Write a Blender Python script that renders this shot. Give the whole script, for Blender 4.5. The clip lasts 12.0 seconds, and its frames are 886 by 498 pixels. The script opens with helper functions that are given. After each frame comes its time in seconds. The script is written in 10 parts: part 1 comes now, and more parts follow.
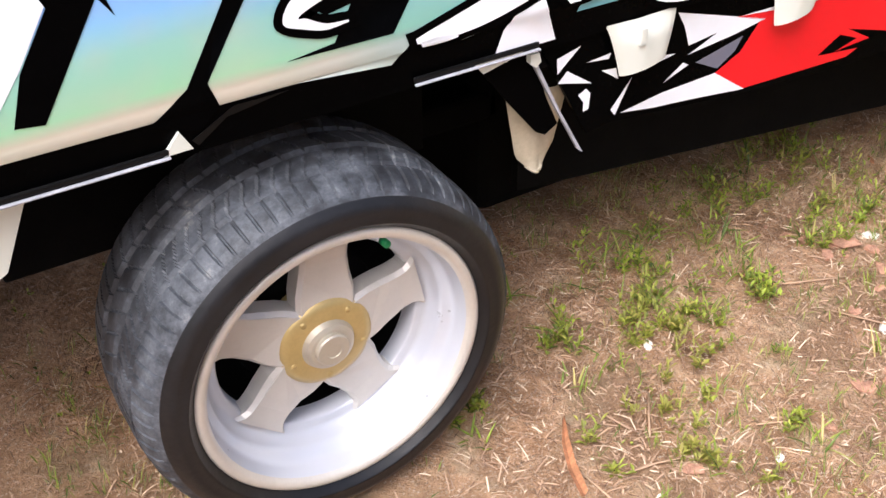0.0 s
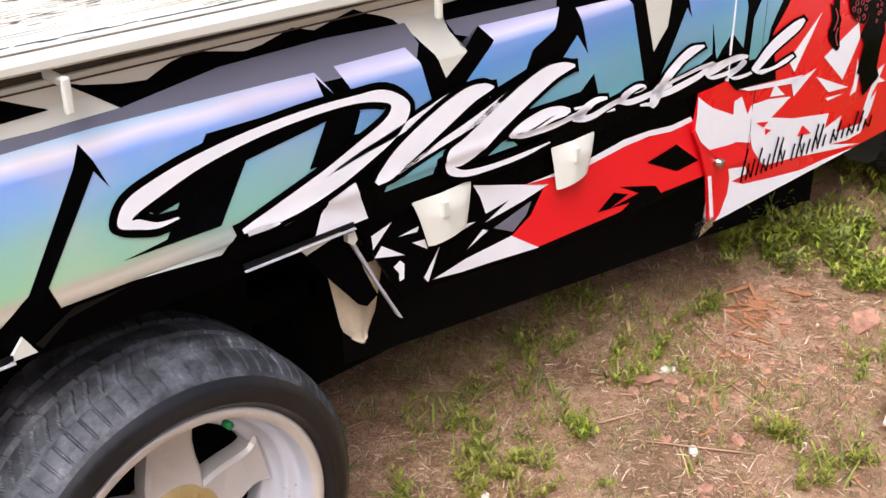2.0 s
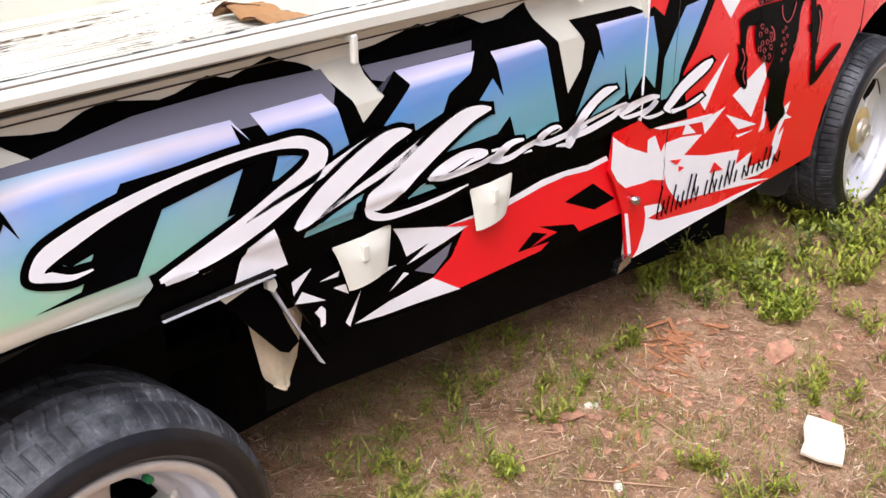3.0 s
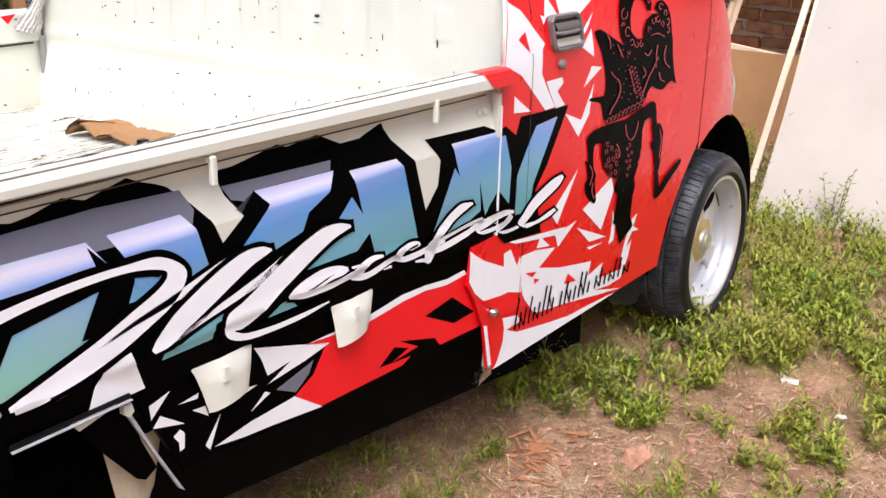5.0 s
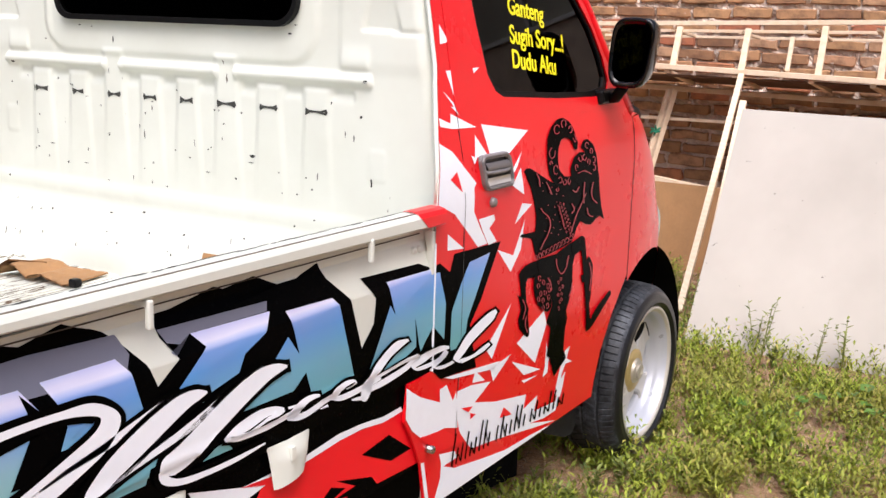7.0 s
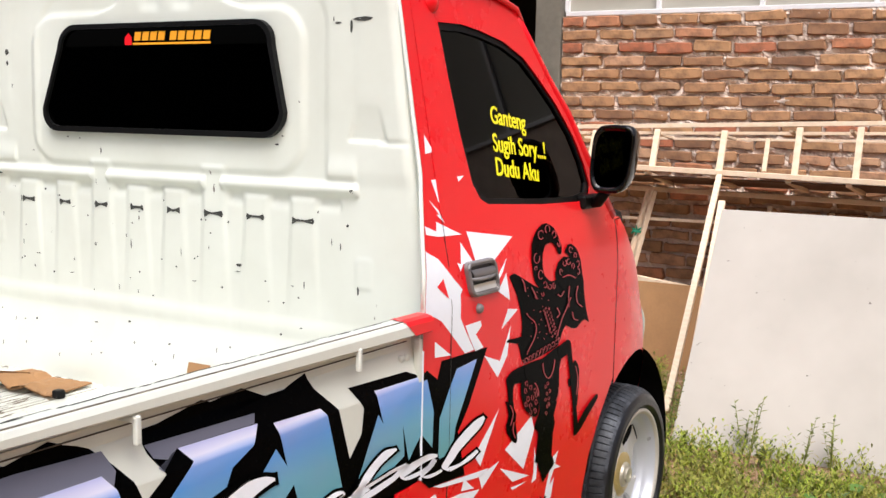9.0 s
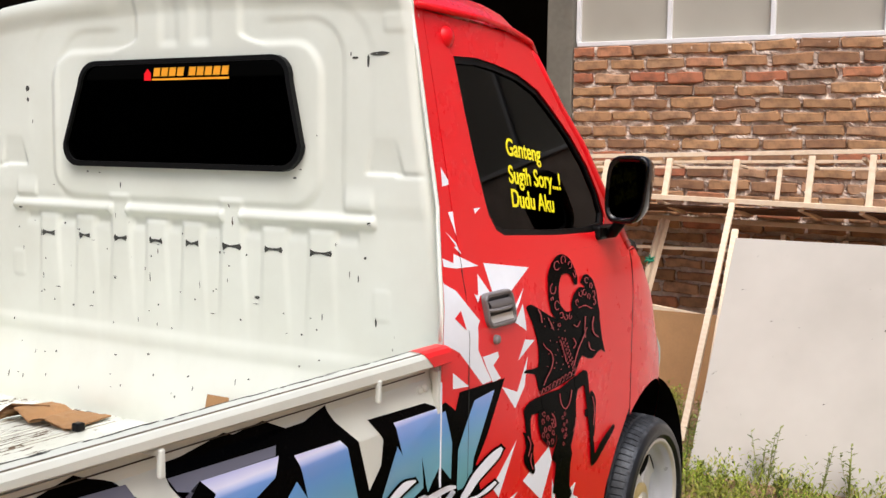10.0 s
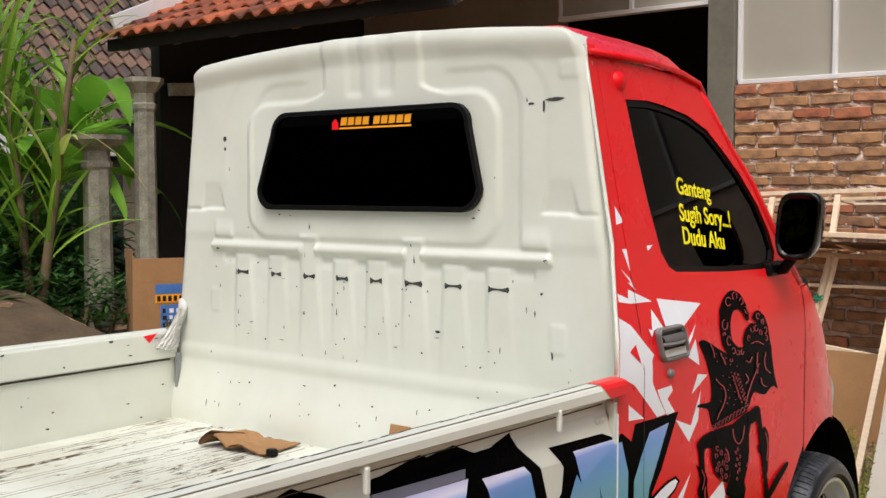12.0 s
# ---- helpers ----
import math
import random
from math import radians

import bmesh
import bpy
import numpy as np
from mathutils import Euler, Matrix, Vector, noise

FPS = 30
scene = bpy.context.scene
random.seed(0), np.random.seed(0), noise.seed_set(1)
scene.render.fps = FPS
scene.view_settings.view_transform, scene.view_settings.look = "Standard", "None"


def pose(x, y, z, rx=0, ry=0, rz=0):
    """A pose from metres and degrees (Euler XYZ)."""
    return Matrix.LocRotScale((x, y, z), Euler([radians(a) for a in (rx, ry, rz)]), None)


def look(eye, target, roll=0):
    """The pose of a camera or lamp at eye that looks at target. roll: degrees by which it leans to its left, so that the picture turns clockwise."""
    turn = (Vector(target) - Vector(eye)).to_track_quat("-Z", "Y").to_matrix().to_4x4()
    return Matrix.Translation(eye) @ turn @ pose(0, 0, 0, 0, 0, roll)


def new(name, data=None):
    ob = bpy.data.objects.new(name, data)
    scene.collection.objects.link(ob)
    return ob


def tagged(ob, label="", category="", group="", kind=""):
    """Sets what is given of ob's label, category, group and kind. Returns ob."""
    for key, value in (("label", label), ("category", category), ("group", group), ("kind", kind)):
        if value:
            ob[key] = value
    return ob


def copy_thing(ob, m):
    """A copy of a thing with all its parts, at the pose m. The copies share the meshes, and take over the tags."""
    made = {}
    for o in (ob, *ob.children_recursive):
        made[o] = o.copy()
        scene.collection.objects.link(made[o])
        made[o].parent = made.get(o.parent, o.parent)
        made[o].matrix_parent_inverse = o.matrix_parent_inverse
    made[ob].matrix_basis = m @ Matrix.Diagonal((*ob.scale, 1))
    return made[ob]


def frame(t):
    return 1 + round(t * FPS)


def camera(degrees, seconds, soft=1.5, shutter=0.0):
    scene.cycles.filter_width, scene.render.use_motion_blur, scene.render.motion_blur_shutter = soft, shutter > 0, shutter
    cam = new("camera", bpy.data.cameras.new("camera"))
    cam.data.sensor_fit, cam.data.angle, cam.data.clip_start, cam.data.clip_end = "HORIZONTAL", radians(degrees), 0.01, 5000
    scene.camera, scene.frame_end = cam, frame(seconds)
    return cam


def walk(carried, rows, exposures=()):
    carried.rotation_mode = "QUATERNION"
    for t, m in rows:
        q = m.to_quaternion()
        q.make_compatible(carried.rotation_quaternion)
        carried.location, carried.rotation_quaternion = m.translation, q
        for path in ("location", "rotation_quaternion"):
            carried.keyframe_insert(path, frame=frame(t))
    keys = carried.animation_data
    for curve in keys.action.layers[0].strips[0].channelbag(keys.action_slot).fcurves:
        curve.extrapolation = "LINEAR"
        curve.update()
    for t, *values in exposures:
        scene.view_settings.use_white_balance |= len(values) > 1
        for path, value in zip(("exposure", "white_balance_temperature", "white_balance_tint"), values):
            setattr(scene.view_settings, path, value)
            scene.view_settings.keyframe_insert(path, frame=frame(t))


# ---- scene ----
cam = camera(44.12, 12.0)
PATH = [
    (0, (-0.4690, -1.0819, 1.3047), (0.3717, 0.2930, 0.1203), -0.52),
    (0.5, (-0.5040, -1.1123, 1.3264), (0.4589, 0.2667, 0.2441), -0.28),
    (1, (-0.5344, -1.1331, 1.3389), (0.5372, 0.2337, 0.3471), -0.49),
    (1.5, (-0.5531, -1.1432, 1.3410), (0.6074, 0.1943, 0.4112), -0.73),
    (2, (-0.5599, -1.1514, 1.3422), (0.6675, 0.1490, 0.4464), -0.87),
    (2.5, (-0.5577, -1.1518, 1.3447), (0.7304, 0.1095, 0.4787), -0.69),
    (3, (-0.5547, -1.1529, 1.3513), (0.7914, 0.0677, 0.5159), -0.26),
    (5, (-0.5646, -1.1575, 1.3679), (0.9976, -0.0892, 0.7212), 1.54),
    (5.5, (-0.5709, -1.1616, 1.3743), (1.0293, -0.1171, 0.7841), 1.67),
    (6, (-0.5754, -1.1637, 1.3823), (1.0558, -0.1376, 0.8475), 1.78),
    (6.5, (-0.5784, -1.1623, 1.3875), (1.0785, -0.1491, 0.9100), 1.79),
    (7, (-0.5819, -1.1613, 1.3912), (1.0962, -0.1569, 0.9730), 1.71),
    (9, (-0.5933, -1.1568, 1.4109), (1.1246, -0.1612, 1.1711), 1.20),
    (9.5, (-0.6007, -1.1519, 1.4155), (1.1182, -0.1516, 1.2042), 1.03),
    (10, (-0.6130, -1.1530, 1.4178), (1.0989, -0.1361, 1.2308), 0.78),
    (10.5, (-0.6316, -1.1510, 1.4201), (1.0630, -0.1020, 1.2531), 0.54),
    (11, (-0.6626, -1.1558, 1.4229), (0.9899, -0.0387, 1.2755), 0.29),
    (11.5, (-0.7018, -1.1621, 1.4215), (0.9051, 0.0218, 1.2945), 0.04),
    (12, (-0.7392, -1.1747, 1.4172), (0.8180, 0.0752, 1.3036), -0.13),
]
EXPOSURES = [(0.0, 0.73, 5980, 14), (1.0, 0.46, 6030, 16), (2.5, 0.4, 6110, 17), (5.5, 0.34, 6110, 17), (7.0, 0.3, 6110, 16), (9.0, 0.24, 6150, 12), (10.0, 0.05, 6210, 12), (11.0, -0.14, 6310, 11), (12.0, -0.20, 6350, 10)]
walk(cam, [(t, look(eye, target, roll)) for t, eye, target, roll in PATH], EXPOSURES)

# overcast daylight
world = bpy.data.worlds.new("sky")
scene.world = world
world.use_nodes = True
wn = world.node_tree
sky = wn.nodes.new("ShaderNodeTexSky")
sky.sky_type = "NISHITA"
sky.sun_disc = False
sky.sun_elevation = radians(50)
sky.sun_rotation = radians(230)
sky.air_density, sky.dust_density, sky.ozone_density = 1.0, 6.0, 1.0
wn.nodes["Background"].inputs["Strength"].default_value = 0.12
wn.links.new(sky.outputs[0], wn.nodes["Background"].inputs["Color"])
sun_data = bpy.data.lights.new("sun", "SUN")
sun_data.energy, sun_data.angle, sun_data.color = 2.8, radians(40), (1.0, 0.98, 0.96)
sun = new("sun", sun_data)
sun.matrix_world = look((-4.3, -2.5, 9.2), (0.0, 0.0, 0.0))


# ---- materials ----
def rgb(hexa):
    """A linear colour from an sRGB hex string."""
    v = [int(hexa[i:i + 2], 16) / 255 for i in (0, 2, 4)]
    return tuple(c / 12.92 if c <= 0.04045 else ((c + 0.055) / 1.055) ** 2.4 for c in v) + (1.0,)


def material(name):
    m = bpy.data.materials.new(name)
    m.use_nodes = True
    nt = m.node_tree
    return m, nt, nt.nodes["Principled BSDF"]


def coords(nt, scale=1.0, kind="Object"):
    tc = nt.nodes.new("ShaderNodeTexCoord")
    mp = nt.nodes.new("ShaderNodeMapping")
    mp.inputs["Scale"].default_value = scale if isinstance(scale, tuple) else (scale,) * 3
    nt.links.new(tc.outputs[kind], mp.inputs[0])
    return mp.outputs[0]


def noise_tex(nt, vec, scale, detail=4.0, rough=0.6):
    n = nt.nodes.new("ShaderNodeTexNoise")
    n.inputs["Scale"].default_value = scale
    n.inputs["Detail"].default_value = detail
    n.inputs["Roughness"].default_value = rough
    nt.links.new(vec, n.inputs["Vector"])
    return n.outputs["Fac"]


def ramp(nt, fac, stops, mode="LINEAR"):
    r = nt.nodes.new("ShaderNodeValToRGB")
    r.color_ramp.interpolation = mode
    e = r.color_ramp.elements
    while len(e) < len(stops):
        e.new(0.5)
    for el, (p, c) in zip(e, stops):
        el.position, el.color = p, c
    nt.links.new(fac, r.inputs[0])
    return r.outputs[0]


def mixed(nt, fac, a, b, blend="MIX"):
    m = nt.nodes.new("ShaderNodeMix")
    m.data_type, m.blend_type = "RGBA", blend
    for sock, v in ((m.inputs[0], fac), (m.inputs[6], a), (m.inputs[7], b)):
        if isinstance(v, (tuple, float, int)):
            sock.default_value = v
        else:
            nt.links.new(v, sock)
    return m.outputs[2]


def calc(nt, op, a, b=0.0):
    m = nt.nodes.new("ShaderNodeMath")
    m.operation = op
    for sock, v in ((m.inputs[0], a), (m.inputs[1], b)):
        if isinstance(v, (float, int)):
            sock.default_value = v
        else:
            nt.links.new(v, sock)
    return m.outputs[0]


def bump(nt, bsdf, height, strength=0.3, dist=0.01):
    b = nt.nodes.new("ShaderNodeBump")
    b.inputs["Strength"].default_value = strength
    b.inputs["Distance"].default_value = dist
    nt.links.new(height, b.inputs["Height"])
    nt.links.new(b.outputs[0], bsdf.inputs["Normal"])


def grey(v):
    return (v, v, v, 1.0)


def simple(name, col, rough=0.5, metal=0.0, vary=0.12, scale=12.0, coat=0.0, bumps=0.0, spec=0.5):
    """One surface with two scales of variation."""
    m, nt, b = material(name)
    vec = coords(nt)
    big = noise_tex(nt, vec, scale, 3.0)
    fine = noise_tex(nt, vec, scale * 9, 5.0)
    f = calc(nt, "ADD", calc(nt, "MULTIPLY", big, 0.6), calc(nt, "MULTIPLY", fine, 0.4))
    lo = tuple(c * (1 - vary) for c in col[:3]) + (1.0,)
    hi = tuple(min(1.0, c * (1 + vary)) for c in col[:3]) + (1.0,)
    nt.links.new(ramp(nt, f, [(0.3, lo), (0.7, hi)]), b.inputs["Base Color"])
    nt.links.new(ramp(nt, fine, [(0.2, grey(max(0, rough - 0.08))), (0.8, grey(min(1, rough + 0.08)))]), b.inputs["Roughness"])
    b.inputs["Metallic"].default_value = metal
    b.inputs["Coat Weight"].default_value = coat
    b.inputs["Coat Roughness"].default_value = 0.08
    b.inputs["Specular IOR Level"].default_value = spec
    if bumps:
        bump(nt, b, fine, bumps, 0.004)
    return m


def car_paint(name, col, dirt=0.0):
    """Glossy car paint, with a faint film of dust."""
    m, nt, b = material(name)
    vec = coords(nt)
    dust = noise_tex(nt, vec, 3.0, 6.0, 0.65)
    fac = ramp(nt, dust, [(0.45, grey(0.0)), (0.8, grey(dirt))])
    nt.links.new(mixed(nt, fac, col, rgb("b9ab93")), b.inputs["Base Color"])
    nt.links.new(ramp(nt, dust, [(0.3, grey(0.22)), (0.8, grey(0.4))]), b.inputs["Roughness"])
    b.inputs["Coat Weight"].default_value = 0.15
    b.inputs["Coat Roughness"].default_value = 0.05
    b.inputs["Specular IOR Level"].default_value = 0.22
    return m


def chipped_white(name, chips=0.63, streak=(9.0, 9.0, 2.5), rust=0.5, soil=0.35):
    """White paint with grime, and chips down to dark primer and rust."""
    m, nt, b = material(name)
    vec = coords(nt)
    grime = noise_tex(nt, vec, 2.2, 5.0, 0.6)
    base = mixed(nt, ramp(nt, grime, [(0.4, grey(0.0)), (0.75, grey(soil))]), rgb("d9dcd1"), rgb("b2b09e"))
    chipvec = coords(nt, streak)
    c1 = noise_tex(nt, chipvec, 3.0, 4.0, 0.7)
    c2 = noise_tex(nt, chipvec, 0.6, 2.0, 0.5)
    c = calc(nt, "ADD", calc(nt, "MULTIPLY", c1, 0.7), calc(nt, "MULTIPLY", c2, 0.35))
    mask = ramp(nt, c, [(chips, grey(0.0)), (chips + 0.02, grey(1.0))])
    dark = mixed(nt, rust, rgb("2e2f2b"), rgb("5b4631"))
    nt.links.new(mixed(nt, mask, base, dark), b.inputs["Base Color"])
    nt.links.new(mixed(nt, mask, grey(0.38), grey(0.85)), b.inputs["Roughness"])
    b.inputs["Coat Weight"].default_value = 0.15
    bump(nt, b, calc(nt, "SUBTRACT", 1.0, mask), 0.25, 0.001)
    return m


RED = car_paint("red_paint", rgb("e60f1a"), 0.04)
WHITE = chipped_white("worn_white_paint", 0.70)
WHITE_CLEAN = chipped_white("white_paint", 0.78, soil=0.15)
BEDWHITE = chipped_white("scuffed_bed_paint", 0.598, (5.0, 34.0, 20.0), 0.85, 0.9)
RAILWHITE = chipped_white("scuffed_rail_paint", 0.665, (5.0, 22.0, 22.0), 0.5)
FLAPWHITE = simple("grimy_cream_plastic", rgb("b9ae96"), 0.6, vary=0.25, scale=14, bumps=0.1)
BLACK = simple("black_vinyl", (0.0012, 0.0012, 0.0013, 1.0), 0.24, vary=0.3, spec=0.012)
BLACKTRIM = simple("black_plastic", (0.004, 0.004, 0.004, 1.0), 0.45, vary=0.3, bumps=0.1, spec=0.15)
LINEBROWN = simple("brown_line", rgb("7c7264"), 0.9, vary=0.5, scale=40)
JOINTSHADE = simple("joint_and_shade_brown", rgb("4a4238"), 0.9, vary=0.4, scale=30)
# near-black: underbody paint, and shade put into the colour of hidden parts
UNDERSHADE = simple("underbody_and_shade_black", (0.003, 0.0028, 0.0026, 1.0), 0.9, vary=0.5, bumps=0.2, spec=0.1)
# grey for reflections that are painted on black vinyl
SHEENGREY = simple("grey_sheen", rgb("6e7080"), 0.35, vary=0.04, scale=5)
WHITEVINYL = simple("white_vinyl", rgb("f0f4fa"), 0.4, vary=0.04, scale=5)
FIGRED = simple("dull_red_print", rgb("a8323c"), 0.4, vary=0.1, scale=20, spec=0.3)
REDVINYL = simple("red_vinyl", rgb("ee1420"), 0.42, vary=0.05, scale=4, spec=0.3)
CHROME = simple("satin_metal", rgb("b5b5b5"), 0.25, 1.0, 0.1)
WRAPWHITE = simple("dull_white_plastic", rgb("c9c8c2"), 0.4, vary=0.2, scale=18, bumps=0.2)
ENDGREY = simple("grey_metal", rgb("8d918e"), 0.5, 0.2, 0.15)
ALLOY = simple("silver_alloy", rgb("cbc8c2"), 0.40, 0.3, 0.05, 20)
LIPALLOY = simple("polished_alloy", rgb("c6c9d0"), 0.32, 0.3, 0.04, 2.0)
LIPEDGE = simple("machined_lip", rgb("cec8be"), 0.38, 0.35, 0.08, 20)
CAPMETAL = simple("satin_cap_metal", rgb("bdb6a6"), 0.42, 0.5, 0.08, 20)
GOLD = simple("gold_alloy", rgb("c4ad74"), 0.38, 0.5, 0.12, 20)
CARDBOARD = simple("cardboard", rgb("9a744c"), 0.85, vary=0.15, scale=8, bumps=0.1)
CONCRETE = simple("concrete", rgb("726e63"), 0.9, vary=0.25, scale=3, bumps=0.4)
OLDSTONE = simple("weathered_concrete", rgb("8f8c7e"), 0.9, vary=0.55, scale=9, bumps=0.5)
MORTAR = simple("mortar", rgb("d2c0b0"), 0.95, vary=0.30, scale=9, bumps=0.6)
def board_mat():
    m, nt, b = material("pale_board")
    vec = coords(nt)
    big = noise_tex(nt, vec, 1.6, 4.0, 0.6)
    spots = noise_tex(nt, vec, 11.0, 5.0, 0.75)
    col = ramp(nt, big, [(0.3, rgb("aca69b")), (0.7, rgb("bcb6ab"))])
    col = mixed(nt, ramp(nt, spots, [(0.68, grey(0.0)), (0.74, grey(0.35))]), col, rgb("8a7f70"))
    specks = noise_tex(nt, vec, 24.0, 3.0, 0.6)
    col = mixed(nt, ramp(nt, specks, [(0.715, grey(0.0)), (0.73, grey(0.8))]), col, rgb("4a4038"))
    nt.links.new(col, b.inputs["Base Color"])
    b.inputs["Roughness"].default_value = 0.75
    bump(nt, b, spots, 0.08, 0.003)
    return m


PLY = board_mat()
WINFRAME = simple("white_window_frame", rgb("e4e4e4"), 0.4, vary=0.05)
PLASTER = simple("plaster", rgb("8f897c"), 0.9, vary=0.15, scale=2, bumps=0.2)
# near-black: darkness of unlit rooms put into the colour; also carton print
SHADE_AND_INK = simple("shade_and_ink_black", rgb("16130f"), 0.95, vary=0.4, scale=2)
ORANGE = simple("orange_vinyl", rgb("f0a01a"), 0.5, vary=0.05)
YELLOW = simple("yellow_vinyl", rgb("fcf00e"), 0.4, vary=0.03)


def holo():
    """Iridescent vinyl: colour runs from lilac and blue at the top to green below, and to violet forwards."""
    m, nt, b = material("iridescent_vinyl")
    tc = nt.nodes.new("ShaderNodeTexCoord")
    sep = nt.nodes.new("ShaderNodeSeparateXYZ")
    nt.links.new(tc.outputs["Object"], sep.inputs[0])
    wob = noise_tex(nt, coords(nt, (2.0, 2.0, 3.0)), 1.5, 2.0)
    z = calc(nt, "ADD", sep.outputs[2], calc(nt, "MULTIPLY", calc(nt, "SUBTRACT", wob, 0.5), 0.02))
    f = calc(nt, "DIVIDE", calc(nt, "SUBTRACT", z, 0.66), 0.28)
    # whitish stops near 0.8 paint the sky's highlight along the gate's fold
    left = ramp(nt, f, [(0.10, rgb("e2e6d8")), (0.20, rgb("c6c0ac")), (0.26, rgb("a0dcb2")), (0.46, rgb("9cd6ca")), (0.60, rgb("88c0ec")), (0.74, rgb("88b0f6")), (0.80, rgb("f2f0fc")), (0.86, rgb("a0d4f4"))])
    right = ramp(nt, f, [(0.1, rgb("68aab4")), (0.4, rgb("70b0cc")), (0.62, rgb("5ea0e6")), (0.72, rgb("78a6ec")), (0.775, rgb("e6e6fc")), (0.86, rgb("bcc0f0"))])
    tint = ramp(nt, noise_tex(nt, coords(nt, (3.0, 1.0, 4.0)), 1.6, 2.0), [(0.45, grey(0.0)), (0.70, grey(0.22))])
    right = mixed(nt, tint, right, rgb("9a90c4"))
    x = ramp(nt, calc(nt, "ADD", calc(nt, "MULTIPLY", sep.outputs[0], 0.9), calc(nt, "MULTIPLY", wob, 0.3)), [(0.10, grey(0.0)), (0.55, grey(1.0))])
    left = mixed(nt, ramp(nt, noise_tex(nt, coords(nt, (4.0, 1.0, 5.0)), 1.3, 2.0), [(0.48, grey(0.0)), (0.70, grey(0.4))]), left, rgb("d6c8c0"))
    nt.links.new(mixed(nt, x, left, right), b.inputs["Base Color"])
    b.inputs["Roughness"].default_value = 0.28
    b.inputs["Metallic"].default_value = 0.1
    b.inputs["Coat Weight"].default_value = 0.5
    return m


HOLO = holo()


def glass(name, tint):
    """Tinted glass: a dark see-through pane with a sharp reflection."""
    m, nt, b = material(name)
    out = nt.nodes["Material Output"]
    tr = nt.nodes.new("ShaderNodeBsdfTransparent")
    tr.inputs[0].default_value = tint
    gl = nt.nodes.new("ShaderNodeBsdfGlossy")
    gl.inputs["Color"].default_value = grey(0.4)
    gl.inputs["Roughness"].default_value = 0.02
    fr = nt.nodes.new("ShaderNodeFresnel")
    fr.inputs[0].default_value = 1.33
    mx = nt.nodes.new("ShaderNodeMixShader")
    nt.links.new(fr.outputs[0], mx.inputs[0])
    nt.links.new(tr.outputs[0], mx.inputs[1])
    nt.links.new(gl.outputs[0], mx.inputs[2])
    nt.links.new(mx.outputs[0], out.inputs[0])
    nt.nodes.remove(b)
    return m


GLASS = glass("tinted_glass", grey(0.03))
GLASSDARK = glass("black_tinted_glass", grey(0.02))


def frosted():
    m, nt, b = material("frosted_pane")
    vec = coords(nt)
    nt.links.new(ramp(nt, noise_tex(nt, vec, 1.2, 3.0), [(0.3, rgb("a39f92")), (0.7, rgb("b3afa2"))]), b.inputs["Base Color"])
    b.inputs["Roughness"].default_value = 0.35
    return m


FROST = frosted()


def rubber():
    m, nt, b = material("tyre_rubber")
    vec = coords(nt)
    dust = calc(nt, "ADD", calc(nt, "MULTIPLY", noise_tex(nt, vec, 22.0, 6.0, 0.75), 0.55), calc(nt, "MULTIPLY", noise_tex(nt, vec, 4.0, 3.0), 0.45))
    nt.links.new(ramp(nt, dust, [(0.40, rgb("121317")), (0.50, rgb("32353a")), (0.60, rgb("565a60")), (0.70, rgb("9a9894"))]), b.inputs["Base Color"])
    b.inputs["Roughness"].default_value = 0.6
    bump(nt, b, noise_tex(nt, vec, 160.0, 3.0), 0.25, 0.002)
    return m


RUBBER = rubber()
SIDEWALL = simple("tyre_wall", (0.009, 0.009, 0.010, 1.0), 0.36, vary=0.5, scale=9, bumps=0.15, spec=0.4)


def brick_mat():
    m, nt, b = material("fired_brick")
    oi = nt.nodes.new("ShaderNodeObjectInfo")
    vec = coords(nt)
    n = noise_tex(nt, vec, 14.0, 5.0, 0.7)
    tone = ramp(nt, oi.outputs["Random"], [(0.0, rgb("8a654a")), (0.2, rgb("b08560")), (0.45, rgb("bd9268")), (0.62, rgb("a27c58")), (0.76, rgb("c29a78")), (0.88, rgb("be805c")), (1.0, rgb("ae664a"))])
    nt.links.new(mixed(nt, ramp(nt, n, [(0.42, grey(0.0)), (0.66, grey(0.75))]), tone, rgb("6c5140")), b.inputs["Base Color"])
    b.inputs["Roughness"].default_value = 0.92
    bump(nt, b, noise_tex(nt, vec, 45.0, 4.0), 0.6, 0.006)
    return m


BRICK = brick_mat()


def timber(name, a, c):
    m, nt, b = material(name)
    vec = coords(nt, (3.0, 3.0, 3.0))
    w = nt.nodes.new("ShaderNodeTexWave")
    w.inputs["Scale"].default_value = 5.0
    w.inputs["Distortion"].default_value = 9.0
    w.inputs["Detail"].default_value = 3.0
    nt.links.new(vec, w.inputs[0])
    oi = nt.nodes.new("ShaderNodeObjectInfo")
    col = mixed(nt, w.outputs["Fac"], a, c)
    nt.links.new(mixed(nt, calc(nt, "MULTIPLY", oi.outputs["Random"], 0.15), col, rgb("a88560")), b.inputs["Base Color"])
    b.inputs["Roughness"].default_value = 0.75
    bump(nt, b, w.outputs["Fac"], 0.15, 0.002)
    return m


WOOD = timber("raw_pine", rgb("f0dcc0"), rgb("ead2b2"))


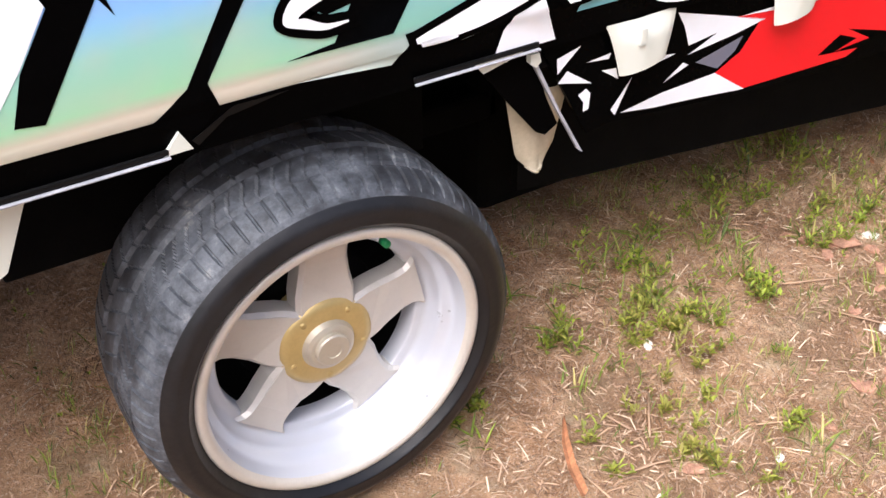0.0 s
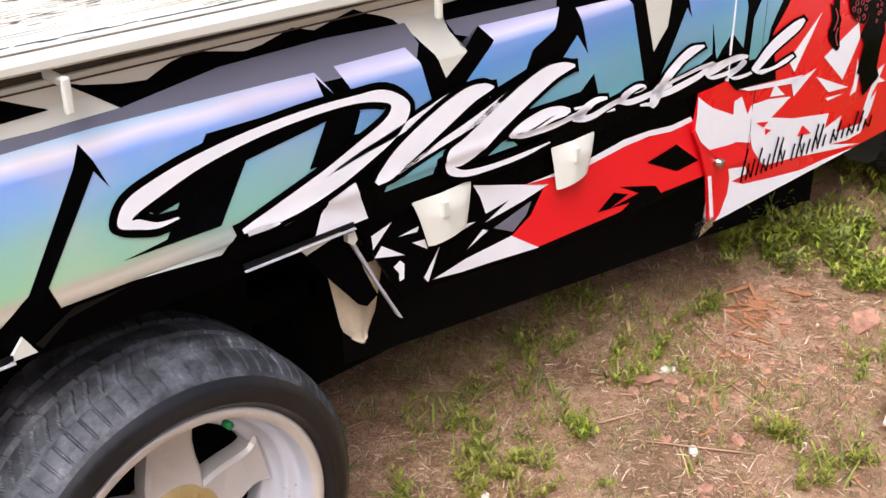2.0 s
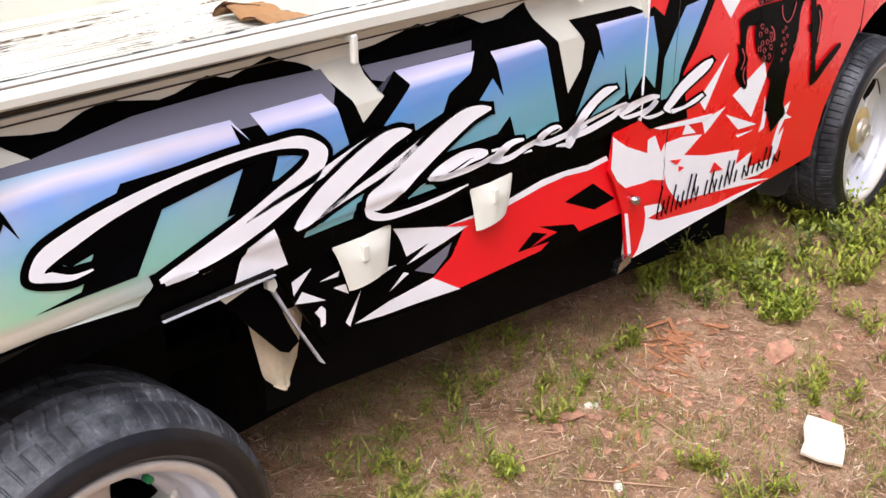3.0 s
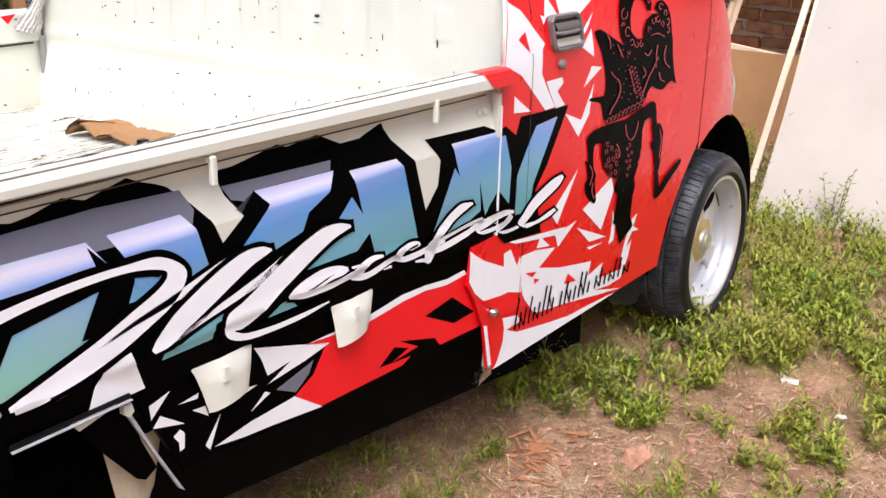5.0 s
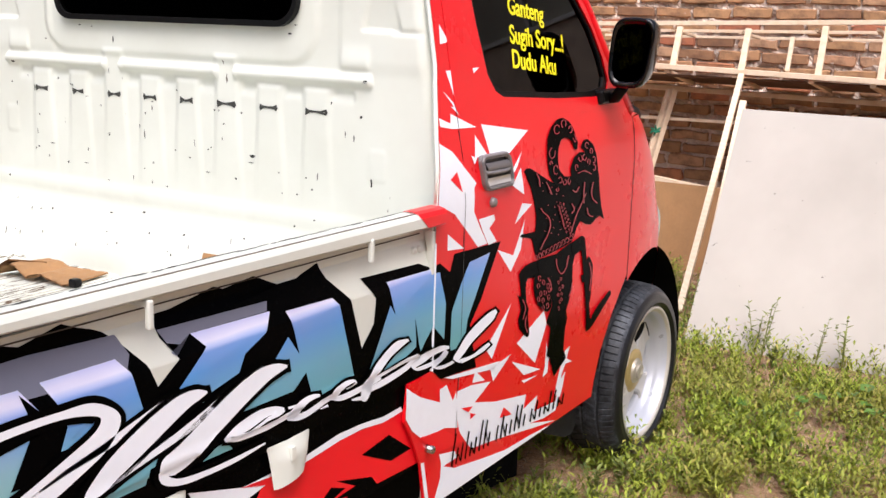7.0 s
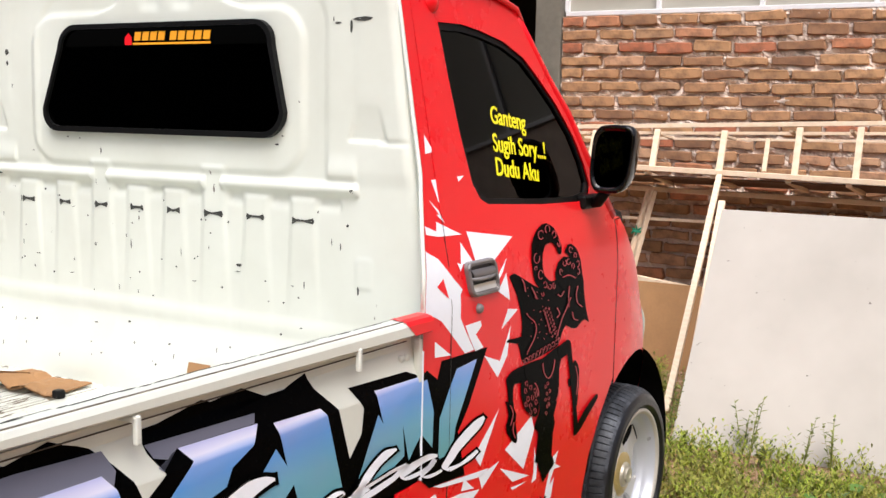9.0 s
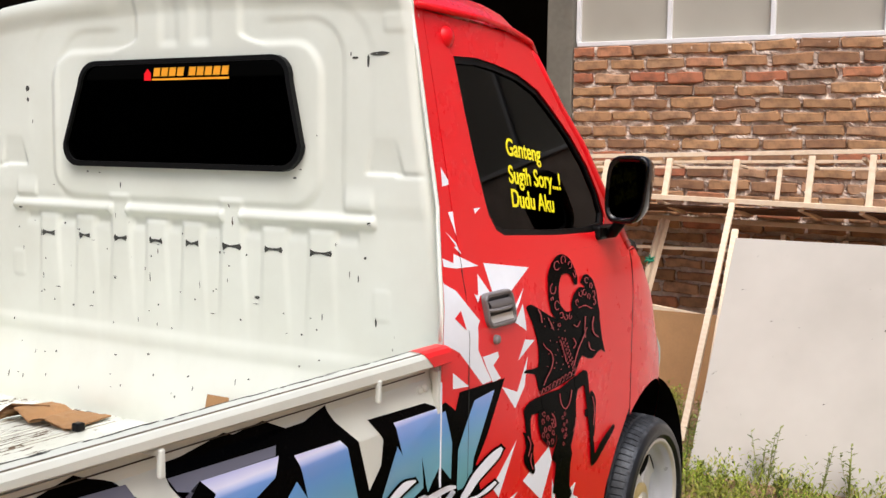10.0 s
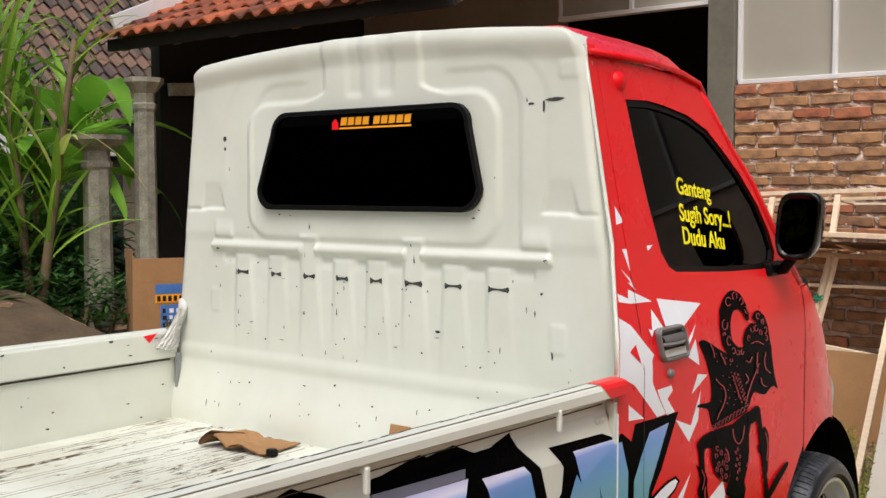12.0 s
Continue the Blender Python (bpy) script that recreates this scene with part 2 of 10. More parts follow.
def ground_mat():
    """Pale trodden earth with dry straw and mossy patches."""
    m, nt, b = material("earth")
    vec = coords(nt)
    big = noise_tex(nt, vec, 0.9, 5.0, 0.6)
    mid = noise_tex(nt, vec, 7.0, 8.0, 0.72)
    fine = noise_tex(nt, vec, 55.0, 6.0, 0.8)
    grit = noise_tex(nt, vec, 190.0, 4.0, 0.7)
    earth = ramp(nt, mid, [(0.30, rgb("6e4c34")), (0.43, rgb("aa825e")), (0.55, rgb("cca37e")), (0.70, rgb("e6caa6"))])
    earth = mixed(nt, ramp(nt, fine, [(0.48, grey(0.0)), (0.66, grey(0.42))]), earth, rgb("523d2b"))
    earth = mixed(nt, ramp(nt, grit, [(0.56, grey(0.0)), (0.66, grey(0.75))]), earth, rgb("f2e2cc"))
    dead = noise_tex(nt, vec, 3.1, 6.0, 0.7)
    earth = mixed(nt, ramp(nt, dead, [(0.48, grey(0.0)), (0.62, grey(0.65))]), earth, rgb("86684c"))
    moss = calc(nt, "ADD", calc(nt, "MULTIPLY", big, 0.5), calc(nt, "MULTIPLY", mid, 0.5))
    earth = mixed(nt, ramp(nt, moss, [(0.50, grey(0.0)), (0.66, grey(0.25))]), earth, rgb("6a6236"))
    nt.links.new(earth, b.inputs["Base Color"])
    b.inputs["Roughness"].default_value = 0.97
    bump(nt, b, calc(nt, "ADD", calc(nt, "MULTIPLY", mid, 0.6), calc(nt, "ADD", calc(nt, "MULTIPLY", fine, 0.5), calc(nt, "MULTIPLY", grit, 0.15))), 1.0, 0.03)
    return m


EARTH = ground_mat()


def leafy(name, a, c, dry, patch=None, thin=0.0):
    m, nt, b = material(name)
    geo = nt.nodes.new("ShaderNodeNewGeometry")
    col = ramp(nt, geo.outputs["Random Per Island"], [(0.0, a), (0.7, c), (0.86, c), (0.97, dry)])
    if patch:
        # patches that have yellowed
        where = noise_tex(nt, coords(nt), 2.6, 4.0, 0.65)
        col = mixed(nt, ramp(nt, where, [(0.45, grey(0.0)), (0.68, grey(0.75))]), col, patch)
    nt.links.new(col, b.inputs["Base Color"])
    b.inputs["Roughness"].default_value = 0.55
    if thin:
        # light that comes through the leaf
        tr = nt.nodes.new("ShaderNodeBsdfTranslucent")
        nt.links.new(col, tr.inputs["Color"])
        mx = nt.nodes.new("ShaderNodeMixShader")
        mx.inputs[0].default_value = thin
        nt.links.new(b.outputs[0], mx.inputs[1])
        nt.links.new(tr.outputs[0], mx.inputs[2])
        nt.links.new(mx.outputs[0], nt.nodes["Material Output"].inputs[0])
    return m


GRASS = leafy("grass_blades", rgb("4a5a1a"), rgb("86942e"), rgb("b8a468"))
STRAW = leafy("dry_straw", rgb("76573f"), rgb("bc9c7e"), rgb("e2cdb0"))
CANE = leafy("cane_leaves", rgb("3c6a1c"), rgb("9cc846"), rgb("c8cc74"), thin=0.45)
SHRUB = leafy("shrub_leaves", rgb("173016"), rgb("3f6e2a"), rgb("5c7c34"), thin=0.3)
DARKSOIL = simple("dark_garden_soil", rgb("574836"), 0.95, vary=0.5, scale=5, bumps=0.8)
TERRACOTTA = leafy("roof_tiles", rgb("5c3628"), rgb("b4603c"), rgb("463430"))
OLDTILE = leafy("old_roof_tiles", rgb("30231a"), rgb("6a4c38"), rgb("2c2c20"))
BARK = simple("bark", rgb("6b5a42"), 0.9, vary=0.3, bumps=0.4)
PRIMER = simple("bare_primer", rgb("3a3a35"), 0.85, vary=0.4, scale=40)
YARD = simple("dark_plaster", rgb("30332a"), 0.95, vary=0.35, scale=1.5, bumps=0.3)
DRIPGREY = simple("dull_white_edge", rgb("a9a9b0"), 0.5, vary=0.3, scale=30)
LENS = simple("grey_lamp_lens", rgb("9fb0a8"), 0.12, 0.3, 0.1, 12)
FLAPBLACK = simple("black_rubber", (0.02, 0.02, 0.022, 1.0), 0.6, vary=0.4, bumps=0.1, spec=0.2)
GREENCAP = simple("green_plastic", rgb("1f9a5a"), 0.4)


# ---- mesh helpers ----
def part(name, bm, mat, parent=None, label="", smooth=False):
    """Links a bmesh as one mesh object, under a thing or part if given."""
    me = bpy.data.meshes.new(name)
    bmesh.ops.recalc_face_normals(bm, faces=bm.faces)
    if smooth:
        for f in bm.faces:
            f.smooth = True
    bm.to_mesh(me)
    bm.free()
    me.materials.append(mat)
    ob = new(name, me)
    if parent:
        ob.parent = parent
    if label:
        ob["label"] = label
    return ob


def raw(name, verts, faces, mat, parent=None, label="", smooth=False):
    me = bpy.data.meshes.new(name)
    me.from_pydata([tuple(v) for v in verts], [], [tuple(f) for f in faces])
    if smooth:
        me.polygons.foreach_set("use_smooth", [True] * len(me.polygons))
    me.materials.append(mat)
    ob = new(name, me)
    if parent:
        ob.parent = parent
    if label:
        ob["label"] = label
    return ob


def thing(name, label, category, at=(0, 0, 0), group=""):
    e = new(name)
    e.location = at
    e.empty_display_size = 0.1
    return tagged(e, label, category, group)


def add_box(bm, lo, hi, bevel=0.0, m=None):
    geo = bmesh.ops.create_cube(bm, size=1.0)
    vs = geo["verts"]
    lo, hi = Vector(lo), Vector(hi)
    for v in vs:
        v.co = Vector(((lo[i] + hi[i]) / 2 + v.co[i] * (hi[i] - lo[i]) for i in range(3)))
    if bevel:
        es = list({e for v in vs for e in v.link_edges})
        out = bmesh.ops.bevel(bm, geom=es, offset=bevel, segments=2, affect="EDGES", profile=0.5)
        vs = out["verts"] + [v for v in vs if v.is_valid]
    if m:
        done = set()
        for v in vs:
            if v.is_valid and v not in done:
                done.add(v)
                v.co = m @ v.co
    return vs


def box(name, lo, hi, mat, parent=None, bevel=0.004, label="", m=None):
    bm = bmesh.new()
    add_box(bm, lo, hi, bevel, m)
    return part(name, bm, mat, parent, label)


def bar(name, a, b, w, h, mat, parent=None, bevel=0.002, up=(0, 0, 1), label=""):
    """A straight squared bar from a to b."""
    a, b = Vector(a), Vector(b)
    d = b - a
    x = d.normalized()
    y = Vector(up).cross(x)
    y = y.normalized() if y.length > 1e-4 else Vector((0, 1, 0))
    z = x.cross(y)
    m = Matrix(((x[0], y[0], z[0], a[0]), (x[1], y[1], z[1], a[1]), (x[2], y[2], z[2], a[2]), (0, 0, 0, 1)))
    bm = bmesh.new()
    add_box(bm, (0, -w / 2, -h / 2), (d.length, w / 2, h / 2), bevel, m)
    return part(name, bm, mat, parent, label)


def tube(name, pts, r, mat, parent=None, seg=10, label="", radii=None):
    """A round bar along a line of points."""
    pts = [Vector(p) for p in pts]
    verts, faces = [], []
    for i, p in enumerate(pts):
        d = (pts[min(i + 1, len(pts) - 1)] - pts[max(i - 1, 0)]).normalized()
        u = d.cross(Vector((0, 0, 1)))
        u = u.normalized() if u.length > 0.05 else d.cross(Vector((0, 1, 0))).normalized()
        v = d.cross(u)
        rr = radii[i] if radii else r
        verts += [p + rr * (math.cos(a) * u + math.sin(a) * v) for a in [2 * math.pi * k / seg for k in range(seg)]]
    for i in range(len(pts) - 1):
        for k in range(seg):
            faces.append((i * seg + k, i * seg + (k + 1) % seg, (i + 1) * seg + (k + 1) % seg, (i + 1) * seg + k))
    faces.append(tuple(range(seg))[::-1])
    faces.append(tuple((len(pts) - 1) * seg + k for k in range(seg)))
    return raw(name, verts, faces, mat, parent, label, smooth=True)


def grid_mesh(name, rows, mat, parent=None, label="", close=False, smooth=True):
    """A sheet through rows of points."""
    n = len(rows[0])
    verts = [p for r in rows for p in r]
    faces = []
    for i in range(len(rows) - 1):
        for k in range(n if close else n - 1):
            k2 = (k + 1) % n
            faces.append((i * n + k, i * n + k2, (i + 1) * n + k2, (i + 1) * n + k))
    return raw(name, verts, faces, mat, parent, label, smooth)


def lathe(profile, seg, centre, turn=None, mod=None):
    """Rows of points of a profile (radius, y) turned about the y axis."""
    rows = []
    for k in range(seg):
        a = 2 * math.pi * k / seg
        row = []
        for j, (r, y) in enumerate(profile):
            rr = r + (mod(j, k) if mod else 0.0)
            row.append((centre[0] + rr * math.cos(a), centre[1] + y, centre[2] + rr * math.sin(a)))
        rows.append(row)
    return rows + [rows[0]]


def flat_poly(name, outline, place, thick, mat, parent=None, label="", holes=()):
    """A thin plate: an outline (with holes) in two numbers, laid on a surface by place(u, v, lift)."""
    from mathutils.geometry import tessellate_polygon
    loops = [list(outline)] + [list(h) for h in holes]
    tris = tessellate_polygon([[Vector((u, v, 0)) for u, v in lp] for lp in loops])
    flat = [p for lp in loops for p in lp]
    n = len(flat)
    verts = [place(u, v, thick) for u, v in flat] + [place(u, v, 0.0) for u, v in flat]
    faces = [tuple(t) for t in tris] + [tuple(i + n for i in reversed(t)) for t in tris]
    start = 0
    for lp in loops:
        k = len(lp)
        for i in range(k):
            a, b = start + i, start + (i + 1) % k
            faces.append((a, b, b + n, a + n))
        start += k
    bm = bmesh.new()
    vs = [bm.verts.new(v) for v in verts]
    for f in faces:
        if len(set(f)) == len(f):
            try:
                bm.faces.new([vs[i] for i in f])
            except ValueError:
                pass
    return part(name, bm, mat, parent, label)


# ---- ground ----
def step(v, a, b):
    t = min(1.0, max(0.0, (v - a) / (b - a)))
    return t * t * (3 - 2 * t)


def ground_height(x, y):
    """Nearly level by the truck; a low bank of earth beyond it."""
    h = 0.018 * (noise.noise((x * 1.1, y * 1.1, 0.3))) + 0.008 * noise.noise((x * 5, y * 5, 1.7))
    if abs(x) < 0.25 and -0.4 < y < 0.4 or abs(x - 2.65) < 0.25 and -0.4 < y < 0.4:
        h *= 0.3
    s = min(1.0, max(0.0, (y - 3.0) / 0.9))
    bank = 0.52 * s * s * (3 - 2 * s)
    if y > 3.4 and x < 3.1:
        bank += 0.30 * step(y, 3.4, 5.0) * (1 - step(x, 2.65, 3.1))
    if x > 4.2:
        bank *= max(0.0, 1 - (x - 4.2) / 0.5)
    return h + bank - 0.004


def build_ground():
    xs = [-60, -30, -15, -8, -4] + [-2.5 + 0.1 * i for i in range(91)] + [7.5, 9, 14, 25, 60]
    ys = [-60, -30, -14, -8, -5] + [-3.5 + 0.1 * i for i in range(101)] + [7.5, 9, 14, 30, 60]
    rows = [[(x, y, ground_height(x, y) if abs(x) < 10 and abs(y) < 10 else 0.0) for y in ys] for x in xs]
    ob = grid_mesh("ground", rows, EARTH)
    return tagged(ob, "pale trodden earth with dry straw and moss", "ground", kind="structure")


build_ground()

# ---- house with the brick wall ----
WX = 6.3


def build_house():
    wall = box("wall_brick", (WX + 0.02, -4.5, -0.1), (WX + 0.16, 1.94, 2.10), MORTAR, None, 0.0)
    tagged(wall, "unplastered red-brown brick wall with rough mortar", "wall", kind="structure")
    pil = box("pillar_concrete", (WX - 0.03, 1.94, -0.1), (WX + 0.17, 2.13, 3.4), CONCRETE, None, 0.006)
    tagged(pil, "bare grey concrete pillar beside the brick wall", "pillar", kind="structure")
    head = box("wall_upper", (WX + 0.02, -4.5, 3.22), (WX + 0.16, 1.94, 3.5), PLASTER, None, 0.0)
    tagged(head, "plastered wall above the window strip", "wall", kind="structure")
    # workshop behind the opening; its darkness is put into the wall colour
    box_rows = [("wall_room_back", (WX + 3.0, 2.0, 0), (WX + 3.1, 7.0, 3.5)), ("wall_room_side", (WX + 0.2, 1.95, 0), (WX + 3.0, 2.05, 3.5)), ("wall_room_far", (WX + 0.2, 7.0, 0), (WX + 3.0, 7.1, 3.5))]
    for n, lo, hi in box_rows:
        tagged(box(n, lo, hi, SHADE_AND_INK, None, 0.0), "near-black workshop wall, its shade put into the colour", "wall", kind="structure")
    tagged(box("ceiling", (WX - 0.05, 1.95, 3.5), (WX + 3.1, 7.1, 3.6), SHADE_AND_INK, None, 0.0), "near-black workshop ceiling, its shade put into the colour", "ceiling", kind="structure")
    tagged(box("lintel", (WX + 0.01, 3.36, 2.62), (WX + 0.15, 7.0, 3.5), PLASTER, None, 0.004), "dull plastered lintel over the dark opening", "wall", kind="structure")

    # window strip with white frames
    def strip(name, y0, y1, z0, z1, mullions):
        w = thing(name, "white-framed strip window with frosted panes", "window", (WX + 0.05, (y0 + y1) / 2, z0))
        w["kind"] = "structure"
        cy, cz = (y0 + y1) / 2, z0
        edges = sorted([y0] + mullions + [y1])
        box("sill", (-0.05, y0 - cy, 0), (0.03, y1 - cy, 0.032), WINFRAME, w, 0.004)
        box("window_frame", (-0.03, y0 - cy, z1 - z0 - 0.04), (0.03, y1 - cy, z1 - z0), WINFRAME, w, 0.004)
        for e in edges:
            box("mullion", (-0.035, e - cy - 0.014, 0.032), (0.03, e - cy + 0.014, z1 - z0 - 0.04), WINFRAME, w, 0.004)
        for a, b in zip(edges, edges[1:]):
            box("pane", (-0.004, a - cy + 0.014, 0.032), (0.004, b - cy - 0.014, z1 - z0 - 0.04), FROST, w, 0.0)

    strip("window_1", -4.4, 1.92, 2.10, 3.22, [1.28 - 0.665 * i for i in range(9)])
    strip("window_2", 2.14, 3.36, 2.66, 3.5, [2.75])


build_house()


# ---- leaning boards and timber frames before the wall ----
def build_boards():
    b = thing("plywood_sheet", "large pale plywood sheet leaning on the timber frame", "board", (4.05, -0.6, 0))
    bm = bmesh.new()
    m = Matrix.Translation((0, 0.0, 0)) @ Euler((0, radians(32), 0)).to_matrix().to_4x4()
    add_box(bm, (-0.006, -1.3, -0.02), (0.006, 0.93, 1.17), 0.002, m)
    part("sheet", bm, PLY, b)
    return b


build_boards()


# plain unseen walls added behind the camera to block low light and darken reflections
for n, lo, hi in (("light_wall_south", (-9, -9.2, 0), (8, -9, 3.4)), ("light_wall_west", (-9.2, -9, 0), (-9, 30, 2.4))):
    tagged(box(n, lo, hi, YARD, None, 0.0), "plain dark unseen wall, added to shape light and reflections", "wall", kind="structure")


# ---- the pickup truck ----
truck = thing("pickup_truck", "red and white pickup with iridescent graphics, parked on earth", "pickup truck", (1.2, 0.82, 0.0))
TRUCK_INV = Matrix.Translation((-1.2, -0.82, 0.0))
ZC, RT, RL = 0.2836, 0.288, 0.2188
SILL = [(0.30, 0.012), (0.6, 0.0), (1.0, 0.0), (1.08, 0.006), (1.15, 0.022), (1.25, 0.043), (1.62, 0.112), (1.72, 0.132)]


def side_y(z):
    """How far the cab's flank lies inside its widest line, at a height."""
    return float(np.interp(z, [a for a, _ in SILL], [b for _, b in SILL]))


def under(ob, parent=None):
    """Hangs a mesh that was built in world metres under the truck or one of its parts."""
    ob.parent = parent or truck
    if ob.parent == truck:
        ob.matrix_parent_inverse = TRUCK_INV
    return ob


def t_grid(name, rows, mat, parent=None, label="", close=False, smooth=True):
    return under(grid_mesh(name, rows, mat, None, label, close, smooth), parent)


def t_box(name, lo, hi, mat, parent=None, bevel=0.004, label=""):
    return under(box(name, lo, hi, mat, None, bevel, label), parent)


def t_tube(name, pts, r, mat, parent=None, seg=10, label="", radii=None):
    return under(tube(name, pts, r, mat, None, seg, label, radii), parent)


# -- side gate of the bed: outer skin by height, with a fold near the top and a groove below
GATE = [(0.643, 0.004), (0.650, 0.003), (0.696, 0.0015), (0.700, -0.001), (0.712, -0.0003), (0.720, 0.0006), (0.728, 0.0), (0.864, 0.0), (0.868, 0.001), (0.930, 0.022), (0.934, 0.024), (0.965, 0.024)]


def gate_y(z):
    return float(np.interp(z, [a for a, _ in GATE], [b for _, b in GATE]))


X0, X1 = -0.95, 1.322


def build_gate(name, mirror, mat, X1=1.322):
    f = (lambda y: 1.65 - y) if mirror else (lambda y: y)
    g = under(new(name))
    xs = [X0, 0.2, 0.8, X1]
    rows = [[(x, f(y), z) for x in xs] for z, y in GATE] + [[(x, f(0.045), 0.965) for x in xs], [(x, f(0.045), 0.645) for x in xs], [(x, f(0.004), 0.643) for x in xs]]
    t_grid("panel", rows, mat, g, smooth=False)
    # folded top rail, its lip a little deeper towards the cab
    rows = []
    for x in (X0, 0.2, 0.8, X1):
        zb, zt = 0.988 - 0.015 * x, 1.011 - 0.007 * x
        rows.append([(x, f(y), z) for z, y in ((zb, 0.030), (zb - 0.001, -0.016), (zb + 0.003, -0.021), (zt - 0.011, -0.021), (zt - 0.003, -0.016), (zt, -0.006), (zt, 0.018), (zt - 0.005, 0.027), (zb, 0.030))])
    t_grid("top_rail", rows, RAILWHITE, g, smooth=False)
    # dark strip stands in for the shade, with dirt, under the rail
    t_box("rail_shade", (X0, min(f(0.030), f(0.044)), 0.9655), (X1, max(f(0.030), f(0.044)), 0.975), JOINTSHADE, g, 0.0)
    t_box("end_cap", (X1 - 0.002, min(f(0.004), f(0.04)), 0.65), (X1 + 0.003, max(f(0.004), f(0.04)), 0.97), WHITE, g, 0.001)
    return g


gate_r = build_gate("side_gate", False, WHITE_CLEAN)
gate_r["label"] = "white drop-side gate with iridescent letter graphics"
gate_l = build_gate("side_gate", True, WHITE, 1.385)
gate_l["label"] = "white drop-side gate with chipped paint, far side of the bed"
t_box("inner_lip", (X0, 1.592, 0.915), (1.385, 1.622, 0.9985), RAILWHITE, gate_l, 0.006)
# shadow line beneath the lip, built as a dark strip
t_box("lip_shadow", (X0, 1.598, 0.908), (1.36, 1.615, 0.9125), JOINTSHADE, gate_l, 0.0)
t_box("end_post", (1.376, 1.584, 0.722), (1.392, 1.600, 0.930), ENDGREY, gate_l, 0.002)
gate_l.location.z = -0.026
under(flat_poly("red_mark", [(0.012, 0.008), (0.062, 0.012), (0.034, -0.014)], lambda x, z, l: (1.245 + x, 1.592 - l, 0.985 + z), 0.0012, REDVINYL), gate_l)
rail_end = []
for y, dz, x in ((0.0315, -0.002, 1.240), (-0.0165, -0.002, 1.268), (-0.0224, 0.002, 1.262), (-0.0224, 0.0235, 1.236), (-0.0172, 0.0318, 1.230), (-0.006, 0.0352, 1.226), (0.0185, 0.0352, 1.232), (0.0285, 0.0295, 1.236)):
    rail_end.append([(x, y, 0.9685 + dz + 0.010 * (1.30 - x)), (1.333, y, 0.9685 + dz)])
t_grid("red_corner", rail_end, RED, gate_r, "red painted rail end", smooth=False)
t_box("tailgate", (X0 - 0.05, 0.0, 0.66), (X0 - 0.005, 1.65, 1.0), WHITE, truck, 0.008)


def rope_hook(x):
    bm = bmesh.new()
    add_box(bm, (x - 0.0055, -0.024, 0.934), (x + 0.0055, -0.014, 0.978), 0.003)
    add_box(bm, (x - 0.0055, -0.022, 0.966), (x + 0.0055, 0.028, 0.977), 0.003)
    return under(part("rope_hook", bm, WHITE_CLEAN), gate_r)


for hx in (-0.63, -0.062, 0.507, 1.066):
    rope_hook(hx)


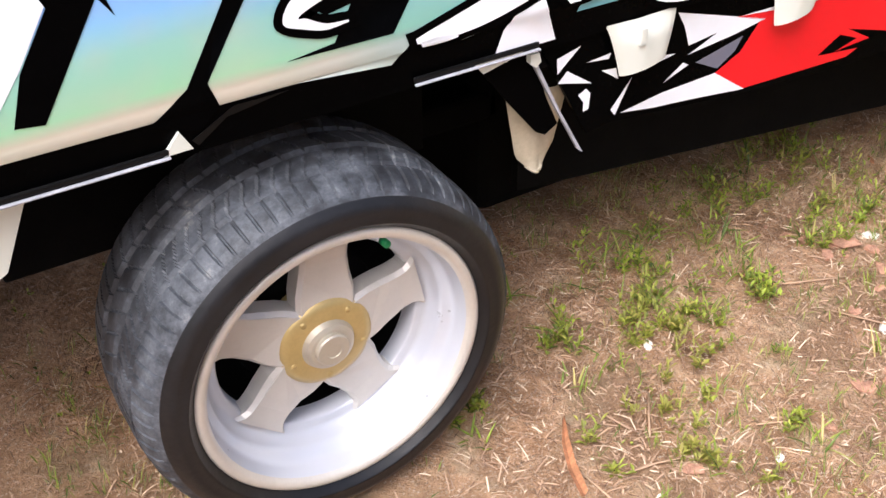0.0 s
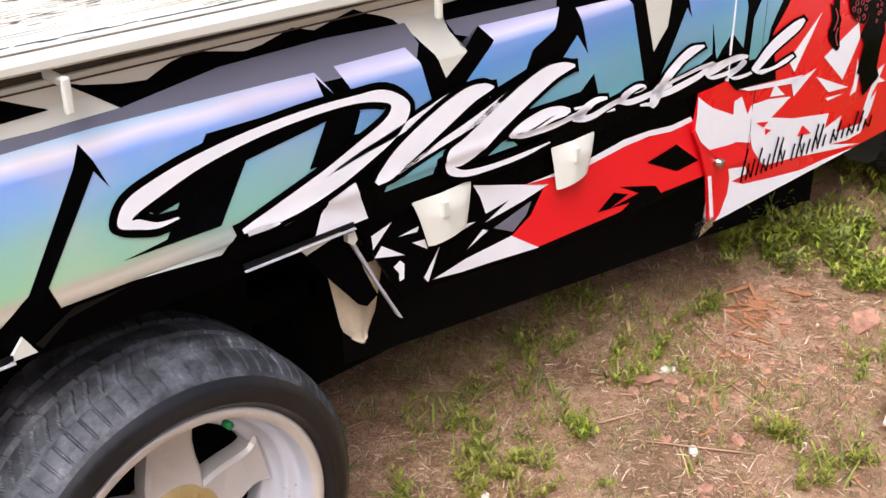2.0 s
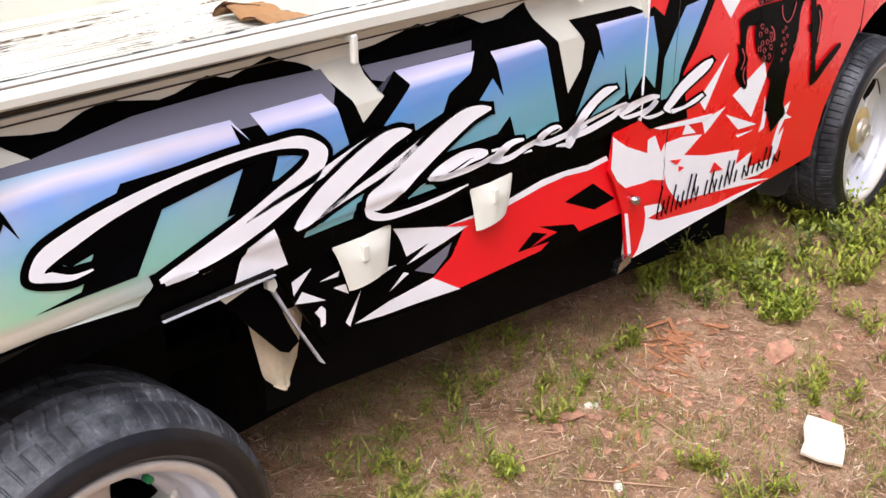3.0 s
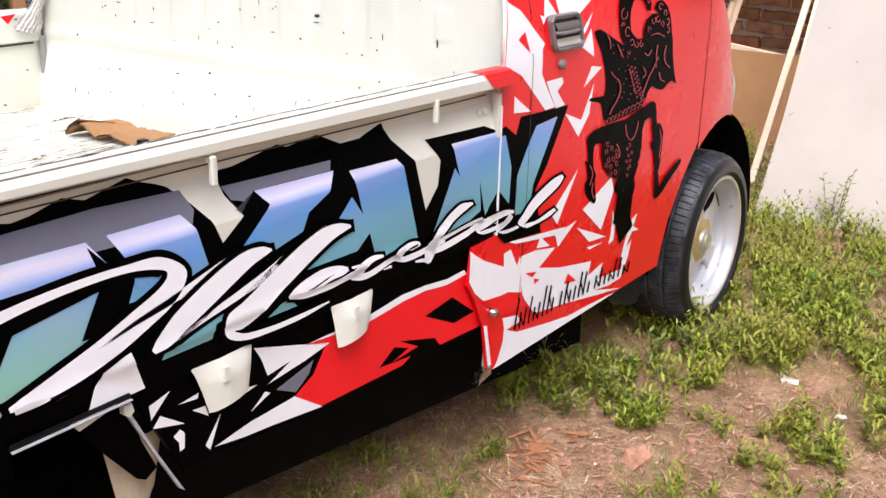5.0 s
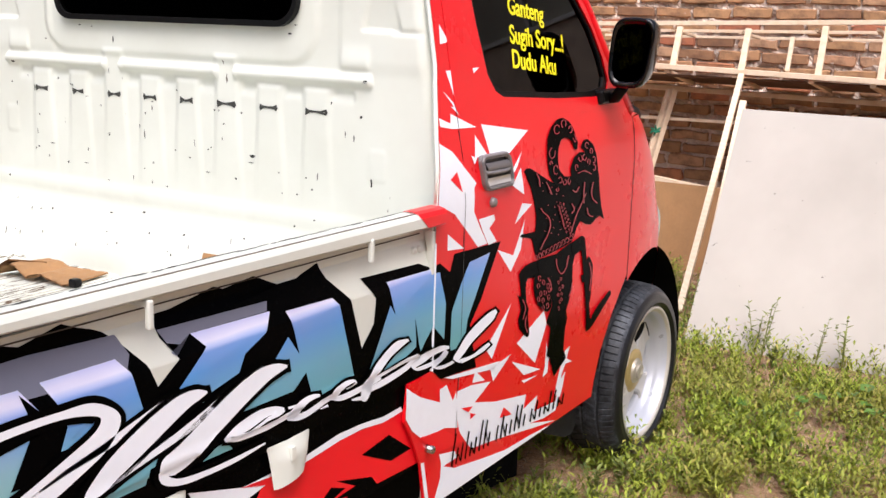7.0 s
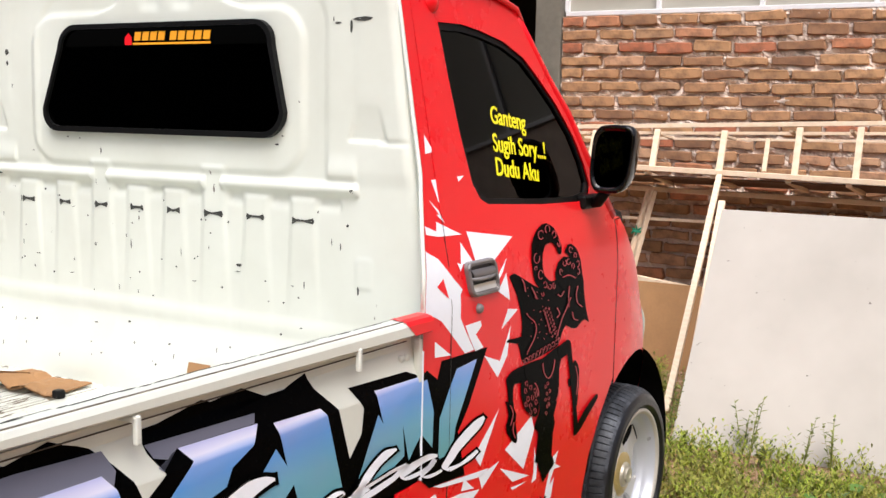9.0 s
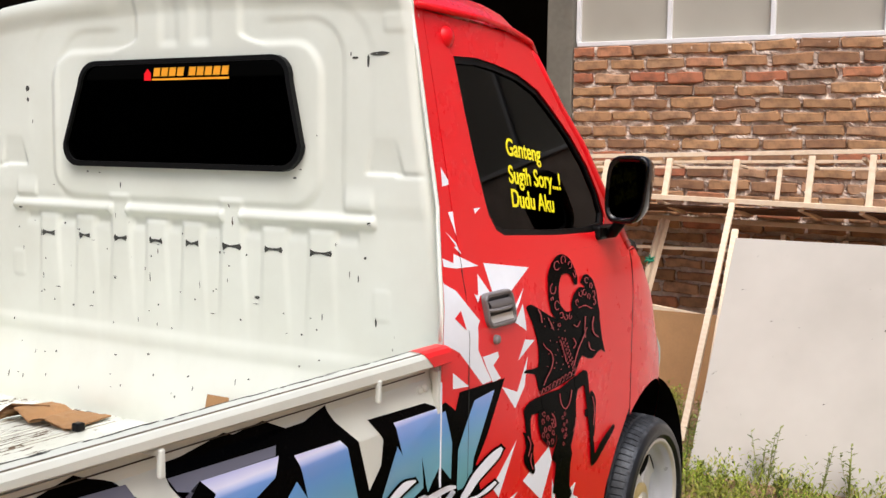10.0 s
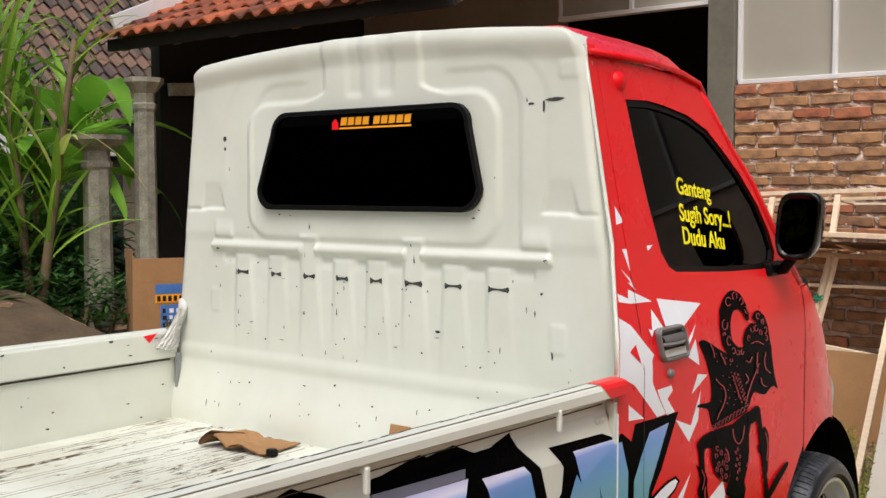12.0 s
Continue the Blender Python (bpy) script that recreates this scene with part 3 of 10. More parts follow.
def build_bed():
    """Pressed steel floor with long ribs."""
    ys = []
    y = 0.05
    while y < 1.60:
        ys += [(y, 0.694), (y + 0.006, 0.703), (y + 0.086, 0.703), (y + 0.092, 0.694)]
        y += 0.104
    ys.append((1.605, 0.694))
    xs = [X0, -0.3, 0.4, 1.0, 1.40]
    t_grid("bed_floor", [[(x, yy, z) for x in xs] for yy, z in ys], BEDWHITE, truck, "scuffed white ribbed steel floor", smooth=False)
    y = 0.05
    while y < 1.60:
        for e, w in ((-0.014, 0.0035), (0.006, 0.0025)):
            # worn, dirty edges of the ribs, with the ribs' shade painted in
            pts = [X0 + 0.06 * k for k in range(40)]
            up = [(x, y + e + w * (0.35 + 0.9 * abs(noise.noise((x * 5, y * 31, e * 90))))) for x in pts if x < 1.37]
            dn = [(x, y + e - 0.0012 * abs(noise.noise((x * 7, y * 17, 3.0)))) for x in pts if x < 1.37]
            under(flat_poly("rib_edge", dn + up[::-1], lambda px, py, l: (px, py, 0.7028 + l), 0.0006, LINEBROWN), truck)
        y += 0.104
    t_box("bed_frame", (X0, 0.30, 0.60), (1.36, 1.35, 0.690), UNDERSHADE, truck, 0.004)
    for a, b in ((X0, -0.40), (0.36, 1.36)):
        t_box("side_member", (a, 0.022, 0.60), (b, 0.299, 0.690), UNDERSHADE, truck, 0.004)
        t_box("side_member", (a, 1.351, 0.60), (b, 1.628, 0.690), UNDERSHADE, truck, 0.004)
    t_box("bed_seam", (X0, 0.046, 0.690), (1.39, 0.054, 0.712), WHITE_CLEAN, truck, 0.001)
    # dark ledge beneath the gate with a pale drip edge
    for a, b in ((X0, -0.175), (0.15, 0.345)):
        t_box("bed_ledge", (a, -0.005, 0.6525), (b, 0.0, 0.660), BLACKTRIM, truck, 0.002)
        t_box("drip_edge", (a, -0.009, 0.6490), (b, -0.003, 0.6515), DRIPGREY, truck, 0.001)
    under(flat_poly("ledge_end", [(-0.182, 0.652), (-0.146, 0.652), (-0.160, 0.678)], lambda x, z, l: (x, 0.002 - l, z), 0.006, WHITE_CLEAN), truck)
    under(flat_poly("arch_lip", [(-0.145, 0.660), (-0.09, 0.690), (-0.02, 0.690), (-0.10, 0.678), (-0.138, 0.652)], lambda x, z, l: (x, 0.004 - l, z), 0.004, BLACKTRIM), truck)
    # apron under the bed, behind the graphics
    under(flat_poly("apron_panel", [(0.36, 0.640), (1.24, 0.640), (1.24, 0.50), (1.295, 0.455), (1.295, 0.432), (1.03, 0.432), (0.80, 0.446), (0.50, 0.480), (0.455, 0.475)], lambda x, z, l: (x, 0.012 + 0.03 * (0.62 - z) + 0.0085 - l, z), 0.008, BLACK), truck)
    # slanting stay and pale flap
    stay = under(new("stay"))
    under(flat_poly("stay_plate", [(0.266, 0.627), (0.303, 0.640), (0.337, 0.640), (0.355, 0.613), (0.378, 0.556), (0.401, 0.507), (0.379, 0.495), (0.363, 0.504), (0.315, 0.563)], lambda x, z, l: (x, 0.024 - l, z), 0.006, BLACK), stay)
    under(flat_poly("stay_edge", [(0.340, 0.632), (0.350, 0.626), (0.396, 0.536), (0.446, 0.448), (0.436, 0.456), (0.386, 0.546)], lambda x, z, l: (x, 0.016 - l, z), 0.006, DRIPGREY), stay)
    under(flat_poly("stay_knob", [(0.336, 0.640), (0.350, 0.640), (0.354, 0.626), (0.346, 0.618), (0.336, 0.626)], lambda x, z, l: (x, 0.012 - l, z), 0.010, WHITE_CLEAN), stay)
    under(flat_poly("stay_tab", [(0.244, 0.651), (0.322, 0.652), (0.320, 0.648), (0.258, 0.634)], lambda x, z, l: (x, 0.004 - l, z), 0.004, WHITE_CLEAN), stay)
    rows = []
    for i in range(11):
        v = i / 10
        xl, xr = 0.335 + 0.024 * v, 0.450 - 0.030 * v
        if v > 0.8:
            xl, xr = xl + 0.3 * (v - 0.8) ** 2, xr - 0.5 * (v - 0.8) ** 2
        rows.append([(xl + (xr - xl) * k / 10, 0.058 - 0.014 * math.sin(math.pi * k / 10) + 0.005 * math.exp(-((k - 6) / 0.8) ** 2) - 0.006 * (v > 0.95), 0.550 - 0.124 * v - 0.008 * math.sin(math.pi * k / 10) * v) for k in range(11)])
    t_grid("mud_flap", rows, FLAPWHITE, stay, "grimy cream mud flap")
    t_tube("flap_hem", [rows[-1][k] for k in range(11)], 0.0025, FLAPWHITE, stay, 6)
    under(flat_poly("stay_plate", [(-0.40, 0.645), (-0.330, 0.645), (-0.375, 0.545), (-0.45, 0.50)], lambda x, z, l: (x, 0.035 - l, z), 0.008, WHITE_CLEAN), stay)
    # pressed hinge brackets at the gate's foot: flared top, bowed plate, tapering to the foot
    for xl, xr, fl, fr, zt, zb in ((0.462, 0.594, 0.494, 0.580, 0.650, 0.566), (0.788, 0.908, 0.804, 0.886, 0.650, 0.568)):
        h = under(new("hinge"), gate_r)
        rows = []
        for i in range(13):
            v = i / 12
            row = []
            for k in range(17):
                u = k / 16
                a, c = xl + (fl - xl) * v ** 0.7, xr + (fr - xr) * v ** 1.6
                bow = 0.012 * math.sin(math.pi * u) ** 0.5 + 0.006 * math.exp(-((u - 0.45) / 0.10) ** 2) * (1 - v)
                row.append((a + (c - a) * u, 0.003 - bow * min(1.0, 0.25 + 2.0 * v) - 0.004 * v, zt + (zb + 0.012 * u - zt) * v))
            rows.append(row)
        t_grid("hinge_plate", rows, WHITE_CLEAN, h)
        rx = xl + 0.45 * (xr - xl)
        t_box("hinge_rib", (rx - 0.006, -0.016, 0.612), (rx + 0.006, 0.0, 0.640), WHITE_CLEAN, h, 0.002)
    t_box("chassis_rail", (-1.0, 0.45, 0.33), (2.3, 0.55, 0.50), UNDERSHADE, truck, 0.01)
    t_box("chassis_rail", (-1.0, 1.10, 0.33), (2.3, 1.20, 0.50), UNDERSHADE, truck, 0.01)
    t_tube("axle", [(0, 0.05, ZC), (0, 1.6, ZC)], 0.045, UNDERSHADE, truck, 16)
    t_tube("axle", [(2.65, 0.1, ZC), (2.65, 1.5, ZC)], 0.04, UNDERSHADE, truck, 16)


build_bed()


# -- cab
CX = 1.40
NOSE = [(0.25, 3.30), (0.5, 3.32), (0.75, 3.26), (0.95, 3.08), (1.08, 2.86), (1.15, 2.70)]


def plan_y(x, z):
    """The flank of the nose in plan: straight, then rounding to the front."""
    a = float(np.interp(z, [p for p, _ in NOSE], [q for _, q in NOSE])) - 2.40
    b = 0.825 - side_y(z)
    u = min(1.0, max(0.0, (x - 2.40) / a))
    return 0.825 - b * (1 - u ** 2.6) ** (1 / 2.6)


def arch_z(x, r=0.405):
    return ZC + math.sqrt(max(0.0, r * r - (x - 2.65) ** 2))


def edge_lines(z):
    """How far in from the middle the back panel's flank is, at a height (half width)."""
    return float(np.interp(z, [0.68, 0.95, 1.12, 1.47, 1.70, 1.76], [0.822, 0.806, 0.778, 0.733, 0.705, 0.695]))


def bead(d, w):
    """A smooth ridge of width w, by the distance from its line."""
    return max(0.0, 1 - (d / w) ** 2) ** 2


def rrect(y, z, cy, cz, hy, hz, r):
    """Signed distance to a rounded rectangle."""
    qy, qz = abs(y - cy) - hy + r, abs(z - cz) - hz + r
    return math.hypot(max(qy, 0), max(qz, 0)) + min(max(qy, qz), 0) - r


STRIPS = (1.291, 1.150, 1.016, 0.890, 0.764, 0.635, 0.506, 0.367)


def back_relief(y, z):
    """How far the pressed back panel stands out (towards the bed)."""
    m = abs(y - 0.825)
    h = 0.0
    # raised field round the window, open upwards to the brow between two soft corners
    d = rrect(y, z, 0.814, 1.4625, 0.448, 0.190, 0.085)
    brow = max(abs(y - 0.780) - 0.172 - 0.10 * (1 - step(z, 1.64, 1.70)) ** 3, 1.60 - z)
    h += 0.0075 * (1 - step(min(d, brow), -0.011, 0.011))
    # sunken channel round the field, then two shallow steps out to the flanks
    mid = 1 - step(abs(y - 0.775), 0.22, 0.28) * 1.0
    d2 = rrect(y, z, 0.772, 1.44, 0.468, 0.265, 0.10)
    h += 0.0035 * step(d2, -0.010, 0.010) * (1 - mid) * step(z, 1.25, 1.29)
    d3 = rrect(y, z, 0.79, 1.45, 0.567, 0.295, 0.15)
    h += 0.0022 * step(d3, -0.012, 0.012) * (1 - mid) * step(z, 1.40, 1.46)
    # scooped flutes on the brow
    for cy in (0.838, 0.732):
        h -= 0.0055 * (1 - step(abs(y - cy), 0.012, 0.044)) * step(z, 1.646, 1.676)
    # the brow curls out towards its edge
    h += 0.013 * step(z, top_z(y) - 0.085, top_z(y) - 0.03)
    # long ridge under the window, broken in three
    if m < 0.605 and not 0.165 < m < 0.215:
        h += 0.014 * bead(z - 1.245, 0.022)
    for cy in (1.377, 0.262):
        h += 0.006 * (1 - step(abs(y - cy), 0.034, 0.044)) * step(z, 1.262, 1.276) * (1 - step(z, 1.276, 1.33))
    # raised strips that run down the lower panel, two of them over the long ridge
    if z < 1.30 and m < 0.56:
        for cy in STRIPS:
            if abs(y - cy) < 0.07:
                over = cy in (1.016, 0.635)
                top = 1.285 if over else 1.222
                w = 0.034 if z > 1.16 else 0.034 + 0.06 * (1.16 - z)
                h += (0.0055 if z > 1.14 else max(0.0014, 0.0055 - 0.022 * (1.14 - z))) * (1 - step(abs(y - cy), w - 0.009, w + 0.009)) * step(z, 0.78, 0.86) * (1 - step(z, top - 0.008, top + 0.004))
        # pressed dimples between the strips, just under the ridge
        h -= 0.0070 * math.exp(-((z - 1.212) / 0.014) ** 2) * step(min(abs(y - c) for c in STRIPS), 0.036, 0.048)
    # lower flare towards the floor, with a soft crease above it
    h += 0.035 * (1 - step(z, 0.72, 0.92)) + 0.004 * bead(z - 0.915, 0.03)
    # steps in the flanks: a facet that leans in, with a ledge at its foot
    for y0, y1, ye in ((0.165, 0.222, 0.070), (1.397, 1.462, 1.555)):
        if 1.30 < z < 1.46:
            u = min(1.0, max(0.0, (1.434 - z) / 0.078))
            inside = (1 - step(abs(y - (y0 + y1) / 2), (y1 - y0) / 2 + 0.02 * u - 0.006, (y1 - y0) / 2 + 0.02 * u + 0.006))
            h -= 0.008 * u * inside * step(z, 1.350, 1.358)
            if min(y1, ye) < y < max(y0, ye):
                h -= 0.004 * math.exp(-((z - 1.352) / 0.005) ** 2)
    for cy, cz, hy, hz in ((0.20, 1.06, 0.022, 0.035), (1.42, 1.08, 0.022, 0.035), (0.165, 1.685, 0.030, 0.020)):
        h += 0.0022 * (1 - step(rrect(y, z, cy, cz, hy, hz, 0.01), -0.006, 0.006))
    # shallow dents from loads
    h += 0.0022 * noise.noise((y * 5.0, z * 4.0, 7.0)) + 0.0010 * noise.noise((y * 13.0, z * 9.0, 2.0))
    return h


def top_z(y):
    m = abs(y - 0.825)
    return 1.819 - 0.035 * (m / 0.66) ** 2


def build_back_panel():
    rows = []
    nz, ny = 230, 300
    for i in range(nz + 1):
        v = i / nz
        row = []
        for j in range(ny + 1):
            s = -1 + 2 * j / ny
            z0 = 0.69 + v * (1.80 - 0.69)
            w = edge_lines(z0)
            y = 0.825 + s * w
            z = 0.69 + v * (top_z(y) - 0.69)
            # round off the flanks and the brow
            e = min(w - abs(y - 0.825), 0.06)
            t = min(top_z(y) - z, 0.06)
            r = 0.032
            back = 0.0
            if e < r:
                back += r - math.sqrt(max(0.0, r * r - (r - e) ** 2))
            if t < r:
                back += 0.8 * (r - math.sqrt(max(0.0, r * r - (r - t) ** 2)))
            if e < 0.1 and t < 0.1:
                q = math.hypot(0.1 - e, 0.1 - t)
                z -= 0.5 * max(0.0, q - 0.1)
                y -= math.copysign(0.5 * max(0.0, q - 0.1), s)
            row.append((CX + back * 0.85 - back_relief(y, z) * step(e, 0.0, 0.03), y, z))
        rows.append(row)
    return t_grid("back_panel", rows, WHITE, truck, "pressed white cab back with paint chips")


back_panel = build_back_panel()


def window_outline(hy0, hy1, z0, z1, r, n=6):
    """A rounded four-sided outline, narrower at the top."""
    pts = []
    for cx, cz, a0 in ((hy0 - r, z0 + r, -90), (hy1 - r, z1 - r, 0), (-hy1 + r, z1 - r, 90), (-hy0 + r, z0 + r, 180)):
        for k in range(n + 1):
            a = radians(a0 + 90 * k / n)
            zz = cz + r * math.sin(a)
            pts.append((0.808 - 0.08 * (zz - 1.365) + cx + r * math.cos(a), zz))
    return pts


def place_back(y, z, lift):
    return (CX - 0.012 - lift, y, z)


rear_window = under(flat_poly("rear_window", window_outline(0.390, 0.343, 1.364, 1.616, 0.050), lambda y, z, l: place_back(y, z, l * 1.2 + 0.003), 0.004, GLASSDARK))
rear_window["label"] = "black tinted rear window with a rubber seal"
under(flat_poly("rubber_seal", window_outline(0.398, 0.351, 1.354, 1.624, 0.058), place_back, 0.016, BLACKTRIM, holes=[window_outline(0.386, 0.339, 1.368, 1.612, 0.047)]), rear_window)
lift_sticker = lambda y, z, l: place_back(y, z, l + 0.0085)
for k in range(9):
    a = 0.876 - 0.0265 * k - (0.012 if k > 3 else 0.0)
    under(flat_poly("sticker_bar", [(a, 1.581), (a - 0.021, 1.581), (a - 0.025, 1.602), (a - 0.004, 1.602)], lift_sticker, 0.001, ORANGE), rear_window)
under(flat_poly("sticker_line", [(0.880, 1.571), (0.628, 1.571), (0.628, 1.576), (0.880, 1.576)], lift_sticker, 0.001, ORANGE), rear_window)
under(flat_poly("sticker_mark", [(0.907, 1.571), (0.884, 1.571), (0.884, 1.589), (0.895, 1.600), (0.907, 1.589)], lift_sticker, 0.001, REDVINYL), rear_window)

# flank behind the door, the door and its frame
DOOR_X = 1.445
GLASS_LINE = [(1.552, 1.622), (1.66, 1.626), (1.75, 1.618), (1.868, 1.600), (1.97, 1.566), (2.04, 1.520), (2.135, 1.45), (2.222, 1.365), (2.272, 1.285), (2.290, 1.225), (2.27, 1.196), (2.19, 1.187), (1.97, 1.193), (1.67, 1.210), (1.635, 1.225), (1.608, 1.262), (1.582, 1.38), (1.565, 1.50)]


def flank(x, z, lift=0.0):
    return (x, (side_y(z) if x < 2.4 else plan_y(x, z)) - lift, z)


ZROWS = [0.319, 0.324, 0.36, 0.45, 0.55, 0.65, 0.70, 0.80, 0.90, 1.0, 1.05, 1.10, 1.15]
door = under(new("door"))
door["label"] = "red door with white shard graphics and a dark figure"


def door_end(z):
    return 2.43 if z > ZC + 0.345 else min(2.43, 2.65 - math.sqrt(max(0.0, 0.41 ** 2 - (z - ZC) ** 2)))


t_grid("door_skin", [[flank(DOOR_X + 0.0014 + (door_end(z) - DOOR_X - 0.0014) * k / 16, z) for k in range(17)] for z in ZROWS], RED, door)


def rear_x(z):
    return float(np.interp(z, [0.98, 1.0, 1.077, 1.18, 1.287, 1.72], [1.327, 1.333, 1.345, 1.370, 1.396, 1.410]))


PILLAR_Z = [0.319, 0.5, 0.7, 0.9, 0.975, 1.01, 1.077, 1.15, 1.18, 1.25, 1.287, 1.45, 1.62, 1.70, 1.740]
t_grid("pillar_panel", [[flank(rear_x(z) + 0.0005, z), flank(rear_x(z) + 0.010, z), flank(DOOR_X - 0.0014, z)] for z in PILLAR_Z], RED, truck)
t_grid("corner_return", [[(CX + 0.035, max(0.825 - edge_lines(z), side_y(z) + 0.016) + 0.012, z), (CX + 0.030, max(0.825 - edge_lines(z), side_y(z) + 0.016), z), (rear_x(z), side_y(z) + 0.0125, z), (rear_x(z) + 0.0003, side_y(z) + 0.0008, z)] for z in PILLAR_Z], WHITE_CLEAN, truck)
# white tube stands in for the bright glint on the corner edge
t_tube("corner_highlight", [(rear_x(z) + 0.001, side_y(z) + 0.007, z) for z in PILLAR_Z[5:14]], 0.0045, WHITE_CLEAN, truck, 6)
under(flat_poly("corner_plate", [(1.235, 0.64), (1.334, 0.645), (1.338, 0.316), (1.332, 0.316), (1.300, 0.44), (1.255, 0.52), (1.225, 0.56)], lambda x, z, l: (x, side_y(z) + 0.0062 - l, z), 0.006, RED), truck)
under(flat_poly("sill_clip", [(1.295, 0.328), (1.335, 0.336), (1.338, 0.316), (1.285, 0.304)], lambda x, z, l: (x, 0.02 - l, z), 0.016, CHROME), truck)
frame_out = [(DOOR_X + 0.0014, 1.15), (2.425, 1.15), (2.395, 1.19), (2.31, 1.315), (2.222, 1.435), (2.125, 1.523), (2.052, 1.603), (2.005, 1.648), (1.975, 1.678), (1.858, 1.703), (DOOR_X + 0.0014, 1.714)]
under(flat_poly("window_frame", frame_out, lambda x, z, l: flank(x, z, l - 0.004), 0.004, RED, holes=[GLASS_LINE]), door)
gcx = sum(p[0] for p in GLASS_LINE) / len(GLASS_LINE)
gcz = sum(p[1] for p in GLASS_LINE) / len(GLASS_LINE)
under(flat_poly("weatherstrip", GLASS_LINE, lambda x, z, l: flank(x, z, l - 0.012), 0.006, BLACKTRIM, holes=[[(gcx + (x - gcx) * 0.955, gcz + (z - gcz) * 0.93) for x, z in GLASS_LINE]]), door)
side_window = under(flat_poly("side_window", [(gcx + (x - gcx) * 0.98, gcz + (z - gcz) * 0.97) for x, z in GLASS_LINE], lambda x, z, l: flank(x, z, l - 0.016), 0.004, GLASS), door)
# dark gaps round the door
under(flat_poly("door_gap", [(DOOR_X - 0.003, 0.321), (DOOR_X + 0.003, 0.321), (DOOR_X + 0.003, 1.655), (DOOR_X - 0.003, 1.655)], lambda x, z, l: flank(x, z, l - 0.010), 0.004, BLACKTRIM), truck)
under(flat_poly("door_seam", [(DOOR_X - 0.0008, 0.43), (DOOR_X + 0.0008, 0.43), (DOOR_X + 0.0008, 0.7), (DOOR_X + 0.0008, 1.0), (DOOR_X + 0.0008, 1.15), (DOOR_X + 0.0008, 1.2), (DOOR_X - 0.0008, 1.2), (DOOR_X - 0.0008, 1.15), (DOOR_X - 0.0008, 1.0), (DOOR_X - 0.0008, 0.7)], lambda x, z, l: flank(x, z, l + 0.0018), 0.0003, PRIMER), door)

# fender over the front wheel and nose
fx = [2.436 + (3.06 - 2.436) * k / 40 for k in range(41)]
t_grid("fender", [[(x, plan_y(x, z), z) for z in [max(arch_z(x) if abs(x - 2.65) < 0.4 else 0.33, 0.33) + (1.12 - max(arch_z(x) if abs(x - 2.65) < 0.4 else 0.33, 0.33)) * k / 14 for k in range(15)]] for x in fx], RED, truck)
t_grid("fender", [[(x, 1.65 - plan_y(x, z), z) for z in [max(arch_z(x) if abs(x - 2.65) < 0.4 else 0.33, 0.33) + (1.12 - max(arch_z(x) if abs(x - 2.65) < 0.4 else 0.33, 0.33)) * k / 6 for k in range(7)]] for x in fx[::2]], RED, truck)
nose_rows = []
for z in [0.28, 0.33, 0.45, 0.6, 0.75, 0.88, 0.98, 1.05, 1.10, 1.12]:
    a = float(np.interp(z, [p for p, _ in NOSE], [q for _, q in NOSE])) - 2.40
    row, u0 = [], (3.06 - 2.40) / a
    n = 24
    b = 0.825 - side_y(z)
    half = b * (1 - min(1.0, u0) ** 2.6) ** (1 / 2.6)
    for k in range(n + 1):
        yy = half * (-1 + 2 * k / n)
        row.append((2.40 + a * max(0.0, 1 - abs(yy / b) ** 2.6) ** (1 / 2.6), 0.825 + yy, z) if u0 < 1 else (2.40 + a, 0.825, z))
    nose_rows.append(row)
t_grid("nose", nose_rows, RED, truck)
t_grid("hood", [[(x, 0.825 + s * (0.825 - plan_y(x, 1.12)), 1.12 + 0.03 * (1 - s * s)) for s in [-1 + 0.2 * k for k in range(11)]] for x in (2.42, 2.55, 2.65, 2.72, 2.76)], RED, truck)
lamp_rows = []
for k in range(9):
    v = k / 8
    z = 0.66 + 0.17 * v
    lamp_rows.append([(x, plan_y(x, z) - 0.016 * math.sin(math.pi * v) ** 0.5 * min(1.0, (x - 2.90) / 0.03), z) for x in [2.90 + 0.02 * i for i in range(11)]])
t_grid("headlamp", lamp_rows, LENS, truck, "clear grey headlamp lens wrapping round the nose")
# far flank, roof, windscreen
t_grid("far_flank", [[(x, 1.64 - side_y(z) - 0.03 * (x < 1.6), z) for x in (1.47, 1.75, 2.44)] for z in (0.335, 0.7, 1.0, 1.12, 1.15)], RED, truck)
roof_rows = []
for x, drop in ((1.408, 0.006), (1.43, 0.0), (1.50, 0.0), (1.7, 0.004), (1.85, 0.012), (1.94, 0.026), (1.99, 0.052)):
    row = []
    for k in range(33):
        s = -1 + k / 16
        y = 0.825 + s * 0.693
        z = top_z(y) - 0.012 + 0.016 * step(abs(s), 0.72, 0.86) - 0.046 * step(abs(s), 0.86, 0.985) - drop - (0.02 if abs(s) > 0.99 else 0)
        row.append((x + 0.16 * (1 - s * s) * (max(0.0, x - 1.45) / 0.54) ** 2, y, z))
    roof_rows.append(row)
t_grid("roof", roof_rows, RED, truck)
t_tube("drip_gutter", [(1.41, 0.122, 1.722), (1.7, 0.122, 1.722), (1.86, 0.122, 1.708), (1.96, 0.122, 1.688), (1.995, 0.124, 1.660)], 0.008, RED, truck, 8)
t_grid("windscreen", [[(1.98 + 0.44 * v + 0.16 * (1 - s * s), 0.825 + s * (0.69 + 0.10 * v), 1.675 + 0.055 * (1 - s * s) * (1 - v) - 0.545 * v) for s in [-1 + 0.2 * k for k in range(11)]] for v in (0, 0.5, 1.0)], GLASSDARK, truck, "dark tinted windscreen")
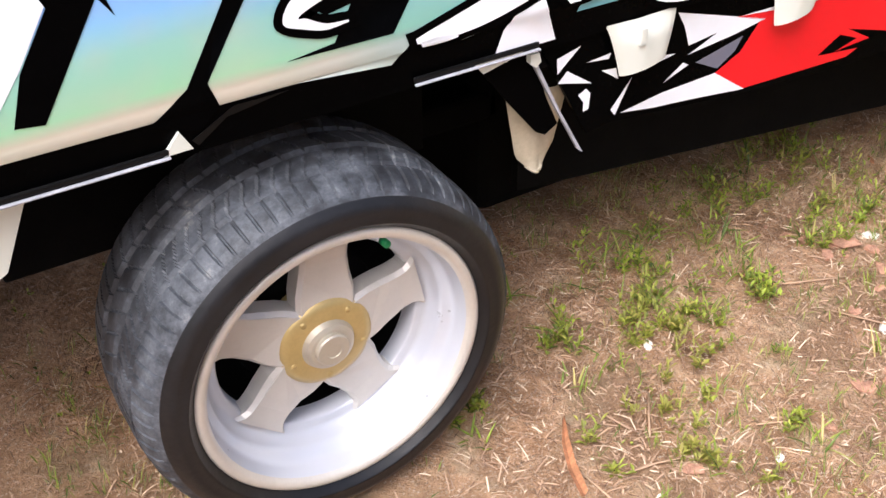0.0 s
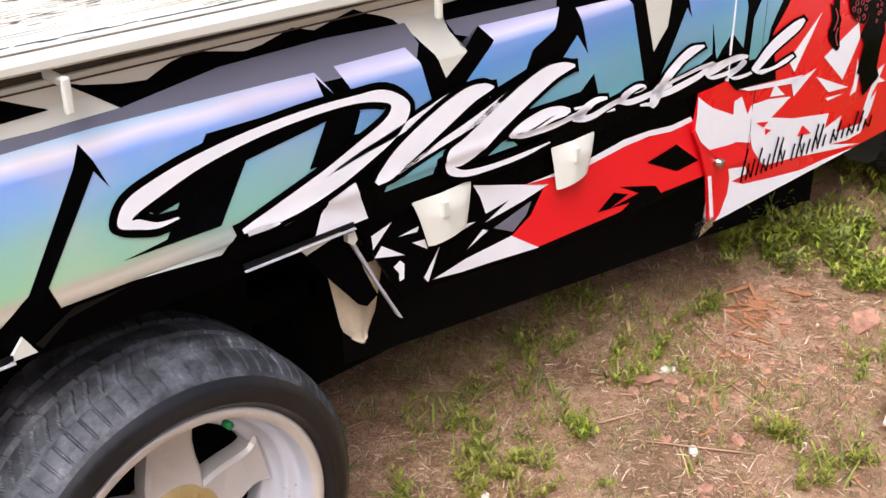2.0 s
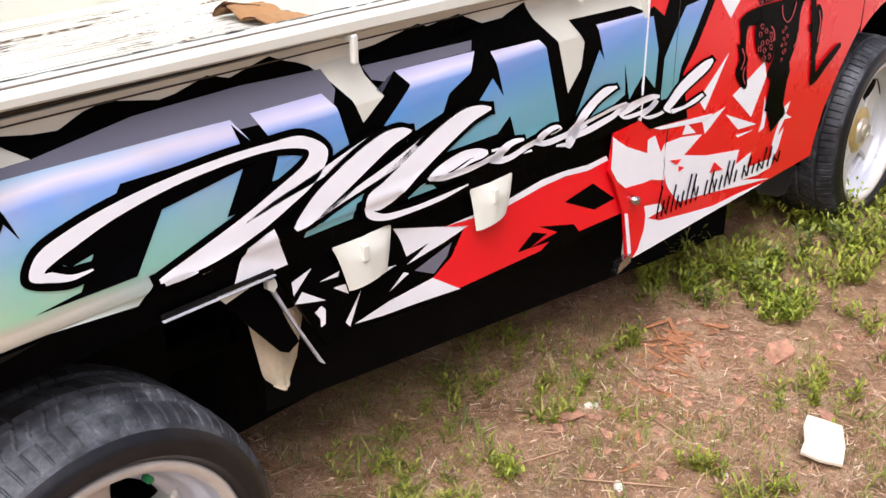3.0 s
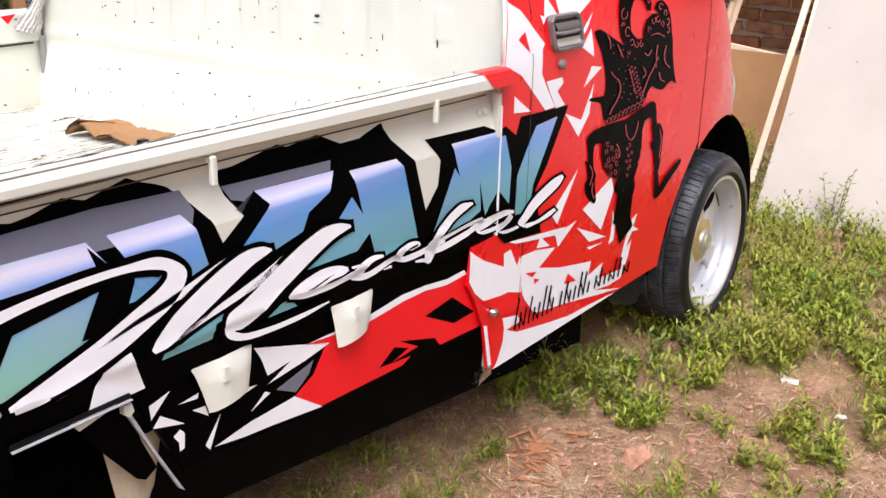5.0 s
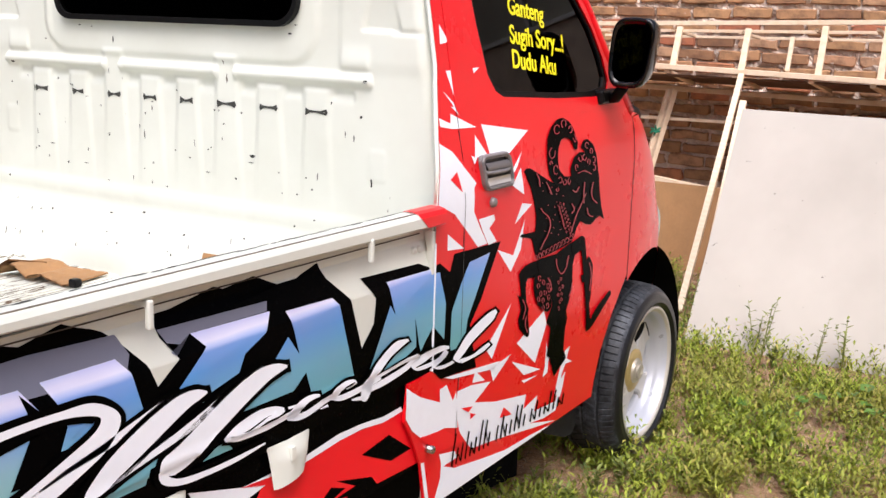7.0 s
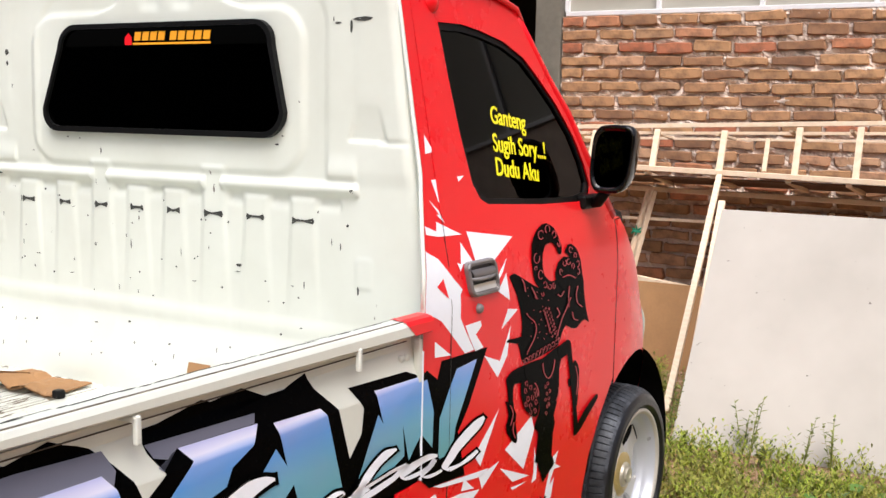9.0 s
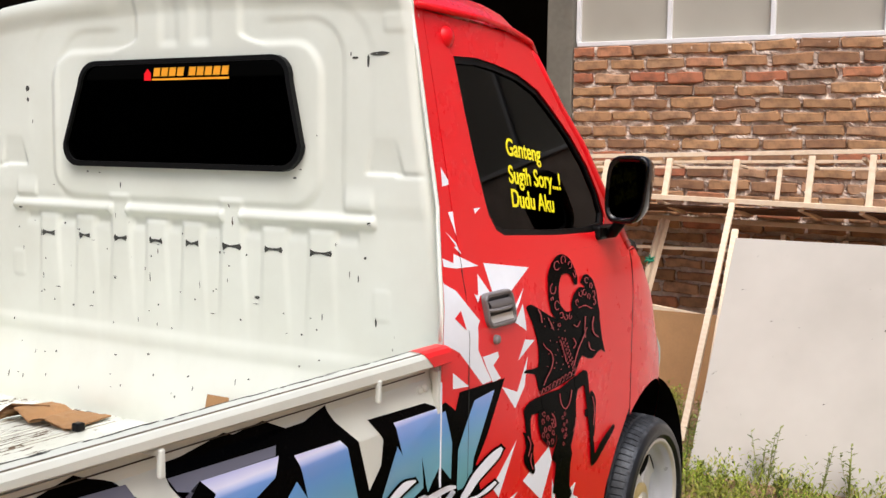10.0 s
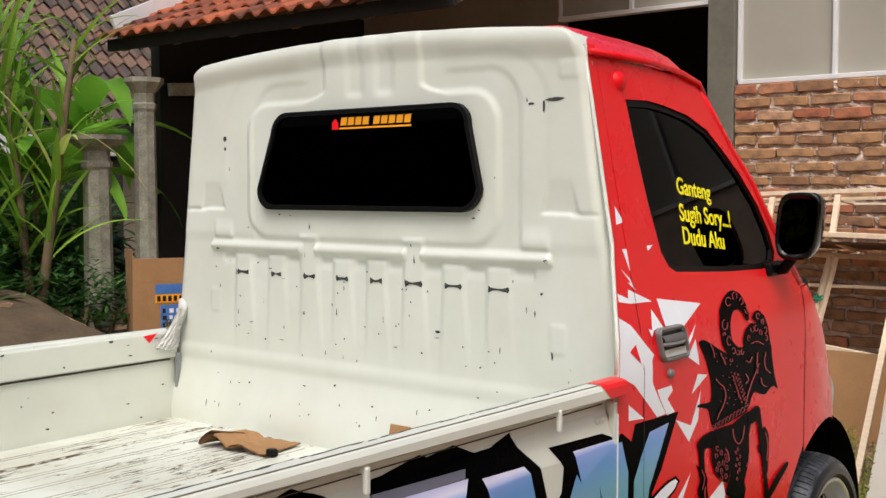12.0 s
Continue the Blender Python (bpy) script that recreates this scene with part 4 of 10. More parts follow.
t_tube("a_pillar", [(1.975, 0.140, 1.668), (2.040, 0.126, 1.597), (2.112, 0.110, 1.515), (2.208, 0.092, 1.427), (2.296, 0.068, 1.307), (2.430, 0.032, 1.130)], 0.022, RED, truck, 10)
t_tube("a_pillar", [(1.975, 1.510, 1.668), (2.040, 1.524, 1.597), (2.112, 1.540, 1.515), (2.208, 1.558, 1.427), (2.296, 1.582, 1.307), (2.430, 1.618, 1.130)], 0.022, RED, truck, 10)
# cab interior
t_box("cab_floor", (1.42, 0.05, 0.36), (3.0, 1.60, 0.42), UNDERSHADE, truck, 0.0)
t_box("dashboard", (2.35, 0.10, 0.75), (2.75, 1.55, 1.13), BLACKTRIM, truck, 0.03)
t_box("seat", (1.52, 0.18, 0.75), (1.95, 0.70, 0.95), BLACKTRIM, truck, 0.04)
t_box("seat", (1.50, 0.18, 0.90), (1.64, 0.70, 1.40), BLACKTRIM, truck, 0.05)
t_box("headrest", (1.52, 0.32, 1.43), (1.61, 0.56, 1.60), BLACKTRIM, truck, 0.03)
t_box("inner_wall", (1.44, 0.17, 0.75), (1.46, 1.48, 1.70), BLACKTRIM, truck, 0.0)


# -- wheels
def wheel(x, yl, dish, width):
    """A five-spoke alloy with a deep lip, in a low tyre. yl: the lip's outer plane; +y is inwards."""
    w = under(new("wheel"))
    c = (x, yl, ZC)
    seg = 984
    W = width
    wall = [(RL - 0.004, 0.006), (RL + 0.003, -0.003), (RL + 0.010, -0.010), (RL + 0.012, -0.0125), (RL + 0.015, -0.0105), (RL + 0.026, -0.012), (RL + 0.034, -0.010), (RL + 0.040, -0.006), (RL + 0.046, -0.001)]
    t_grid("sidewall", lathe(wall, 180, c), SIDEWALL, w, "black tyre wall")
    # crown of the tyre: rounded shoulders, worn ribs parted by grooves, cuts across the ribs
    crown = [(-0.001, RL + 0.046), (0.006, RT - 0.015), (0.014, RT - 0.010), (0.024, RT - 0.006), (0.040, RT - 0.002), (0.07, RT), (W * 0.6, RT), (W * 0.8, RT - 0.003), (W * 0.93, RT - 0.009), (W, RT - 0.03)]
    across = [-0.001 + (W + 0.001) * k / 46 for k in range(47)]

    def cut(y, k):
        if y < 0.046:
            return (0.0045 if k % 12 in (0, 1) else 0.0) * step(y, 0.002, 0.014)
        if y < 0.054 or 0.098 < y < 0.106 or 0.150 < y < 0.158:
            return 0.0065
        if y < 0.098:
            return 0.0035 if int(k + (y - 0.05) * 260) % 12 in (0, 1) else 0.0
        if y < 0.150:
            return 0.0030 if int(k - (y - 0.10) * 300) % 18 in (0, 1) else 0.0
        return 0.003 if int(k + (y - 0.15) * 150) % 14 in (0, 1) else 0.0

    rows = []
    for k in range(seg):
        a = 2 * math.pi * k / seg
        row = []
        for y in across:
            r = float(np.interp(y, [p for p, _ in crown], [q for _, q in crown])) - cut(y, k) - 0.0012 * max(0.0, noise.noise((math.cos(a) * 9, math.sin(a) * 9, y * 40)))
            row.append((c[0] + r * math.cos(a), c[1] + y, c[2] + r * math.sin(a)))
        rows.append(row)
    t_grid("tread", rows + [rows[0]], RUBBER, w, "worn grey tread with dust", smooth=False)
    R = RL
    lip_prof = [(R - 0.004, 0.010), (R, 0.0), (R - 0.004, -0.004), (R - 0.012, -0.004), (R - 0.016, 0.0), (R - 0.019, 0.004)]
    t_grid("lip", lathe(lip_prof, 120, c), LIPEDGE, w, "machined beige-grey rim edge")
    rim_prof = [(R - 0.019, 0.004), (R - 0.023, dish * 0.30), (R - 0.026, dish * 0.50), (R - 0.034, dish * 0.56), (R - 0.038, dish * 0.72), (R - 0.044, dish * 0.92), (R - 0.050, dish), (R - 0.058, dish + 0.002), (R - 0.061, dish + 0.006), (R - 0.062, dish + 0.034)]
    t_grid("rim", lathe(rim_prof, 120, c), LIPALLOY, w, "polished silver deep-dish rim")
    # alloy barrel in near-black: the wheel's inner shade is put into its colour
    t_grid("barrel", lathe([(R - 0.062, dish + 0.034), (R - 0.05, W - 0.02)], 60, c), UNDERSHADE, w)
    for k in range(5):
        a0 = radians(90 + 72 * k + (-6 if x < 1 else 20))
        bm = bmesh.new()
        prof2 = [(0.055, 0.046), (0.082, 0.045), (0.105, 0.0395), (0.130, 0.036), (0.146, 0.0365), (0.156, 0.041), (0.164, 0.050)]
        front = []
        for sgn in (1, -1):
            for r, hw in (prof2 if sgn > 0 else prof2[::-1]):
                front.append((r, sgn * hw))
        vs = []
        for lev, inset in ((dish - 0.006, 0.006), (dish, 0.0), (dish + 0.028, 0.0)):
            ring = []
            for r, hw in front:
                hh = hw - math.copysign(inset, hw)
                yy = lev - 0.012 * step(r, 0.12, 0.05)
                ring.append(bm.verts.new((c[0] + r * math.cos(a0) - hh * math.sin(a0), c[1] + yy, c[2] + r * math.sin(a0) + hh * math.cos(a0))))
            vs.append(ring)
        n = len(front)
        for a, b in zip(vs, vs[1:]):
            for i in range(n):
                bm.faces.new((a[i], a[(i + 1) % n], b[(i + 1) % n], b[i]))
        bm.faces.new(vs[0])
        bm.faces.new(vs[-1][::-1])
        under(part("spoke", bm, ALLOY), w)
    hub_prof = [(0.0, dish - 0.022), (0.060, dish - 0.022), (0.072, dish - 0.016), (0.076, dish - 0.004), (0.076, dish + 0.03)]
    t_grid("hub", lathe(hub_prof, 48, c), GOLD, w, "gold-coloured hub plate")
    cap_prof = [(0.0, dish - 0.039), (0.012, dish - 0.039), (0.0125, dish - 0.0405), (0.024, dish - 0.0405), (0.026, dish - 0.0385), (0.0265, dish - 0.033), (0.031, dish - 0.033), (0.037, dish - 0.030), (0.042, dish - 0.020)]
    t_grid("centre_cap", lathe(cap_prof, 48, c), CAPMETAL, w, "round satin silver cap", smooth=False)
    for q in range(5):
        aq = radians(54 + 72 * q)
        t_grid("bolt_hole", lathe([(0.0, dish - 0.0225), (0.0045, dish - 0.0228), (0.0055, dish - 0.0205)], 10, (c[0] + 0.058 * math.cos(aq), c[1], c[2] + 0.058 * math.sin(aq))), GOLD, w)
    drum = [(0.0, dish + 0.045), (0.11, dish + 0.045), (0.115, dish + 0.055), (0.115, dish + 0.075), (R - 0.054, dish + 0.08)]
    t_grid("brake_drum", lathe(drum, 40, c), UNDERSHADE, w)
    return w


wheel_rear = wheel(0.0, -0.055, 0.075, 0.232)
wheel_front = wheel(2.65, -0.005, 0.060, 0.19)
under(flat_poly("wheel_housing", [(2.65 + 0.42 * math.cos(radians(a)), ZC + 0.42 * math.sin(radians(a))) for a in range(-5, 186, 10)], lambda x, z, l: (x, 0.26 - l, z), 0.01, UNDERSHADE), truck)
t_grid("arch_liner", [[(2.65 + 0.412 * math.cos(radians(a)), y, ZC + 0.412 * math.sin(radians(a))) for a in range(0, 186, 6)] for y in (0.035, 0.26)], UNDERSHADE, truck)

# far wheels, then unseen black underside boxes added to keep light and sight out
far_rear = copy_thing(wheel_rear, Matrix.Translation((0, 1.65, 0)) @ Matrix.Scale(-1, 4, (0, 1, 0)))
far_front = copy_thing(wheel_front, Matrix.Translation((0, 1.65, 0)) @ Matrix.Scale(-1, 4, (0, 1, 0)))
for w in (far_rear, far_front):
    w.scale = (1, -1, 1)
    w.location = (0, 1.65, 0)
    w.rotation_euler = (0, 0, 0)
t_box("far_light_block", (0.30, 1.60, 0.17), (1.40, 1.63, 0.64), UNDERSHADE, truck, 0.006)
t_box("mid_light_block", (0.50, 0.38, 0.09), (1.28, 1.05, 0.58), UNDERSHADE, truck, 0.03)
t_box("front_light_block", (1.30, 0.42, 0.15), (2.20, 1.10, 0.60), UNDERSHADE, truck, 0.04)
# black sheet put where only shade shows below the sill
under(flat_poly("inner_sill", [(0.48, 0.59), (0.48, 0.25), (2.20, 0.035), (2.20, 0.59)], lambda x, z, l: (x, 0.24 - l, z), 0.02, UNDERSHADE), truck)
t_box("floor_light_block", (1.36, 0.06, 0.40), (2.26, 1.58, 0.44), UNDERSHADE, truck, 0.006)
t_box("leaf_spring", (-0.50, 0.38, 0.30), (0.55, 0.44, 0.36), UNDERSHADE, truck, 0.01)
t_box("leaf_spring", (-0.50, 1.21, 0.30), (0.55, 1.27, 0.36), UNDERSHADE, truck, 0.01)
t_box("inner_guard", (-0.36, 0.30, 0.34), (0.34, 0.32, 0.60), UNDERSHADE, truck, 0.004)
t_box("rear_light_block", (-0.95, 0.55, 0.30), (-0.40, 1.10, 0.52), UNDERSHADE, truck, 0.05)
# seam along the gate rail
under(bar("rail_seam", (X0, -0.0104, 1.0172), (1.24, -0.0104, 1.0018), 0.0018, 0.0022, LINEBROWN, None, 0.0), gate_r)
t_tube("valve_cap", [(0.105, 0.020, 0.410), (0.105, 0.004, 0.412)], 0.006, GREENCAP, wheel_rear, 8)
t_box("gate_seal", (1.3228, -0.0040, 0.646), (1.3262, 0.010, 0.925), WHITEVINYL, gate_r, 0.0)
under(flat_poly("mud_guard", [(2.06, 0.43), (2.06, 0.262), (2.09, 0.236), (2.22, 0.184), (2.27, 0.180), (2.293, 0.198), (2.296, 0.43)], lambda x, z, l: (x, 0.085 - l, z), 0.006, FLAPBLACK), truck)
t_box("mud_guard", (2.200, 0.092, 0.20), (2.212, 0.45, 0.43), FLAPBLACK, truck, 0.004)
t_box("mud_guard", (2.200, 1.20, 0.20), (2.212, 1.575, 0.43), FLAPBLACK, truck, 0.004)
# unseen plate added to block light behind the front wheel
t_box("wheel_light_block", (2.215, 0.30, 0.16), (2.26, 1.35, 0.42), UNDERSHADE, truck, 0.006)
under(bar("fold_seam", (X0, 0.0238, 0.9640), (1.30, 0.0238, 0.9475), 0.002, 0.0022, JOINTSHADE, None, 0.0), gate_r)


# ---- vinyl graphics on the flank ----
CUTS = {"gate": [z for z, _ in GATE], "door": [0.6, 1.0, 1.05, 1.08, 1.15, 1.25], "skirt": []}
skirt = under(new("apron"))
skirt["label"] = "black lower apron with red and white graphics"


def surface(surf, x, z, lift):
    if surf == "gate":
        return (x, gate_y(z) - lift, z)
    if surf == "door":
        y = side_y(z) if x < 2.4 else plan_y(x, z)
        if z > 0.98:
            x = max(x, rear_x(z) + 0.0005)
        return (x, y - lift, z)
    return (x, skirt_y(z) - lift, z)


def skirt_y(z):
    return 0.012 + 0.03 * (0.62 - z)


def decal(surf, mat, layer, outline):
    """A vinyl cut-out laid on a panel; higher layers lie on lower ones."""
    from mathutils.geometry import tessellate_polygon
    bm = bmesh.new()
    if surf == "door":
        outline = [(x, max(z, 0.3195)) for x, z in outline]
    vs = [bm.verts.new((x, 0.0, z)) for x, z in outline]
    for t in tessellate_polygon([[Vector((x, z, 0)) for x, z in outline]]):
        try:
            bm.faces.new([vs[i] for i in t])
        except ValueError:
            pass
    for c in CUTS[surf]:
        bmesh.ops.bisect_plane(bm, geom=bm.verts[:] + bm.edges[:] + bm.faces[:], plane_co=(0, 0, c), plane_no=(0, 0, 1))
    for v in bm.verts:
        v.co = surface(surf, v.co.x, v.co.z, 0.0008 * layer)
    return under(part("graphic", bm, mat, smooth=True), {"gate": gate_r, "door": door, "skirt": skirt}[surf])


def rounded(pts, n):
    """Eases the corners of a closed outline."""
    out = []
    m = len(pts)
    for k in range(m):
        a, b, c, d = (Vector(pts[(k + i) % m]) for i in (-1, 0, 1, 2))
        for q in range(n):
            t = q / n
            v = 0.5 * (2 * b + (c - a) * t + (2 * a - 5 * b + 4 * c - d) * t * t + (3 * b - a - 3 * c + d) * t ** 3)
            out.append(tuple(0.55 * v + 0.45 * (b + (c - b) * t)))
    return out


def spline(pts, n=5):
    """Smooths a line of points."""
    out = []
    p = [np.array(q, float) for q in pts]
    p = [2 * p[0] - p[1]] + p + [2 * p[-1] - p[-2]]
    for a, b, c, d in zip(p, p[1:], p[2:], p[3:]):
        for k in range(n):
            t = k / n
            out.append(0.5 * (2 * b + (c - a) * t + (2 * a - 5 * b + 4 * c - d) * t * t + (3 * b - a - 3 * c + d) * t ** 3))
    return out + [p[-2]]


def script_stroke(surf, layer, pairs, edge):
    """A brush stroke of white script between two edges, on a wider black one."""
    e = spline(pairs)
    for mat, grow, lay in ((BLACK, edge, layer - 1), (WHITEVINYL, 0.0, layer)):
        quads = []
        for q in e:
            a, b = Vector(q[:2]), Vector(q[2:])
            d = (b - a).normalized() if (b - a).length > 1e-5 else Vector((0, 1))
            quads.append((a - d * grow, b + d * grow))
        if grow:
            for end, nxt in ((0, 1), (-1, -2)):
                mid, mid2 = (quads[end][0] + quads[end][1]) / 2, (quads[nxt][0] + quads[nxt][1]) / 2
                back = (mid - mid2).normalized() * grow
                quads.insert(0 if end == 0 else len(quads), (quads[end][0] + back, quads[end][1] + back))
        bm = bmesh.new()
        prev = None
        for a, b in quads:
            cur = [bm.verts.new((a[0], 0, a[1])), bm.verts.new((b[0], 0, b[1]))]
            if prev:
                bm.faces.new((prev[0], prev[1], cur[1], cur[0]))
            prev = cur
        for c in CUTS[surf]:
            bmesh.ops.bisect_plane(bm, geom=bm.verts[:] + bm.edges[:] + bm.faces[:], plane_co=(0, 0, c), plane_no=(0, 0, 1))
        for v in bm.verts:
            v.co = surface(surf, v.co.x, v.co.z, 0.0008 * lay)
        under(part("lettering" if not grow else "lettering_outline", bm, mat, smooth=True), {"gate": gate_r, "door": door}[surf])


decal('gate', BLACK, 1, [(-0.024, 0.95), (0.026, 0.94), (0.059, 0.937), (0.095, 0.952), (0.127, 0.958), (0.202, 0.942), (0.229, 0.945), (0.279, 0.958), (0.315, 0.947), (0.385, 0.963), (0.41, 0.952), (0.435, 0.944), (0.456, 0.935), (0.49, 0.904), (0.519, 0.873), (0.538, 0.834), (0.584, 0.866), (0.556, 0.903), (0.546, 0.939), (0.587, 0.94), (0.637, 0.948), (0.685, 0.956), (0.707, 0.948), (0.782, 0.955), (0.84, 0.93), (0.892, 0.93), (0.955, 0.947), (0.973, 0.915), (1.028, 0.867), (1.065, 0.762), (1.104, 0.802), (1.111, 0.851), (1.071, 0.897), (1.275, 0.89), (1.322, 0.872), (1.322, 0.6425), (-0.94, 0.6425), (-0.94, 0.912), (-0.189, 0.914), (-0.083, 0.912), (0.016, 0.914), (-0.049, 0.959)])
decal('gate', BLACK, 1, [(-0.157, 0.972), (-0.112, 0.951), (-0.068, 0.931), (-0.123, 0.929), (-0.186, 0.93), (-0.45, 0.93), (-0.45, 0.952), (-0.25, 0.952)])
# grey bands paint the sky's reflection on the fold's black vinyl
decal('gate', SHEENGREY, 2, [(-0.192, 0.898), (-0.189, 0.914), (-0.083, 0.912), (0.016, 0.914), (0.159, 0.931), (0.328, 0.933), (0.475, 0.927), (0.492, 0.895), (0.482, 0.876), (0.331, 0.879), (0.304, 0.88), (0.153, 0.886), (0.013, 0.889), (-0.195, 0.886)])
decal('gate', SHEENGREY, 2, [(0.553, 0.916), (0.804, 0.909), (0.797, 0.893), (0.616, 0.897), (0.57, 0.878), (0.58, 0.871)])
decal('gate', SHEENGREY, 2, [(-0.94, 0.87), (-0.94, 0.925), (-0.45, 0.922), (-0.189, 0.914), (-0.195, 0.886)])
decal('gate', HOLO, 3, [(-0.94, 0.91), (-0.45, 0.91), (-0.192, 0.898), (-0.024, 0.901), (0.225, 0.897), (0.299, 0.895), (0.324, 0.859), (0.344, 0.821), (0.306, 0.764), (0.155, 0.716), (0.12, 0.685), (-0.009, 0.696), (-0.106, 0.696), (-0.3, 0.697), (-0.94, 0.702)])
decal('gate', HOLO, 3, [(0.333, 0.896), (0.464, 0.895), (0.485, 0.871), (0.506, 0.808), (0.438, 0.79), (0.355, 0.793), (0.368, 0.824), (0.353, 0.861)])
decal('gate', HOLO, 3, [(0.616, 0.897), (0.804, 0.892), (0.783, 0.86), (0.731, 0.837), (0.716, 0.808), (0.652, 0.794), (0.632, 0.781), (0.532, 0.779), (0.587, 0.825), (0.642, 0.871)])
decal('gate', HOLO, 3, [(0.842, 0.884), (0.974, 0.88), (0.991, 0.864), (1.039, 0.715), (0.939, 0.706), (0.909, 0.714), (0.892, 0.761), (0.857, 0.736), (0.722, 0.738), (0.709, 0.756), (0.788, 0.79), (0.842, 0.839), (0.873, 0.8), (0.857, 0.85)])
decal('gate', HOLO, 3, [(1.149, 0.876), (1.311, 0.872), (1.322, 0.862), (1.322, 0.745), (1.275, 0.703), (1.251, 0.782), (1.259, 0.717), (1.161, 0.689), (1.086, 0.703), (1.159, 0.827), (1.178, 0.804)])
decal('gate', BLACK, 4, [(-0.049, 0.889), (-0.037, 0.866), (-0.022, 0.828), (-0.039, 0.854), (-0.118, 0.728), (-0.107, 0.695), (-0.135, 0.67), (-0.194, 0.693), (-0.167, 0.71), (-0.143, 0.727), (-0.097, 0.805)])
decal('gate', BLACK, 4, [(-0.232, 0.906), (-0.218, 0.873), (-0.205, 0.831), (-0.221, 0.855), (-0.299, 0.73), (-0.331, 0.734), (-0.312, 0.792), (-0.272, 0.855), (-0.289, 0.893)])
decal('gate', WHITEVINYL, 4, [(-0.312, 0.889), (-0.289, 0.893), (-0.273, 0.857), (-0.31, 0.798), (-0.361, 0.73), (-0.336, 0.809)])
decal('gate', BLACK, 4, [(0.116, 0.859), (0.205, 0.859), (0.199, 0.845), (0.277, 0.842), (0.331, 0.857), (0.375, 0.831), (0.329, 0.829), (0.171, 0.807), (0.123, 0.728), (-0.02, 0.728), (0.043, 0.736), (0.067, 0.78), (0.033, 0.773), (0.023, 0.782), (0.093, 0.823)])
decal('gate', BLACK, 4, [(0.324, 0.859), (0.36, 0.826), (0.343, 0.797), (0.306, 0.764), (0.272, 0.764), (0.31, 0.834), (0.298, 0.889)])
decal('gate', WHITEVINYL, 4, [(0.306, 0.711), (0.352, 0.72), (0.374, 0.655), (0.274, 0.654), (0.287, 0.689)])
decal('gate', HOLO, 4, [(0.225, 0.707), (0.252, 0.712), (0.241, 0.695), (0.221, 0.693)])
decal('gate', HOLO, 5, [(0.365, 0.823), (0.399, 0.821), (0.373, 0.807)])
decal('door', BLACK, 1, [(1.3265, 0.646), (1.3265, 0.875), (1.346, 0.879), (1.389, 0.852), (1.405, 0.889), (1.616, 0.883), (1.532, 0.761), (1.485, 0.712), (1.521, 0.603), (1.432, 0.612), (1.365, 0.617)])
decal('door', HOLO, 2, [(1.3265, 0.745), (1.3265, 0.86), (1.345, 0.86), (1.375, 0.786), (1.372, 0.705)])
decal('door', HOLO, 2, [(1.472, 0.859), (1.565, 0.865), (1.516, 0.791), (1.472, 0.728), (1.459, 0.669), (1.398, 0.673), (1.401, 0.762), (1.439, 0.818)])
script_stroke('gate', 6, [(0.062, 0.762, 0.063, 0.759), (0.033, 0.764, 0.033, 0.756), (0.009, 0.776, 0.006, 0.763), (-0.001, 0.778, -0.021, 0.776), (0.008, 0.785, -0.006, 0.805), (0.048, 0.8, 0.037, 0.822), (0.105, 0.818, 0.098, 0.836), (0.187, 0.833, 0.182, 0.847), (0.278, 0.84, 0.275, 0.852), (0.357, 0.839, 0.354, 0.851), (0.41, 0.828, 0.414, 0.846), (0.424, 0.817, 0.46, 0.813), (0.407, 0.8, 0.437, 0.773), (0.355, 0.779, 0.381, 0.746), (0.294, 0.756, 0.316, 0.722), (0.232, 0.737, 0.247, 0.707), (0.179, 0.721, 0.186, 0.703), (0.153, 0.713, 0.155, 0.706)], 0.011)
script_stroke('gate', 6, [(0.162, 0.7, 0.16, 0.707), (0.192, 0.699, 0.19, 0.708), (0.215, 0.701, 0.215, 0.703)], 0.008)
script_stroke('gate', 6, [(0.303, 0.745, 0.302, 0.747), (0.363, 0.758, 0.359, 0.765), (0.429, 0.769, 0.423, 0.78), (0.5, 0.782, 0.49, 0.798), (0.561, 0.791, 0.55, 0.812), (0.608, 0.793, 0.601, 0.811)], 0.008)
script_stroke('gate', 7, [(0.637, 0.8, 0.638, 0.796), (0.614, 0.809, 0.621, 0.791), (0.577, 0.81, 0.595, 0.784), (0.532, 0.798, 0.558, 0.768), (0.48, 0.777, 0.508, 0.745), (0.433, 0.753, 0.46, 0.724), (0.402, 0.729, 0.421, 0.707), (0.386, 0.711, 0.392, 0.704)], 0.01)
script_stroke('gate', 6, [(0.432, 0.709, 0.431, 0.711), (0.507, 0.725, 0.501, 0.734), (0.583, 0.74, 0.574, 0.753), (0.65, 0.754, 0.636, 0.771), (0.718, 0.771, 0.701, 0.793), (0.788, 0.784, 0.771, 0.807)], 0.008)
script_stroke('gate', 7, [(0.835, 0.791, 0.836, 0.786), (0.804, 0.801, 0.814, 0.782), (0.758, 0.802, 0.782, 0.774), (0.694, 0.783, 0.726, 0.751), (0.626, 0.753, 0.659, 0.72), (0.574, 0.73, 0.607, 0.694), (0.536, 0.714, 0.568, 0.684), (0.536, 0.68, 0.552, 0.686), (0.579, 0.661, 0.578, 0.673), (0.644, 0.656, 0.64, 0.666), (0.713, 0.656, 0.708, 0.665), (0.78, 0.663, 0.779, 0.666)], 0.01)
script_stroke('gate', 7, [(0.676, 0.702, 0.673, 0.706), (0.699, 0.701, 0.689, 0.715), (0.736, 0.704, 0.722, 0.725), (0.774, 0.711, 0.763, 0.73), (0.804, 0.712, 0.801, 0.725), (0.827, 0.71, 0.827, 0.715)], 0.007)
